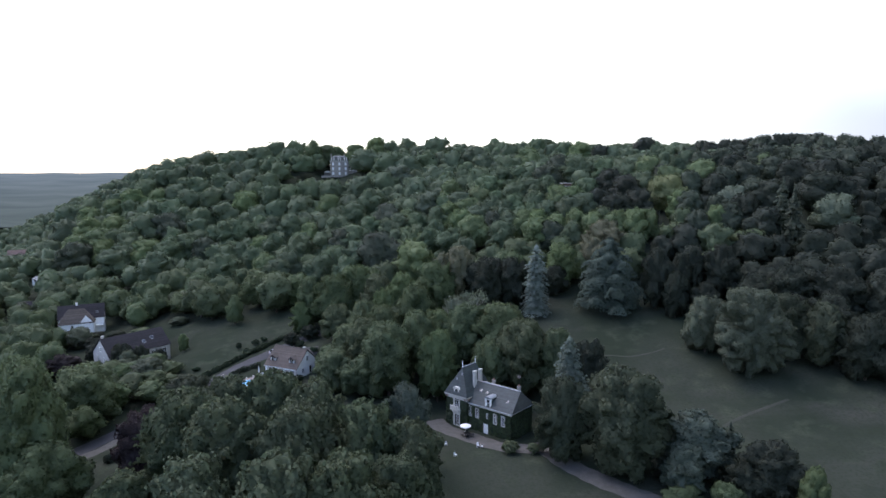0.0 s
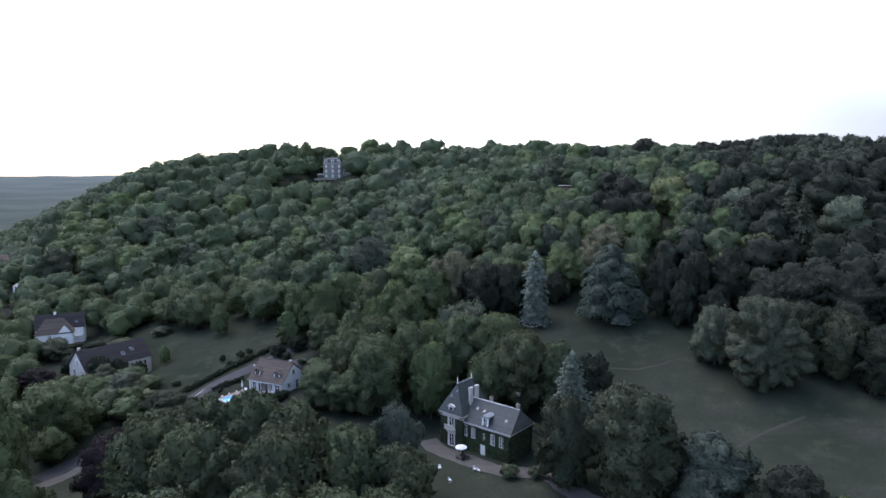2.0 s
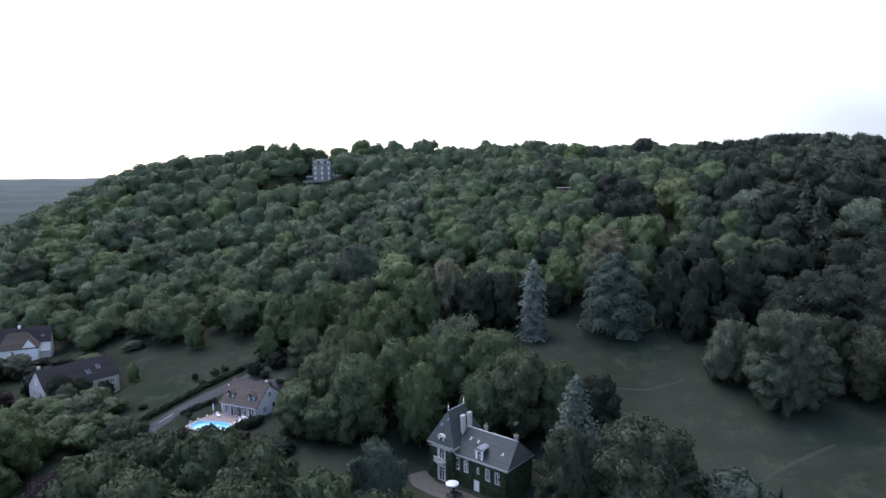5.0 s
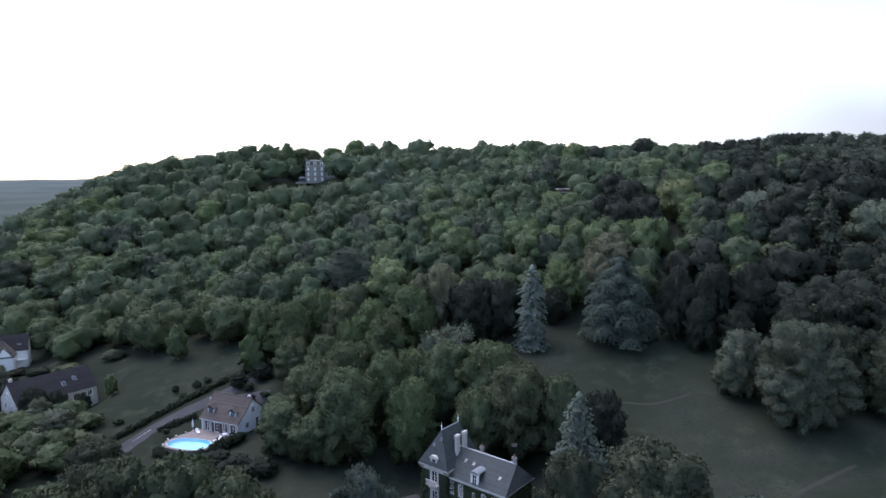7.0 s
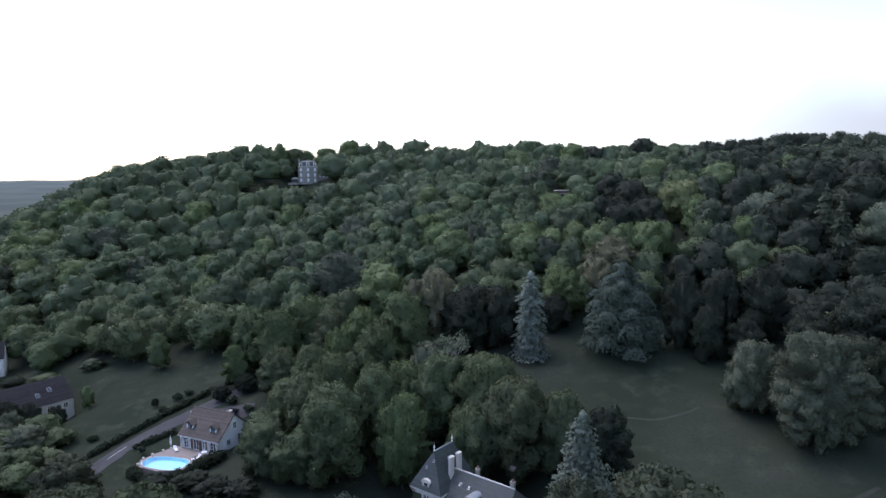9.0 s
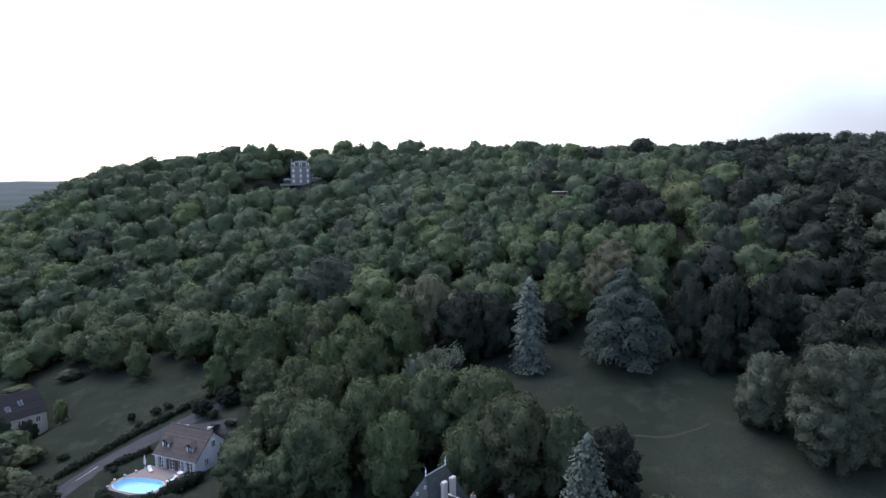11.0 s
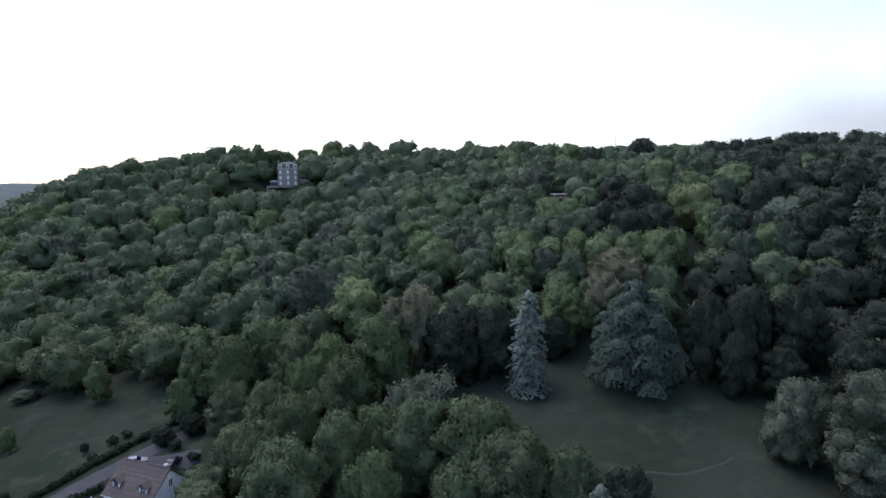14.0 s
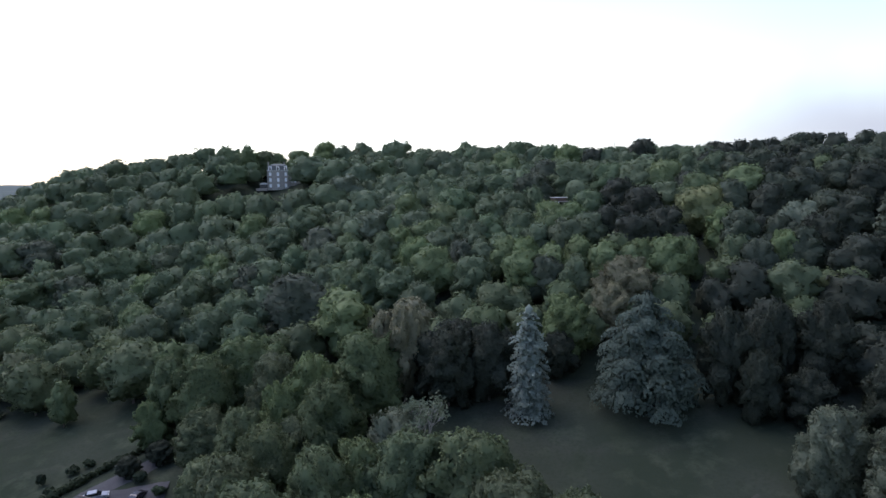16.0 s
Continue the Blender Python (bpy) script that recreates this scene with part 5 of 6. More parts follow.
    tube(bm, [(hw + e + 0.06, -hd - e, H), (hw + e + 0.06, hd + e, H)], [0.09, 0.09], 6)
    part("gutter", bm, ZINC, house)
    slope = math.degrees(math.atan2(R - H, hd + e))
    for x, u in ((-3.7, 0.62), (-1.9, 0.6), (4.0, 0.45)):
        sky_window(house, (x, -hd - e + (hd + e) * u, H + (R - H) * u + 0.06), slope, 0.42, 0.55)
    # stone dormer with a rounded zinc roof
    dm = part("dormer", boxes((-0.75, 0, 0, -0.45, 0.4, 1.6), (0.45, 0, 0, 0.75, 0.4, 1.6), (-0.75, 0, -0.25, 0.75, 0.4, 0.0), (-0.85, -0.06, 1.6, 0.85, 0.4, 1.8)), PAINT_WHITE, house, "white stone dormer", pose(-0.1, -hd - 0.1, H + 0.25))
    bm = bmesh.new()
    arc = [(math.cos(a) * 0.9, 1.8 + math.sin(a) * 0.42) for a in np.linspace(math.pi, 0, 9)]
    prism(bm, arc, "y", -0.12, 2.6)
    part("dormer_roof", bm, ZINC, dm, "curved pale zinc dormer roof")
    part("dormer_cheek", boxes((-0.72, 0.4, -0.2, -0.6, 1.9, 1.75), (0.6, 0.4, -0.2, 0.72, 1.9, 1.75)), SLATE, dm)
    part("casement", boxes((-0.45, 0.12, 0, -0.37, 0.2, 1.6), (0.37, 0.12, 0, 0.45, 0.2, 1.6), (-0.04, 0.12, 0, 0.04, 0.2, 1.6), (-0.45, 0.12, 0, 0.45, 0.2, 0.08), (-0.45, 0.12, 0.8, 0.45, 0.2, 0.86)), PAINT_WHITE, dm)
    part("pane", boxes((-0.42, 0.16, 0.05, 0.42, 0.18, 1.58)), GLASS, dm)
    chimney(house, 5.1, 0.25, R - 0.8, R + 0.95, 0.65, 0.5, STONE_GREY)
    chimney(house, -2.4, 1.3, R - 2.0, R + 0.5, 0.6, 0.5, STONE_GREY)
    bm = bmesh.new()
    tube(bm, [(5.1, 0.25, R + 1.1), (5.1, 0.25, R + 3.4)], [0.05, 0.04], 6)
    for k in range(5):
        tube(bm, [(4.7, -0.15 + 0.2 * k, R + 3.0), (5.5, -0.15 + 0.2 * k, R + 3.0)], [0.03, 0.03], 4)
        tube(bm, [(4.7, -0.15 + 0.2 * k, R + 3.35), (5.5, -0.15 + 0.2 * k, R + 3.35)], [0.03, 0.03], 4)
    tube(bm, [(5.1, -0.3, R + 3.0), (5.1, 0.8, R + 3.0)], [0.02, 0.02], 4)
    tube(bm, [(5.1, -0.3, R + 3.35), (5.1, 0.8, R + 3.35)], [0.02, 0.02], 4)
    part("aerial", bm, METAL_DARK, house, "television aerial on a pole")
    # corner pavilion
    X0, X1, Y0, Y1, T, P = -11.5, -5.5, -4.7, 4.1, 7.3, 13.2
    cx = (X0 + X1) / 2
    tw = [(cx - X0, 4.2, 1.2, 2.4), (cx - X0, 0.1, 1.2, 2.6)]
    holes = [(x - w / 2, z, x + w / 2, z + h) for x, z, w, h in tw]
    part("pavilion_wall", wall_cells(X1 - X0, T, 0.5, holes), IVY_WALL, house, "", pose(X0, Y0, 0))
    part("pavilion_side", wall_cells(Y1 - Y0, T, 0.5, []), IVY_WALL, house, "", pose(X1, Y0, 0, 0, 0, 90))
    part("pavilion_side", wall_cells(Y1 - Y0, T, 0.5, []), IVY_WALL, house, "", pose(X0, Y1, 0, 0, 0, -90))
    part("pavilion_back", wall_cells(X1 - X0, T, 0.5, []), IVY_WALL, house, "", pose(X1, Y1, 0, 0, 0, 180))
    ivy_coat(house, X1 - X0, T - 1.2, pose(X0, Y0, 0), [(1.9, 0, 4.2, 8)], 3)
    ivy_coat(house, Y1 - Y0, T - 0.8, pose(X0, Y1, 0, 0, 0, -90), [], 4)
    ivy_coat(house, 1.0, T - 1.2, pose(X1, Y0, 0, 0, 0, 90), [], 5)
    for x, z, w, h in tw:
        window(house, pose(X0 + x, Y0, z), w, h, leaves=2, t=0.38, bars=3, rise=0.15)
    part("stone_bay", boxes((cx - 1.15, Y0 - 0.08, 2.95, cx + 1.15, Y0 - 0.01, 4.0)), LIMESTONE, house, "pale stone panel between windows")
    bal = part("balcony", boxes((cx - 1.2, Y0 - 0.95, 3.85, cx + 1.2, Y0 - 0.09, 4.05), (cx - 0.9, Y0 - 0.6, 3.4, cx - 0.6, Y0 - 0.09, 3.85), (cx + 0.6, Y0 - 0.6, 3.4, cx + 0.9, Y0 - 0.09, 3.85)), LIMESTONE, house, "pale stone balcony")
    part("balustrade", boxes(*[(cx - 1.2 + 0.2 * k, Y0 - 0.92, 4.05, cx - 1.1 + 0.2 * k, Y0 - 0.82, 4.85) for k in range(12)], (cx - 1.2, Y0 - 0.95, 4.85, cx + 1.2, Y0 - 0.78, 4.95)), LIMESTONE, bal)
    part("pavilion_cornice", boxes((X0 - 0.12, Y0 - 0.12, T - 0.95, X1 + 0.12, Y0 - 0.002, T - 0.35), (X0 - 0.35, Y0 - 0.35, T - 0.35, X1 + 0.35, Y0 - 0.002, T - 0.02),
                                   (X1 + 0.002, Y0 - 0.12, T - 0.95, X1 + 0.12, Y1, T - 0.35), (X1 + 0.002, Y0 - 0.35, T - 0.35, X1 + 0.35, Y1, T - 0.02),
                                   (X0 - 0.12, Y0, T - 0.95, X0 - 0.002, Y1, T - 0.35), (X0 - 0.35, Y0, T - 0.35, X0 - 0.002, Y1, T - 0.02)), LIMESTONE, house, "broad pale stone cornice")
    for k in (0, 1, 14, 15):
        part("bracket", boxes((X0 + 0.1 + k * 0.38, Y0 - 0.3, T - 0.75, X0 + 0.25 + k * 0.38, Y0 - 0.1, T - 0.36)), BRICK_RED, house)
    for k in range(3):
        part("bracket", boxes((X1 + 0.1, Y0 + 0.1 + k * 0.38, T - 0.75, X1 + 0.3, Y0 + 0.25 + k * 0.38, T - 0.36)), BRICK_RED, house)
    e, ry0, ry1 = 0.35, -2.5, 2.2
    bm, tl = bmesh.new(), bmesh.new()
    A, B, C, Dd = (X0 - e, Y0 - e, T), (X1 + e, Y0 - e, T), (X1 + e, Y1 + e, T), (X0 - e, Y1 + e, T)
    F, G = (cx, ry0, P), (cx, ry1, P)
    for f in ((A, B, (cx + 0.01, ry0, P), (cx - 0.01, ry0, P)), (B, C, G, F), (C, Dd, (cx - 0.01, ry1, P), (cx + 0.01, ry1, P)), (Dd, A, F, G)):
        roof_slab(bm, *f)
        courses(tl, *f, 30)
    part("pavilion_roof", bm, SLATE, house)
    tagged(part("pavilion_slating", tl, SLATE, house, "steep slate courses"), kind="stuff")
    bm = bmesh.new()
    tube(bm, [F, G], [0.12, 0.12], 8)
    part("pavilion_ridge", bm, ZINC, house)
    for y in (ry0, ry1):
        bm = bmesh.new()
        tube(bm, [(cx, y, P), (cx, y, P + 0.25), (cx, y, P + 0.55), (cx, y, P + 0.7), (cx, y, P + 0.85), (cx, y, P + 1.5)], [0.14, 0.07, 0.06, 0.16, 0.06, 0.015], 8)
        part("finial", bm, PAINT_WHITE, house, "white turned finial")
    dm = part("lucarne", boxes((-0.75, 0, 0, -0.4, 0.3, 1.1), (0.4, 0, 0, 0.75, 0.3, 1.1), (-0.85, -0.05, -0.2, 0.85, 0.3, 0)), LIMESTONE, house, "pale stone dormer with an arched head", pose(cx, Y0 - 0.1, T + 0.2))
    bm = bmesh.new()
    prism(bm, [(math.cos(a) * 0.95, 1.1 + math.sin(a) * 0.6) for a in np.linspace(math.pi, 0, 9)], "y", -0.1, 1.5)
    part("lucarne_head", bm, LIMESTONE, dm)
    part("pane", boxes((-0.4, 0.1, 0, 0.4, 0.14, 1.1)), GLASS, dm)
    for x, y, u in ((-0.9, 0, 0.55), (0.6, 0, 0.75)):
        sky_window(house, (cx + x * 0.8, Y0 - e + (ry0 - Y0 + e) * u, T + (P - T) * u + 0.08), 64, 0.4, 0.45)
    for y in (-1.1, 0.95):
        chimney(house, X1 - 0.55, y, T + 0.3, P - 0.85, 0.55, 0.9, RENDER_CREAM, "tall pale rendered chimney stack", 0)
    return house


# ---------------------------------------------------------------- the house with the pool
def pool_house():
    house = thing("pool_house", "white rendered house with a brown tiled roof and dormers", "house", pose(-37.3, 172.3, 4.8, 0, 0, -26.6))
    W, D, H, R = 10.6, 9.4, 2.75, 7.1
    hw, hd, e = W / 2, D / 2, 0.35
    doors = [(-3.7, 1.1), (-0.9, 1.3), (1.3, 0.9), (3.7, 1.5)]
    holes = [(x + hw - w / 2, 0.05, x + hw + w / 2, 2.2) for x, w in doors]
    part("front_wall", wall_cells(W, H, 0.3, holes), RENDER_WHITE, house, "", pose(-hw, -hd, 0))
    part("back_wall", wall_cells(W, H, 0.3, []), RENDER_WHITE, house, "", pose(hw, hd, 0, 0, 0, 180))
    part("end_wall", wall_cells(D, H, 0.3, [(2.3, 0.9, 3.3, 2.1), (5.7, 0.05, 6.6, 2.1)]), RENDER_WHITE, house, "", pose(hw, -hd, 0, 0, 0, 90))
    part("end_wall", wall_cells(D, H, 0.3, []), RENDER_WHITE, house, "", pose(-hw, hd, 0, 0, 0, -90))
    for x, s in ((hw - 0.3, 1), (-hw, -1)):
        bm = bmesh.new()
        prism(bm, ((-hd, H), (hd, H), (0, R - 0.06)), "x", x, x + 0.3)
        part("gable", bm, RENDER_WHITE, house)
    for x, w in doors:
        window(house, pose(x, -hd, 0.05), w, 2.15, PAINT_WHITE, t=0.06, shutters=WOOD_BROWN if abs(x) < 3.0 else RENDER_CREAM, name="french_window")
    window(house, pose(hw, -hd + 2.8, 0.9, 0, 0, 90), 1.0, 1.2, PAINT_WHITE, t=0.06)
    window(house, pose(hw, -hd + 6.15, 0.05, 0, 0, 90), 0.9, 2.05, WOOD_BROWN, t=0.06, name="side_door", leaves=1)
    window(house, pose(hw + 0.13, 0.0, 3.9, 0, 0, 90), 0.9, 1.3, PAINT_WHITE, t=0.08)
    bm, tl = bmesh.new(), bmesh.new()
    g = 0.25
    for s in (-1, 1):
        f = ((-hw - g, s * (hd + e), H - 0.1), (hw + g, s * (hd + e), H - 0.1), (hw + g, 0, R), (-hw - g, 0, R))
        roof_slab(bm, *f)
        courses(tl, *f, 20, 0.05)
    part("roof", bm, TILE, house)
    tagged(part("tiling", tl, TILE, house, "brown roof tile courses"), kind="stuff")
    bm = bmesh.new()
    tube(bm, [(-hw - g, 0, R + 0.03), (hw + g, 0, R + 0.03)], [0.14, 0.14], 8)
    part("ridge", bm, TILE, house)
    bm = bmesh.new()
    tube(bm, [(-hw - g, -hd - e - 0.06, H - 0.12), (hw + g, -hd - e - 0.06, H - 0.12)], [0.08, 0.08], 6)
    part("gutter", bm, ZINC, house)
    for x in (-3.4, 2.9):
        dm = part("dormer", boxes((-0.85, 0, 0, -0.6, 0.25, 1.25), (0.6, 0, 0, 0.85, 0.25, 1.25), (-0.85, 0, -0.2, 0.85, 0.25, 0)), RENDER_WHITE, house, "white-cheeked tiled dormer", pose(x, -hd + 1.0, H + 0.85))
        bm = bmesh.new()
        prism(bm, ((0.0, -0.1), (0.0, 1.25), (1.5, 1.25)), "x", -0.83, -0.7)
        prism(bm, ((0.0, -0.1), (0.0, 1.25), (1.5, 1.25)), "x", 0.7, 0.83)
        part("dormer_cheek", bm, PAINT_WHITE, dm)
        bm = bmesh.new()
        for s in (-1, 1):
            roof_slab(bm, (s * 1.1, -0.25, 1.15), (s * 1.1, 2.2, 1.15), (0, 2.6, 2.0), (0, -0.25, 2.0), 0.1)
        part("dormer_roof", bm, TILE, dm)
        bm = bmesh.new()
        prism(bm, ((-0.8, 1.2), (0.8, 1.2), (0, 1.85)), "y", 0.02, 0.1)
        part("dormer_gable", bm, TILE, dm)
        part("casement", boxes((-0.6, 0.08, 0, -0.53, 0.14, 1.25), (0.53, 0.08, 0, 0.6, 0.14, 1.25), (-0.03, 0.08, 0, 0.03, 0.14, 1.25), (-0.6, 0.08, 0, 0.6, 0.14, 0.07), (-0.6, 0.08, 1.18, 0.6, 0.14, 1.25)), PAINT_WHITE, dm)
        part("pane", boxes((-0.57, 0.1, 0.03, 0.57, 0.12, 1.22)), GLASS, dm)
    chimney(house, hw - 0.9, 0.15, R - 0.8, R + 0.45, 0.5, 0.45, LIMESTONE, "short pale chimney", 0)
    return house


def terrace():
    """Paved terrace with a sunken pool, low walls and a rail, at the foot of the house."""
    at = pose(-37.3, 172.3, 4.8, 0, 0, -26.6)
    root = thing("terrace", "pink paved pool terrace with a low white wall", "terrace", at, kind="structure")
    ring = [(-6.2, -4.75), (5.9, -4.75), (6.2, -6.4), (4.4, -12.4), (-0.6, -15.0), (-6.0, -15.0), (-7.8, -12.6), (-7.4, -9.6)]
    pool = pool_line(1.0)
    bm = bmesh.new()
    outer = [bm.verts.new((x, y, 0.0)) for x, y in ring]
    inner = [bm.verts.new((x, y, 0.0)) for x, y in pool_line(1.02)]
    edges = [bm.edges.new((a, b)) for v in (outer, inner) for a, b in zip(v, v[1:] + v[:1])]
    bmesh.ops.triangle_fill(bm, edges=edges, use_beauty=True)
    low = [bm.verts.new((x, y, -2.2)) for x, y in ring]
    for i in range(len(ring)):
        j = (i + 1) % len(ring)
        bm.faces.new((outer[i], outer[j], low[j], low[i]))
    part("paving", bm, PAVING, root)
    bm = bmesh.new()
    for (ax, ay), (bx, by) in ((ring[1], ring[2]), (ring[2], ring[3])):
        d = Vector((bx - ax, by - ay, 0)).normalized()
        n = Vector((-d.y, d.x, 0)) * 0.1
        c = [Vector((ax, ay, 0)) + n, Vector((bx, by, 0)) + n, Vector((bx, by, 0)) - n, Vector((ax, ay, 0)) - n]
        prism(bm, [(p.x, p.y) for p in c], "z", -2.2, 0.12)
    part("low_wall", bm, RENDER_WHITE, root)
    return root


def pool_line(k):
    """Outline of the pool, k times its size, in the terrace's plan."""
    out = []
    for i in range(28):
        a = 2 * math.pi * i / 28
        c, s = math.cos(a), math.sin(a)
        x = 4.75 * math.copysign(abs(c) ** 0.75, c)
        y = 2.6 * math.copysign(abs(s) ** 0.7, s) * (1 + 0.08 * c)
        q = radians(9)
        out.append((-2.0 + k * (x * math.cos(q) - y * math.sin(q)), -11.75 + k * (x * math.sin(q) + y * math.cos(q))))
    return out


def pool():
    at = pose(-37.3, 172.3, 4.8, 0, 0, -26.6)
    root = thing("swimming_pool", "rounded swimming pool full of bright blue water", "pool", at)
    a, b = pool_line(1.0), pool_line(0.93)
    bm = bmesh.new()
    up, lo = [bm.verts.new((x, y, -0.02)) for x, y in a], [bm.verts.new((x, y, -1.4)) for x, y in b]
    for i in range(28):
        bm.faces.new((up[i], up[(i + 1) % 28], lo[(i + 1) % 28], lo[i]))
    bm.faces.new(lo)
    part("basin", bm, POOL_LINER, root, "pale blue pool liner")
    bm = bmesh.new()
    bm.faces.new([bm.verts.new((x, y, -0.13)) for x, y in pool_line(0.992)])
    w = part("water", bm, WATER, root, "clear still water")
    w.visible_shadow = False
    c0, c1 = pool_line(1.0), pool_line(1.045)
    for i in range(28):
        j = (i + 1) % 28
        q = [Vector((*c0[i], 0)), Vector((*c1[i], 0)), Vector((*c1[j], 0)), Vector((*c0[j], 0))]
        mid = sum(q, Vector()) / 4
        bm = bmesh.new()
        prism(bm, [((mid + (p - mid) * 0.97).x, (mid + (p - mid) * 0.97).y) for p in q], "z", -0.1, 0.045)
        part("coping_stone", bm, POOL_EDGE, root)
    return root


def lounger(m, label="white plastic sun lounger on the terrace"):
    root = thing("sun_lounger", label, "lounger", m, "terrace seats")
    part("seat", boxes((-0.32, -0.95, 0.28, 0.32, 0.45, 0.34)), PLASTIC, root)
    part("backrest", boxes((-0.32, 0, 0, 0.32, 0.7, 0.06)), PLASTIC, root, "", pose(0, 0.45, 0.31, 40))
    for x in (-0.26, 0.26):
        for y in (-0.8, 0.35):
            part("leg", boxes((x - 0.03, y - 0.03, 0, x + 0.03, y + 0.03, 0.28)), PLASTIC, root)
    return root


def garden_table(m, label, mat=PLASTIC, r=0.6):
    root = thing("garden_table", label, "table", m)
    bm = bmesh.new()
    tube(bm, [(0, 0, 0.70), (0, 0, 0.74)], [r, r], 20)
    part("tabletop", bm, mat, root)
    for k in range(4):
        a = math.pi / 4 + k * math.pi / 2
        bm = bmesh.new()
        tube(bm, [(math.cos(a) * r * 0.75, math.sin(a) * r * 0.75, 0), (math.cos(a) * r * 0.6, math.sin(a) * r * 0.6, 0.7)], [0.025, 0.025], 6)
        part("leg", bm, mat, root)
    return root


def garden_chair(m, mat, label, group):
    root = thing("garden_chair", label, "chair", m, group)
    part("seat", boxes((-0.25, -0.25, 0.42, 0.25, 0.25, 0.46)), mat, root)
    part("backrest", boxes((-0.25, 0.22, 0.46, 0.25, 0.26, 0.9), (-0.25, 0.22, 0.7, 0.25, 0.28, 0.78)), mat, root)
    for x in (-0.22, 0.22):
        for y in (-0.22, 0.22):
            part("leg", boxes((x - 0.02, y - 0.02, 0, x + 0.02, y + 0.02, 0.42)), mat, root)
    return root


def parasol(m, label, r=1.6, h=2.4, closed=False):
    root = thing("parasol", label, "parasol", m)
    bm = bmesh.new()
    tube(bm, [(0, 0, 0), (0, 0, h + 0.3)], [0.03, 0.025], 8)
    part("pole", bm, PAINT_WHITE, root)
    bm = bmesh.new()
    tube(bm, [(0, 0, 0), (0, 0, 0.12)], [0.3, 0.25], 12)
    part("base", bm, STONE_GREY, root)
    bm = bmesh.new()
    if closed:
        tube(bm, [(0, 0, h * 0.35), (0, 0, h * 0.5), (0, 0, h * 0.9), (0, 0, h + 0.1)], [0.16, 0.22, 0.14, 0.03], 10)
    else:
        top = bm.verts.new((0, 0, h + 0.35))
        n = 16
        a = [bm.verts.new((math.cos(2 * math.pi * k / n) * r, math.sin(2 * math.pi * k / n) * r, h - 0.12 + (0.06 if k % 2 else 0))) for k in range(n)]
        b = [bm.verts.new((v.co.x, v.co.y, v.co.z - 0.2)) for v in a]
        for k in range(n):
            bm.faces.new((top, a[k], a[(k + 1) % n]))
            bm.faces.new((a[k], b[k], b[(k + 1) % n], a[(k + 1) % n]))
    part("canopy", bm, CANVAS, root, "white canvas")
    return root


def railing(m, length, label):
    root = thing("railing", label, "railing", m)
    n = max(2, int(length / 1.0))
    for k in range(n + 1):
        part("post", boxes((length * k / n - 0.03, -0.03, 0, length * k / n + 0.03, 0.03, 0.95)), METAL_DARK, root)
    for z in (0.45, 0.92):
        part("rail", boxes((0, -0.02, z - 0.02, length, 0.02, z + 0.02)), METAL_DARK, root)
    return root


def car(x, y, ang, paint, label, roof=None):
    """A parked saloon: body, glazed cabin, roof, lights, four wheels."""
    root = thing("car", label, "car", pose(x, y, lay(x, y) + 0.07, 0, 0, ang), "parked cars")
    bm = bmesh.new()
    side = ((-2.1, 0.3), (2.05, 0.3), (2.12, 0.62), (1.95, 0.78), (0.95, 0.9), (-1.35, 0.92), (-2.05, 0.86), (-2.15, 0.55))
    prism(bm, side, "y", -0.84, 0.84)
    bmesh.ops.bevel(bm, geom=bm.edges[:], offset=0.05, segments=1, affect="EDGES")
    part("body", bm, paint, root)
    bm = bmesh.new()
    prism(bm, ((-1.75, 0.9), (0.95, 0.9), (0.25, 1.36), (-1.2, 1.38)), "y", -0.72, 0.72)
    part("cabin", bm, GLASS, root, "dark glazed cabin")
    bm = bmesh.new()
    prism(bm, ((-1.25, 1.37), (0.28, 1.35), (0.18, 1.42), (-1.1, 1.44)), "y", -0.68, 0.68)
    part("roof", bm, roof or paint, root)
    for yy in (-0.6, 0.6):
        part("headlight", boxes((2.06, yy - 0.18, 0.58, 2.13, yy + 0.18, 0.74)), PLASTIC, root)
        part("tail_light", boxes((-2.16, yy - 0.15, 0.62, -2.1, yy + 0.15, 0.8)), BRICK_RED, root)
    for xx in (-1.3, 1.32):
        for yy in (-0.8, 0.8):
            bm = bmesh.new()
            tube(bm, [(xx, yy - 0.1, 0.31), (xx, yy + 0.1, 0.31)], [0.31, 0.31], 14)
            wh = part("wheel", bm, RUBBER, root)
            bm = bmesh.new()
            s = math.copysign(0.105, yy)
            tube(bm, [(xx, yy + s - 0.005, 0.31), (xx, yy + s + 0.005, 0.31)], [0.19, 0.19], 10)
            part("rim", bm, ZINC, wh)
    return root


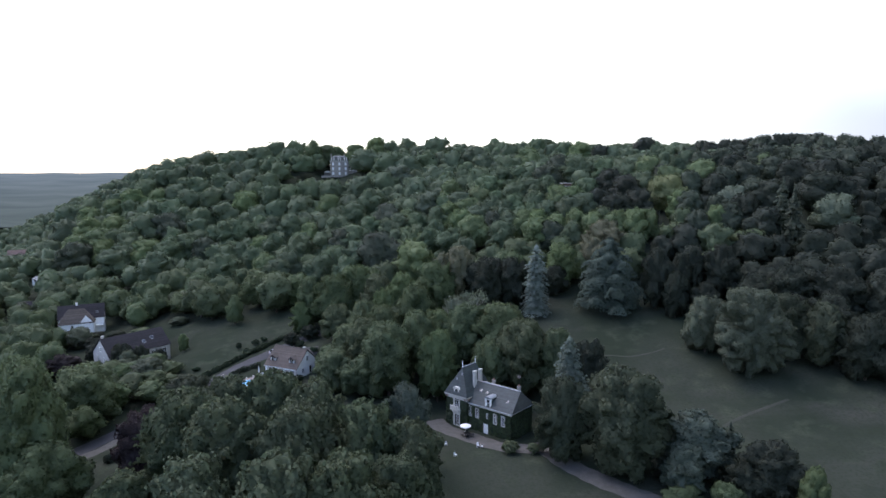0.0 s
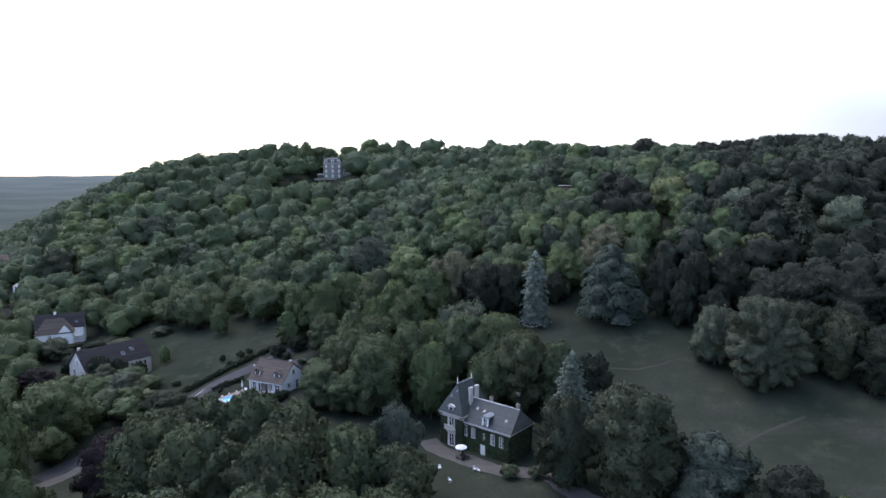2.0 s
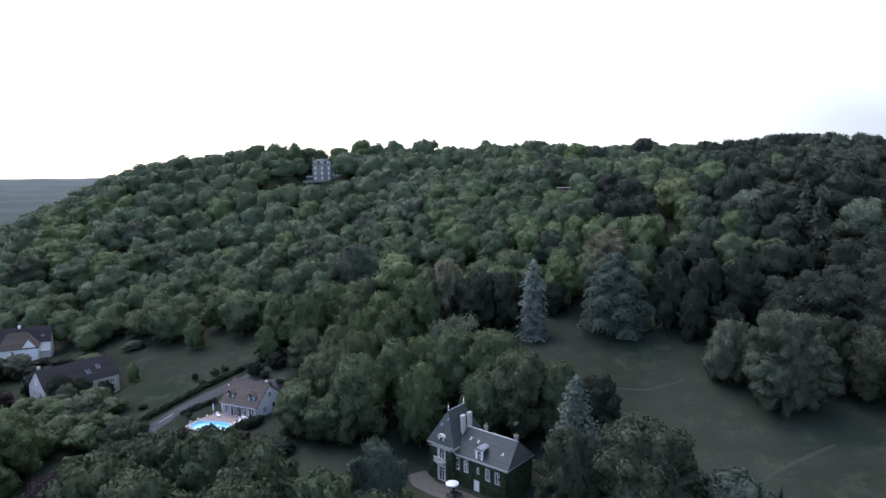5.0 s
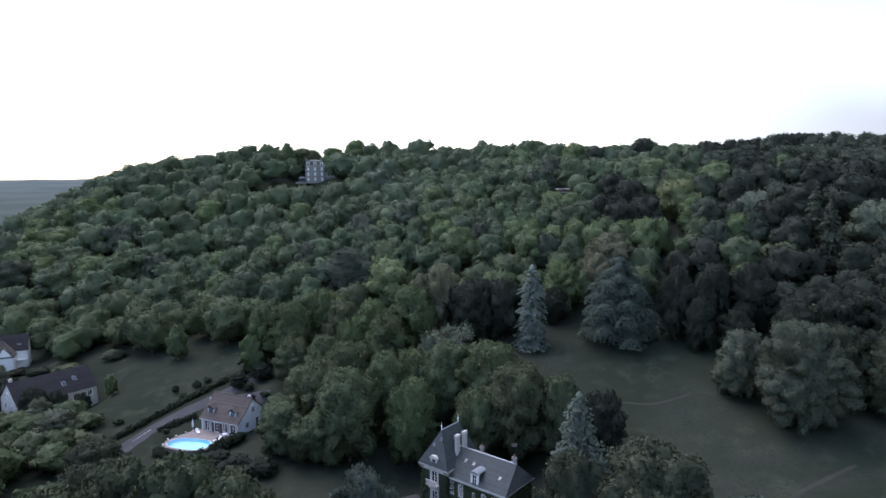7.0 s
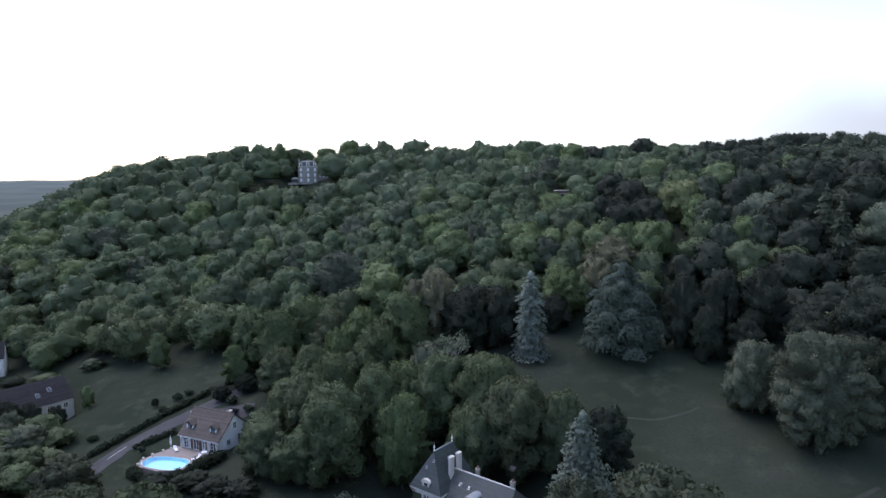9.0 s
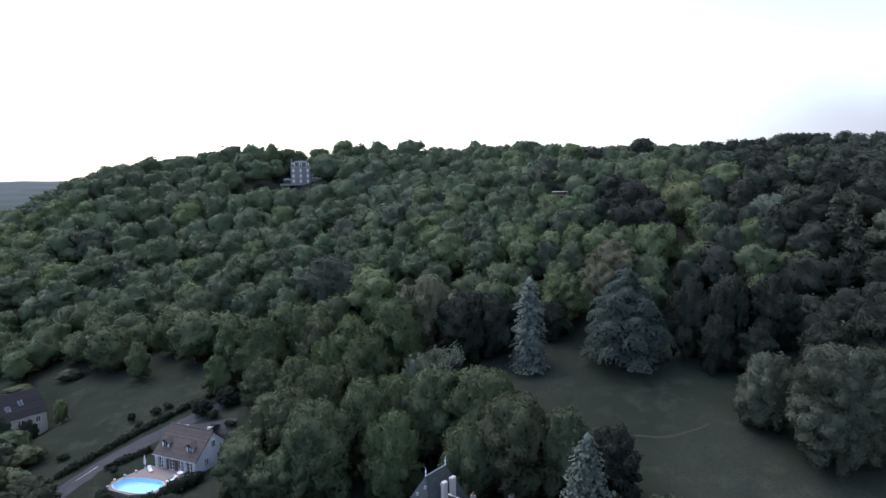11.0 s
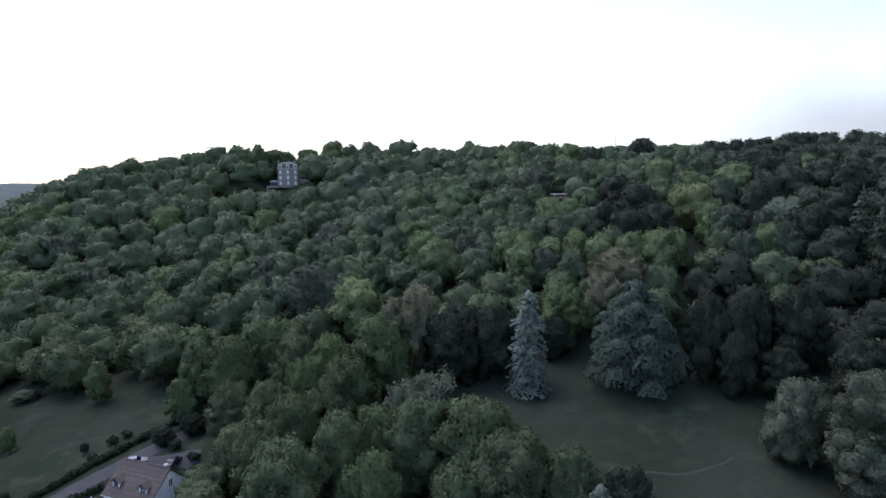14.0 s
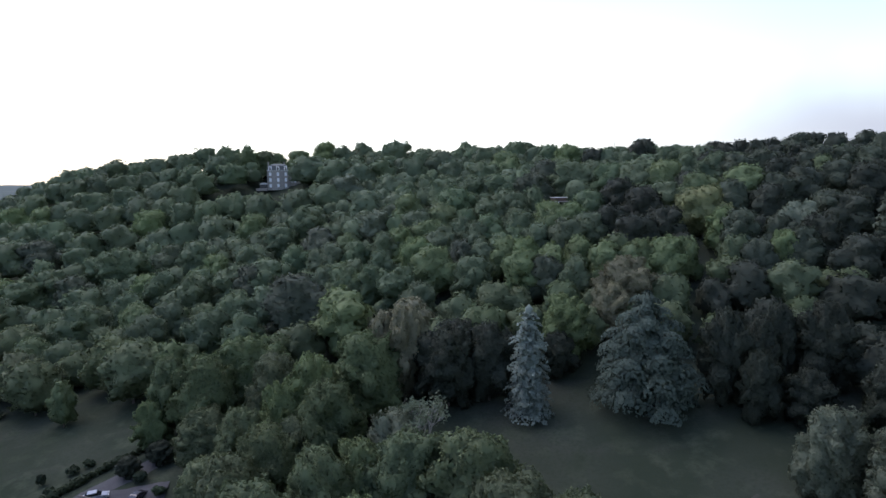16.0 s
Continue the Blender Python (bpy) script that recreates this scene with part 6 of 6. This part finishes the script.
# ---------------------------------------------------------------- further houses
def long_house():
    house = thing("long_house", "long pale house with a dark tiled roof and skylights", "house", pose(-94.6, 201.0, 1.2, 0, 0, 51))
    W, D, H, R = 19.6, 10.6, 3.2, 8.0
    hw, hd, e = W / 2, D / 2, 0.3
    holes = [(x + hw - 0.55, 0.9, x + hw + 0.55, 2.3) for x in (-6.5, -3.0, 0.5, 4.0, 7.8)]
    part("front_wall", wall_cells(W, H, 0.3, holes, -3.4), RENDER_CREAM, house, "", pose(-hw, -hd, 0))
    for h in holes:
        window(house, pose((h[0] + h[2]) / 2 - hw, -hd, 0.9), 1.1, 1.4, PAINT_WHITE, t=0.1)
    part("back_wall", wall_cells(W, H, 0.3, [], -3.4), RENDER_CREAM, house, "", pose(hw, hd, 0, 0, 0, 180))
    gh = [(2.8, 0.6, 3.8, 2.4), (6.8, 0.6, 7.8, 2.4)]
    part("end_wall", wall_cells(D, H, 0.3, gh, -3.4), RENDER_CREAM, house, "", pose(-hw, hd, 0, 0, 0, -90))
    part("end_wall", wall_cells(D, H, 0.3, [], -3.4), RENDER_CREAM, house, "", pose(hw, -hd, 0, 0, 0, 90))
    for h in gh:
        window(house, pose(-hw, hd - (h[0] + h[2]) / 2, 0.6, 0, 0, -90), 1.0, 1.8, PAINT_WHITE, t=0.1)
    for x in (-hw, hw - 0.3):
        bm = bmesh.new()
        prism(bm, ((-hd, H), (hd, H), (0, R - 0.06)), "x", x, x + 0.3)
        part("gable", bm, RENDER_CREAM, house)
    window(house, pose(-hw - 0.13, 0.0, 4.0, 0, 0, -90), 0.9, 1.3, PAINT_WHITE, t=0.1)
    bm, tl = bmesh.new(), bmesh.new()
    for s in (-1, 1):
        f = ((-hw - 0.2, s * (hd + e), H - 0.1), (hw + 0.2, s * (hd + e), H - 0.1), (hw + 0.2, 0, R), (-hw - 0.2, 0, R))
        roof_slab(bm, *f)
        courses(tl, *f, 20, 0.05)
    part("roof", bm, TILE_DARK, house)
    tagged(part("tiling", tl, TILE_DARK, house), kind="stuff")
    sl = math.degrees(math.atan2(R - H, hd + e))
    for x, u in ((2.2, 0.42), (5.2, 0.55)):
        sky_window(house, (x, -hd - e + (hd + e) * u, H + (R - H) * u), sl, 1.0, 1.3)
    chimney(house, -hw + 0.9, 0.3, R - 1.0, R + 0.7, 0.65, 0.6, RENDER_CREAM, "pale chimney by the gable", 0)
    return house


def white_house():
    house = thing("white_house", "white house with brown hipped roof before a darker wing", "house", pose(-127.0, 231.5, 1.6, 0, 0, 24))
    # rear wing
    W, D, H, R = 15.0, 7.5, 5.4, 10.0
    hw, hd, e = W / 2, D / 2, 0.3
    part("rear_wall", wall_cells(W, H, 0.3, [], -3.0), RENDER_WHITE, house, "", pose(-hw, 0, 0))
    part("rear_wall", wall_cells(W, H, 0.3, []), RENDER_WHITE, house, "", pose(hw, D, 0, 0, 0, 180))
    part("end_wall", wall_cells(D, H, 0.3, [(2.8, 0.9, 3.9, 2.2)], -2.5), RENDER_WHITE, house, "", pose(hw, 0, 0, 0, 0, 90))
    part("end_wall", wall_cells(D, H, 0.3, []), RENDER_WHITE, house, "", pose(-hw, D, 0, 0, 0, -90))
    window(house, pose(hw, 3.35, 0.9, 0, 0, 90), 1.1, 1.3, PAINT_WHITE, t=0.1)
    for x in (-hw, hw - 0.3):
        bm = bmesh.new()
        prism(bm, ((0, H), (D, H), (hd, R - 0.06)), "x", x, x + 0.3)
        part("gable", bm, RENDER_WHITE, house)
    bm, tl = bmesh.new(), bmesh.new()
    for f in (((-hw - 0.2, -e, H), (hw + 0.2, -e, H), (hw + 0.2, hd, R), (-hw - 0.2, hd, R)), ((-hw - 0.2, D + e, H), (hw + 0.2, D + e, H), (hw + 0.2, hd, R), (-hw - 0.2, hd, R))):
        roof_slab(bm, *f)
        courses(tl, *f, 18, 0.05)
    part("rear_roof", bm, TILE_DARK, house, "dark tiled roof")
    tagged(part("rear_tiling", tl, TILE_DARK, house), kind="stuff")
    sky_window(house, (5.2, 1.2, H + 1.85), 50, 0.9, 0.7)
    chimney(house, -1.5, hd, R - 0.6, R + 0.7, 0.6, 0.6, RENDER_WHITE, "", 1)
    # front wing with hipped roof
    x0, x1, y0, h, r = -hw + 0.6, hw - 3.2, -5.0, 4.6, 9.5
    wins = [(1.4, 0.9, 1.1, 1.4), (4.2, 0.9, 1.1, 1.4), (7.4, 0.9, 1.1, 1.4), (4.2, 2.9, 0.9, 1.2)]
    part("front_wall", wall_cells(x1 - x0, h, 0.3, [(x - w / 2, z, x + w / 2, z + q) for x, z, w, q in wins]), RENDER_WHITE, house, "", pose(x0, y0, 0))
    for x, z, w, q in wins:
        window(house, pose(x0 + x, y0, z), w, q, PAINT_WHITE, t=0.1)
    part("side_wall", wall_cells(-y0, h, 0.3, [(2.0, 0.9, 3.1, 2.2)]), RENDER_WHITE, house, "", pose(x1, y0, 0, 0, 0, 90))
    window(house, pose(x1, y0 + 2.55, 0.9, 0, 0, 90), 1.1, 1.3, PAINT_WHITE, t=0.1)
    part("side_wall", wall_cells(-y0, h, 0.3, []), RENDER_WHITE, house, "", pose(x0, 0, 0, 0, 0, -90))
    a, b, c, d = (x0 - e, y0 - e, h), (x1 + e, y0 - e, h), (x1 + e, 0.5, h), (x0 - e, 0.5, h)
    p, q = (x0 + 3.0, -1.6, r), (x1 - 3.0, -1.6, r)
    bm, tl = bmesh.new(), bmesh.new()
    for f in ((a, b, q, p), (b, c, (q[0], q[1] + 0.01, r), q), (c, d, p, q), (d, a, p, (p[0], p[1] + 0.01, r))):
        roof_slab(bm, *f)
        courses(tl, *f, 14, 0.05)
    part("front_roof", bm, TILE, house, "brown hipped tile roof")
    tagged(part("front_tiling", tl, TILE, house), kind="stuff")
    dm = part("gable_dormer", prism(bmesh.new(), ((-2.1, 0), (2.1, 0), (2.1, 0.8), (0, 3.5), (-2.1, 0.8)), "y", 0, 0.25), RENDER_WHITE, house, "white gabled dormer", pose(x1 - 2.4, y0 - 0.1, h - 0.5))
    bm = bmesh.new()
    for s in (-1, 1):
        roof_slab(bm, (s * 2.4, -0.2, 0.55), (s * 2.4, 2.6, 0.55), (0, 3.4, 3.65), (0, -0.2, 3.65), 0.12)
    part("dormer_roof", bm, TILE, dm)
    part("porch_roof", boxes((hw - 3.0, -1.6, 2.5, hw - 0.6, -0.02, 2.7)), PAINT_WHITE, house)
    part("porch_post", boxes((hw - 0.8, -1.55, -0.5, hw - 0.65, -1.4, 2.5)), PAINT_WHITE, house)
    return house


def chateau():
    house = thing("chateau", "tall grey stone mansion with a mansard roof on the hilltop", "house", pose(-61.6, 455, 57.2, 0, 0, 10))
    W, D, H = 12.3, 10.0, 10.6
    hw, hd = W / 2, D / 2
    cols = [-4.4, 0.0, 4.3]
    rows = [(0.9, 1.9), (4.1, 2.1), (7.5, 1.9)]
    holes = [(x + hw - 0.6, z, x + hw + 0.6, z + h) for x in cols for z, h in rows]
    part("front_wall", wall_cells(W, H, 0.5, holes), STONE_GREY, house, "", pose(-hw, -hd, 0))
    for x in cols:
        for z, h in rows:
            window(house, pose(x, -hd, z), 1.2, h, LIMESTONE, t=0.12, bars=1, pane=PANE_SKY_WHITE)
    sh = [(hd - 0.55, z, hd + 0.55, z + h) for z, h in rows]
    part("end_wall", wall_cells(D, H, 0.5, sh), STONE_GREY, house, "", pose(-hw, hd, 0, 0, 0, -90))
    for z, h in rows:
        window(house, pose(-hw, 0, z, 0, 0, -90), 1.1, h, PAINT_WHITE, t=0.2, bars=1)
    part("end_wall", wall_cells(D, H, 0.5, []), STONE_GREY, house, "", pose(hw, -hd, 0, 0, 0, 90))
    part("back_wall", wall_cells(W, H, 0.5, []), STONE_GREY, house, "", pose(hw, hd, 0, 0, 0, 180))
    part("cornice", boxes((-hw - 0.25, -hd - 0.25, H - 0.3, hw + 0.25, hd + 0.25, H + 0.05)), LIMESTONE, house)
    bm = bmesh.new()
    z1 = H + 2.9
    a = [(-hw, -hd), (hw, -hd), (hw, hd), (-hw, hd)]
    b = [(-hw + 1.1, -hd + 1.1), (hw - 1.1, -hd + 1.1), (hw - 1.1, hd - 1.1), (-hw + 1.1, hd - 1.1)]
    va, vb = [bm.verts.new((*p, H + 0.05)) for p in a], [bm.verts.new((*p, z1)) for p in b]
    r0, r1 = bm.verts.new((-hw + 3.5, 0, z1 + 0.9)), bm.verts.new((hw - 3.5, 0, z1 + 0.9))
    for i in range(4):
        bm.faces.new((va[i], va[(i + 1) % 4], vb[(i + 1) % 4], vb[i]))
    bm.faces.new((vb[0], vb[1], r1, r0))
    bm.faces.new((vb[1], vb[2], r1))
    bm.faces.new((vb[2], vb[3], r0, r1))
    bm.faces.new((vb[3], vb[0], r0))
    bm.faces.new(va[::-1])
    part("mansard_roof", bm, SLATE_PALE, house, "grey slate mansard")
    for x in cols:
        dm = part("dormer", boxes((-0.85, 0, 0, -0.5, 0.3, 1.9), (0.5, 0, 0, 0.85, 0.3, 1.9), (-0.95, -0.05, 1.9, 0.95, 1.3, 2.15), (-0.7, 0.3, 0, 0.7, 1.2, 1.9)), PAINT_WHITE, house, "", pose(x, -hd + 0.1, H + 0.15))
        part("pane", boxes((-0.5, 0.1, 0.05, 0.5, 0.15, 1.85)), PANE_BRIGHT, dm)
    chimney(house, -hw + 0.8, 1.5, H, z1 + 1.9, 0.8, 1.6, STONE_GREY, "", 2)
    chimney(house, hw - 2.5, 0.5, z1, z1 + 1.9, 0.8, 1.6, STONE_GREY, "", 2)
    part("terrace_wall", boxes((-hw - 6.5, -hd - 0.5, -1.0, -hw - 0.2, -hd, 0.4)), STONE_GREY, house, "low stone terrace wall")
    # lower east wing half hidden by trees
    E = 7.0
    holes = [(k - 0.45, 3.6, k + 0.45, 5.4) for k in (1.4, 3.5, 5.6)]
    part("wing_wall", wall_cells(E, 7.2, 0.5, holes), STONE_GREY, house, "", pose(hw, -hd + 1.5, 0))
    for k in (1.4, 3.5, 5.6):
        window(house, pose(hw + k, -hd + 1.5, 3.6), 0.9, 1.8, LIMESTONE, t=0.12, bars=1, pane=PANE_SKY_WHITE)
    part("wing_end", wall_cells(6.0, 7.2, 0.5, []), STONE_GREY, house, "", pose(hw + E, -hd + 1.5, 0, 0, 0, 90))
    bm = bmesh.new()
    prism(bm, ((-hd + 1.2, 7.2), (-hd + 7.8, 7.2), (-hd + 4.5, 9.6)), "x", hw + 0.02, hw + E + 0.3)
    part("wing_roof", bm, SLATE_PALE, house)
    # glazed veranda at the west end
    vr = part("veranda", boxes((-hw - 4.4, -hd + 1.0, 0, -hw - 0.05, hd - 1.0, 2.6)), PANE_BRIGHT, house, "small glazed veranda")
    bm = bmesh.new()
    prism(bm, [(-hw - 2.2 + math.cos(a) * 2.3, 2.6 + math.sin(a) * 1.1) for a in np.linspace(math.pi, 0, 9)], "y", -hd + 0.9, hd - 0.9)
    part("veranda_roof", bm, ZINC, vr)
    return house


def cabin():
    root = thing("cabin", "small pale wooden lookout cabin among the trees", "cabin", pose(64.2, 287.5, lay(64.2, 287.5), 0, 0, 8))
    z = 53.4 - lay(64.2, 287.5)
    part("deck", boxes((-3.0, -2.0, z - 0.25, 3.0, 2.0, z)), STONE_GREY, root)
    part("wall", boxes((-2.2, -0.8, z, 2.2, 1.8, z + 1.1)), WOOD_BROWN, root)
    part("roof", boxes((-2.6, -1.3, z + 1.1, 2.6, 2.0, z + 1.3)), LIMESTONE, root)
    for x in (-2.8, -1, 1, 2.8):
        part("post", boxes((x - 0.09, -1.9, -0.5, x + 0.09, -1.7, z)), LIMESTONE, root)
    return root


def cottage(x, y, yaw, tiles, label, W=9.0, D=6.5, H=3.0, R=5.6):
    """A small rendered house with a gabled tile roof, a chimney and three windows."""
    house = thing("cottage", label, "house", pose(x, y, lay(x, y), 0, 0, yaw), "far cottages")
    hw, hd, e = W / 2, D / 2, 0.3
    holes = [(k * W - 0.5, 0.9, k * W + 0.5, 2.2) for k in (0.2, 0.5, 0.8)]
    part("front_wall", wall_cells(W, H, 0.3, holes), RENDER_WHITE, house, "", pose(-hw, -hd, 0))
    part("back_wall", wall_cells(W, H, 0.3, []), RENDER_WHITE, house, "", pose(hw, hd, 0, 0, 0, 180))
    part("end_wall", wall_cells(D, H, 0.3, []), RENDER_WHITE, house, "", pose(hw, -hd, 0, 0, 0, 90))
    part("end_wall", wall_cells(D, H, 0.3, []), RENDER_WHITE, house, "", pose(-hw, hd, 0, 0, 0, -90))
    for h in holes:
        window(house, pose((h[0] + h[2]) / 2 - hw, -hd, 0.9), 1.0, 1.3, PAINT_WHITE, t=0.1)
    for k in (-hw, hw - 0.3):
        part("gable", prism(bmesh.new(), ((-hd, H), (hd, H), (0, R - 0.06)), "x", k, k + 0.3), RENDER_WHITE, house)
    bm, tl = bmesh.new(), bmesh.new()
    for s in (-1, 1):
        f = ((-hw - 0.2, s * (hd + e), H - 0.1), (hw + 0.2, s * (hd + e), H - 0.1), (hw + 0.2, 0, R), (-hw - 0.2, 0, R))
        roof_slab(bm, *f)
        courses(tl, *f, 14, 0.05)
    part("roof", bm, tiles, house)
    tagged(part("tiling", tl, tiles, house), kind="stuff")
    chimney(house, hw - 0.8, 0.2, R - 0.8, R + 0.7, 0.6, 0.5, RENDER_WHITE, "", 1)
    return house


manor()
pool_house()
cottage(-164, 262, 20, TILE_DARK, "small white cottage half hidden by garden trees")
cottage(-186, 308, -10, ZINC, "low white outbuilding with a pale metal roof", 8.0, 5.0, 2.4, 3.4)
cottage(-248, 388, 25, TILE_RED, "distant cottage with a faded red tile roof", 11.0, 8.0, 4.5, 8.5)
terrace()
pool()
long_house()
white_house()
chateau()
cabin()

# ---------------------------------------------------------------- ways
ribbon("road", [(-76, 132), (-66, 150), (-60, 162), (-57, 171), (-52.5, 178.5), (-46.5, 185.5), (-38, 193), (-28, 201)], 6.0, ASPHALT, "narrow grey asphalt country road", "road")
ribbon("drive", [(2, 141.5), (4.5, 136.5), (10, 131.5), (15.5, 127.0), (21.0, 125.4), (25.2, 123.4), (28.2, 118.2), (31.8, 113.8), (36.4, 109.6), (41, 105.5), (48, 99)], 5.8, GRAVEL, "pale gravel drive curving past the manor", "drive")
ribbon("side_path", [(21.5, 125), (25.5, 128.5), (30, 131.5), (35, 136)], 3.0, GRAVEL, "gravel path round the end of the manor", "path", 0.06)
ribbon("garden_lane", [(-76, 127.5), (-71, 132.5), (-68, 140), (-67, 148)], 3.6, GRAVEL, "light gravel garden lane", "lane", 0.09)
ribbon("forecourt", [(-47.5, 186.5), (-44, 184), (-38, 183.5), (-32, 184)], 6.5, ASPHALT, "dark forecourt behind the pool house", "forecourt", 0.07)
ribbon("track", [(64, 128.5), (70, 131.8), (76, 134.3), (83, 137)], 1.1, TRACK, "worn pale track across the meadow", "track", 0.04)
ribbon("track", [(43, 161), (48.2, 162.1), (54.1, 160.6), (60.7, 161.7), (64, 163)], 0.7, TRACK, "faint worn trail in the meadow", "track", 0.04)


def road_mark(x, y, ang, length):
    root = tagged(new("road_marking", from_arrays("road_marking", np.array([(-length / 2, -0.06, 0), (length / 2, -0.06, 0), (length / 2, 0.06, 0), (-length / 2, 0.06, 0),
                  (-length / 2, -0.06, -0.03), (length / 2, -0.06, -0.03), (length / 2, 0.06, -0.03), (-length / 2, 0.06, -0.03)]),
                  np.array([(0, 1, 2, 3), (4, 7, 6, 5), (0, 4, 5, 1), (1, 5, 6, 2), (2, 6, 7, 3), (3, 7, 4, 0)]), None, LIMESTONE)), "worn white line painted on the road", "road marking", kind="structure")
    c, s = math.cos(radians(ang)), math.sin(radians(ang))
    slope = math.degrees(math.atan2(lay(x + c, y + s) - lay(x - c, y - s), 2))
    root.matrix_basis = pose(x, y, lay(x, y) + 0.085, 0, 0, ang) @ pose(0, 0, 0, 0, -slope, 0)


road_mark(-57.4, 170.4, 66, 5.0)
road_mark(-61.5, 159, 63, 4.0)

# ---------------------------------------------------------------- loose things
TERR = pose(-37.3, 172.3, 4.8, 0, 0, -26.6)
parasol(TERR @ pose(-6.4, -6.2, 0), "closed white parasol at the terrace edge", 1.4, 2.6, True)
lounger(TERR @ pose(-4.6, -6.6, 0, 0, 0, 60))
lounger(TERR @ pose(2.6, -8.2, 0, 0, 0, -20))
garden_table(TERR @ pose(2.6, -6.0, 0), "white round table on the terrace")
for a in (20, 140, 260):
    garden_chair(TERR @ pose(2.6 + 0.95 * math.cos(radians(a)), -6.0 + 0.95 * math.sin(radians(a)), 0, 0, 0, a - 90), PLASTIC, "white plastic garden chair", "terrace chairs")
railing(TERR @ pose(6.05, -4.9, 0, 0, 0, -79), 1.5, "dark metal rail on the terrace wall")
railing(TERR @ pose(6.1, -6.6, 0, 0, 0, -107), 6.0, "dark metal rail along the terrace edge")
for k, (x, y) in enumerate(((-7.2, -10.2), (-7.5, -12.2), (-6.7, -8.0), (-6.3, -14.6))):
    bm = bmesh.new()
    tube(bm, [(0, 0, 0), (0, 0, 0.35), (0, 0, 0.4)], [0.16, 0.24, 0.25], 10)
    box(bm, -0.18, -0.18, -0.0, 0.18, 0.18, 0.04)
    ob = part("planter", bm, POOL_EDGE, None, "", TERR @ pose(x, y, 0.0))
    tagged(ob, "stone planter on the pool terrace", "planter", "terrace planters")

parasol(pose(8.9, 132.6, lay(8.9, 132.6) + 0.06), "open white parasol over a garden table", 1.2, 2.3)
garden_table(pose(9.2, 132.0, lay(9.2, 132.0) + 0.06), "dark garden table under the parasol", METAL_DARK, 0.8)
for a in (0, 90, 180, 270):
    garden_chair(pose(9.2 + 1.15 * math.cos(radians(a)), 132.0 + 1.15 * math.sin(radians(a)), lay(9.2, 132) + 0.06, 0, 0, a - 90), METAL_DARK, "dark metal garden chair", "chairs under the parasol")
for x, y, a in ((11.2, 126.7, 30), (11.9, 126.2, 80), (4.4, 127.6, 10), (6.2, 122.4, 50)):
    garden_chair(pose(x, y, lay(x, y), 0, 0, a), PLASTIC, "white garden chair standing on the lawn", "chairs on the lawn")
car(-44.4, 184.2, 20, CAR_SILVER, "silver car parked on the forecourt")
car(-36.6, 183.0, 75, CAR_DARK, "dark car parked behind the house")


def gate_pier(x, y):
    z = lay(x, y)
    ob = part("gate_pier", boxes((-0.2, -0.2, -0.4, 0.2, 0.2, 1.3), (-0.26, -0.26, 1.3, 0.26, 0.26, 1.45), bevel=0.02), LIMESTONE, None, "", pose(x, y, z, 0, 0, 30))
    tagged(ob, "pale stone gate pier under the trees", "gate pier", "gate piers")


gate_pier(0.6, 151.8)
gate_pier(2.2, 152.3)

# distant mast beyond the ridge
mast = thing("radio_mast", "thin radio mast far beyond the wooded ridge", "mast", pose(176, 560, lay(176, 560)))
bm = bmesh.new()
tube(bm, [(0, 0, -1), (0, 0, 95 - lay(176, 560))], [0.35, 0.12], 6)
part("pole", bm, METAL_DARK, mast)
for k in range(3):
    part("crossbar", boxes((-0.8, -0.05, 80 - lay(176, 560) + k * 5, 0.8, 0.05, 80.15 - lay(176, 560) + k * 5)), METAL_DARK, mast)

# distance: wooded plain out to the horizon, its haze painted in
def far_plain():
    ang, rad = np.linspace(radians(95), radians(176), 66), np.array((720, 900, 1150, 1450, 1800, 2200, 2700, 3200, 3700, 4200, 4600.0))
    A, Rr = np.meshgrid(ang, rad)
    X, Y = np.cos(A) * Rr, np.sin(A) * Rr
    Z = land(X, Y) + far_rise(X, Y) + 9 + 2.5 * np.sin(A * 37 + Rr * 0.01) + 1.5 * np.sin(A * 91)
    k = len(ang)
    i = np.arange(k * len(rad)).reshape(len(rad), k)
    q = np.stack([i[:-1, :-1], i[1:, :-1], i[1:, 1:], i[:-1, 1:]], -1).reshape(-1, 4)
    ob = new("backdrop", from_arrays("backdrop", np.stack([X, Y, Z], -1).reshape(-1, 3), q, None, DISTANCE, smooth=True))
    tagged(ob, "blue-grey wooded plain reaching the horizon with haze painted in", "backdrop", kind="structure")


far_plain()
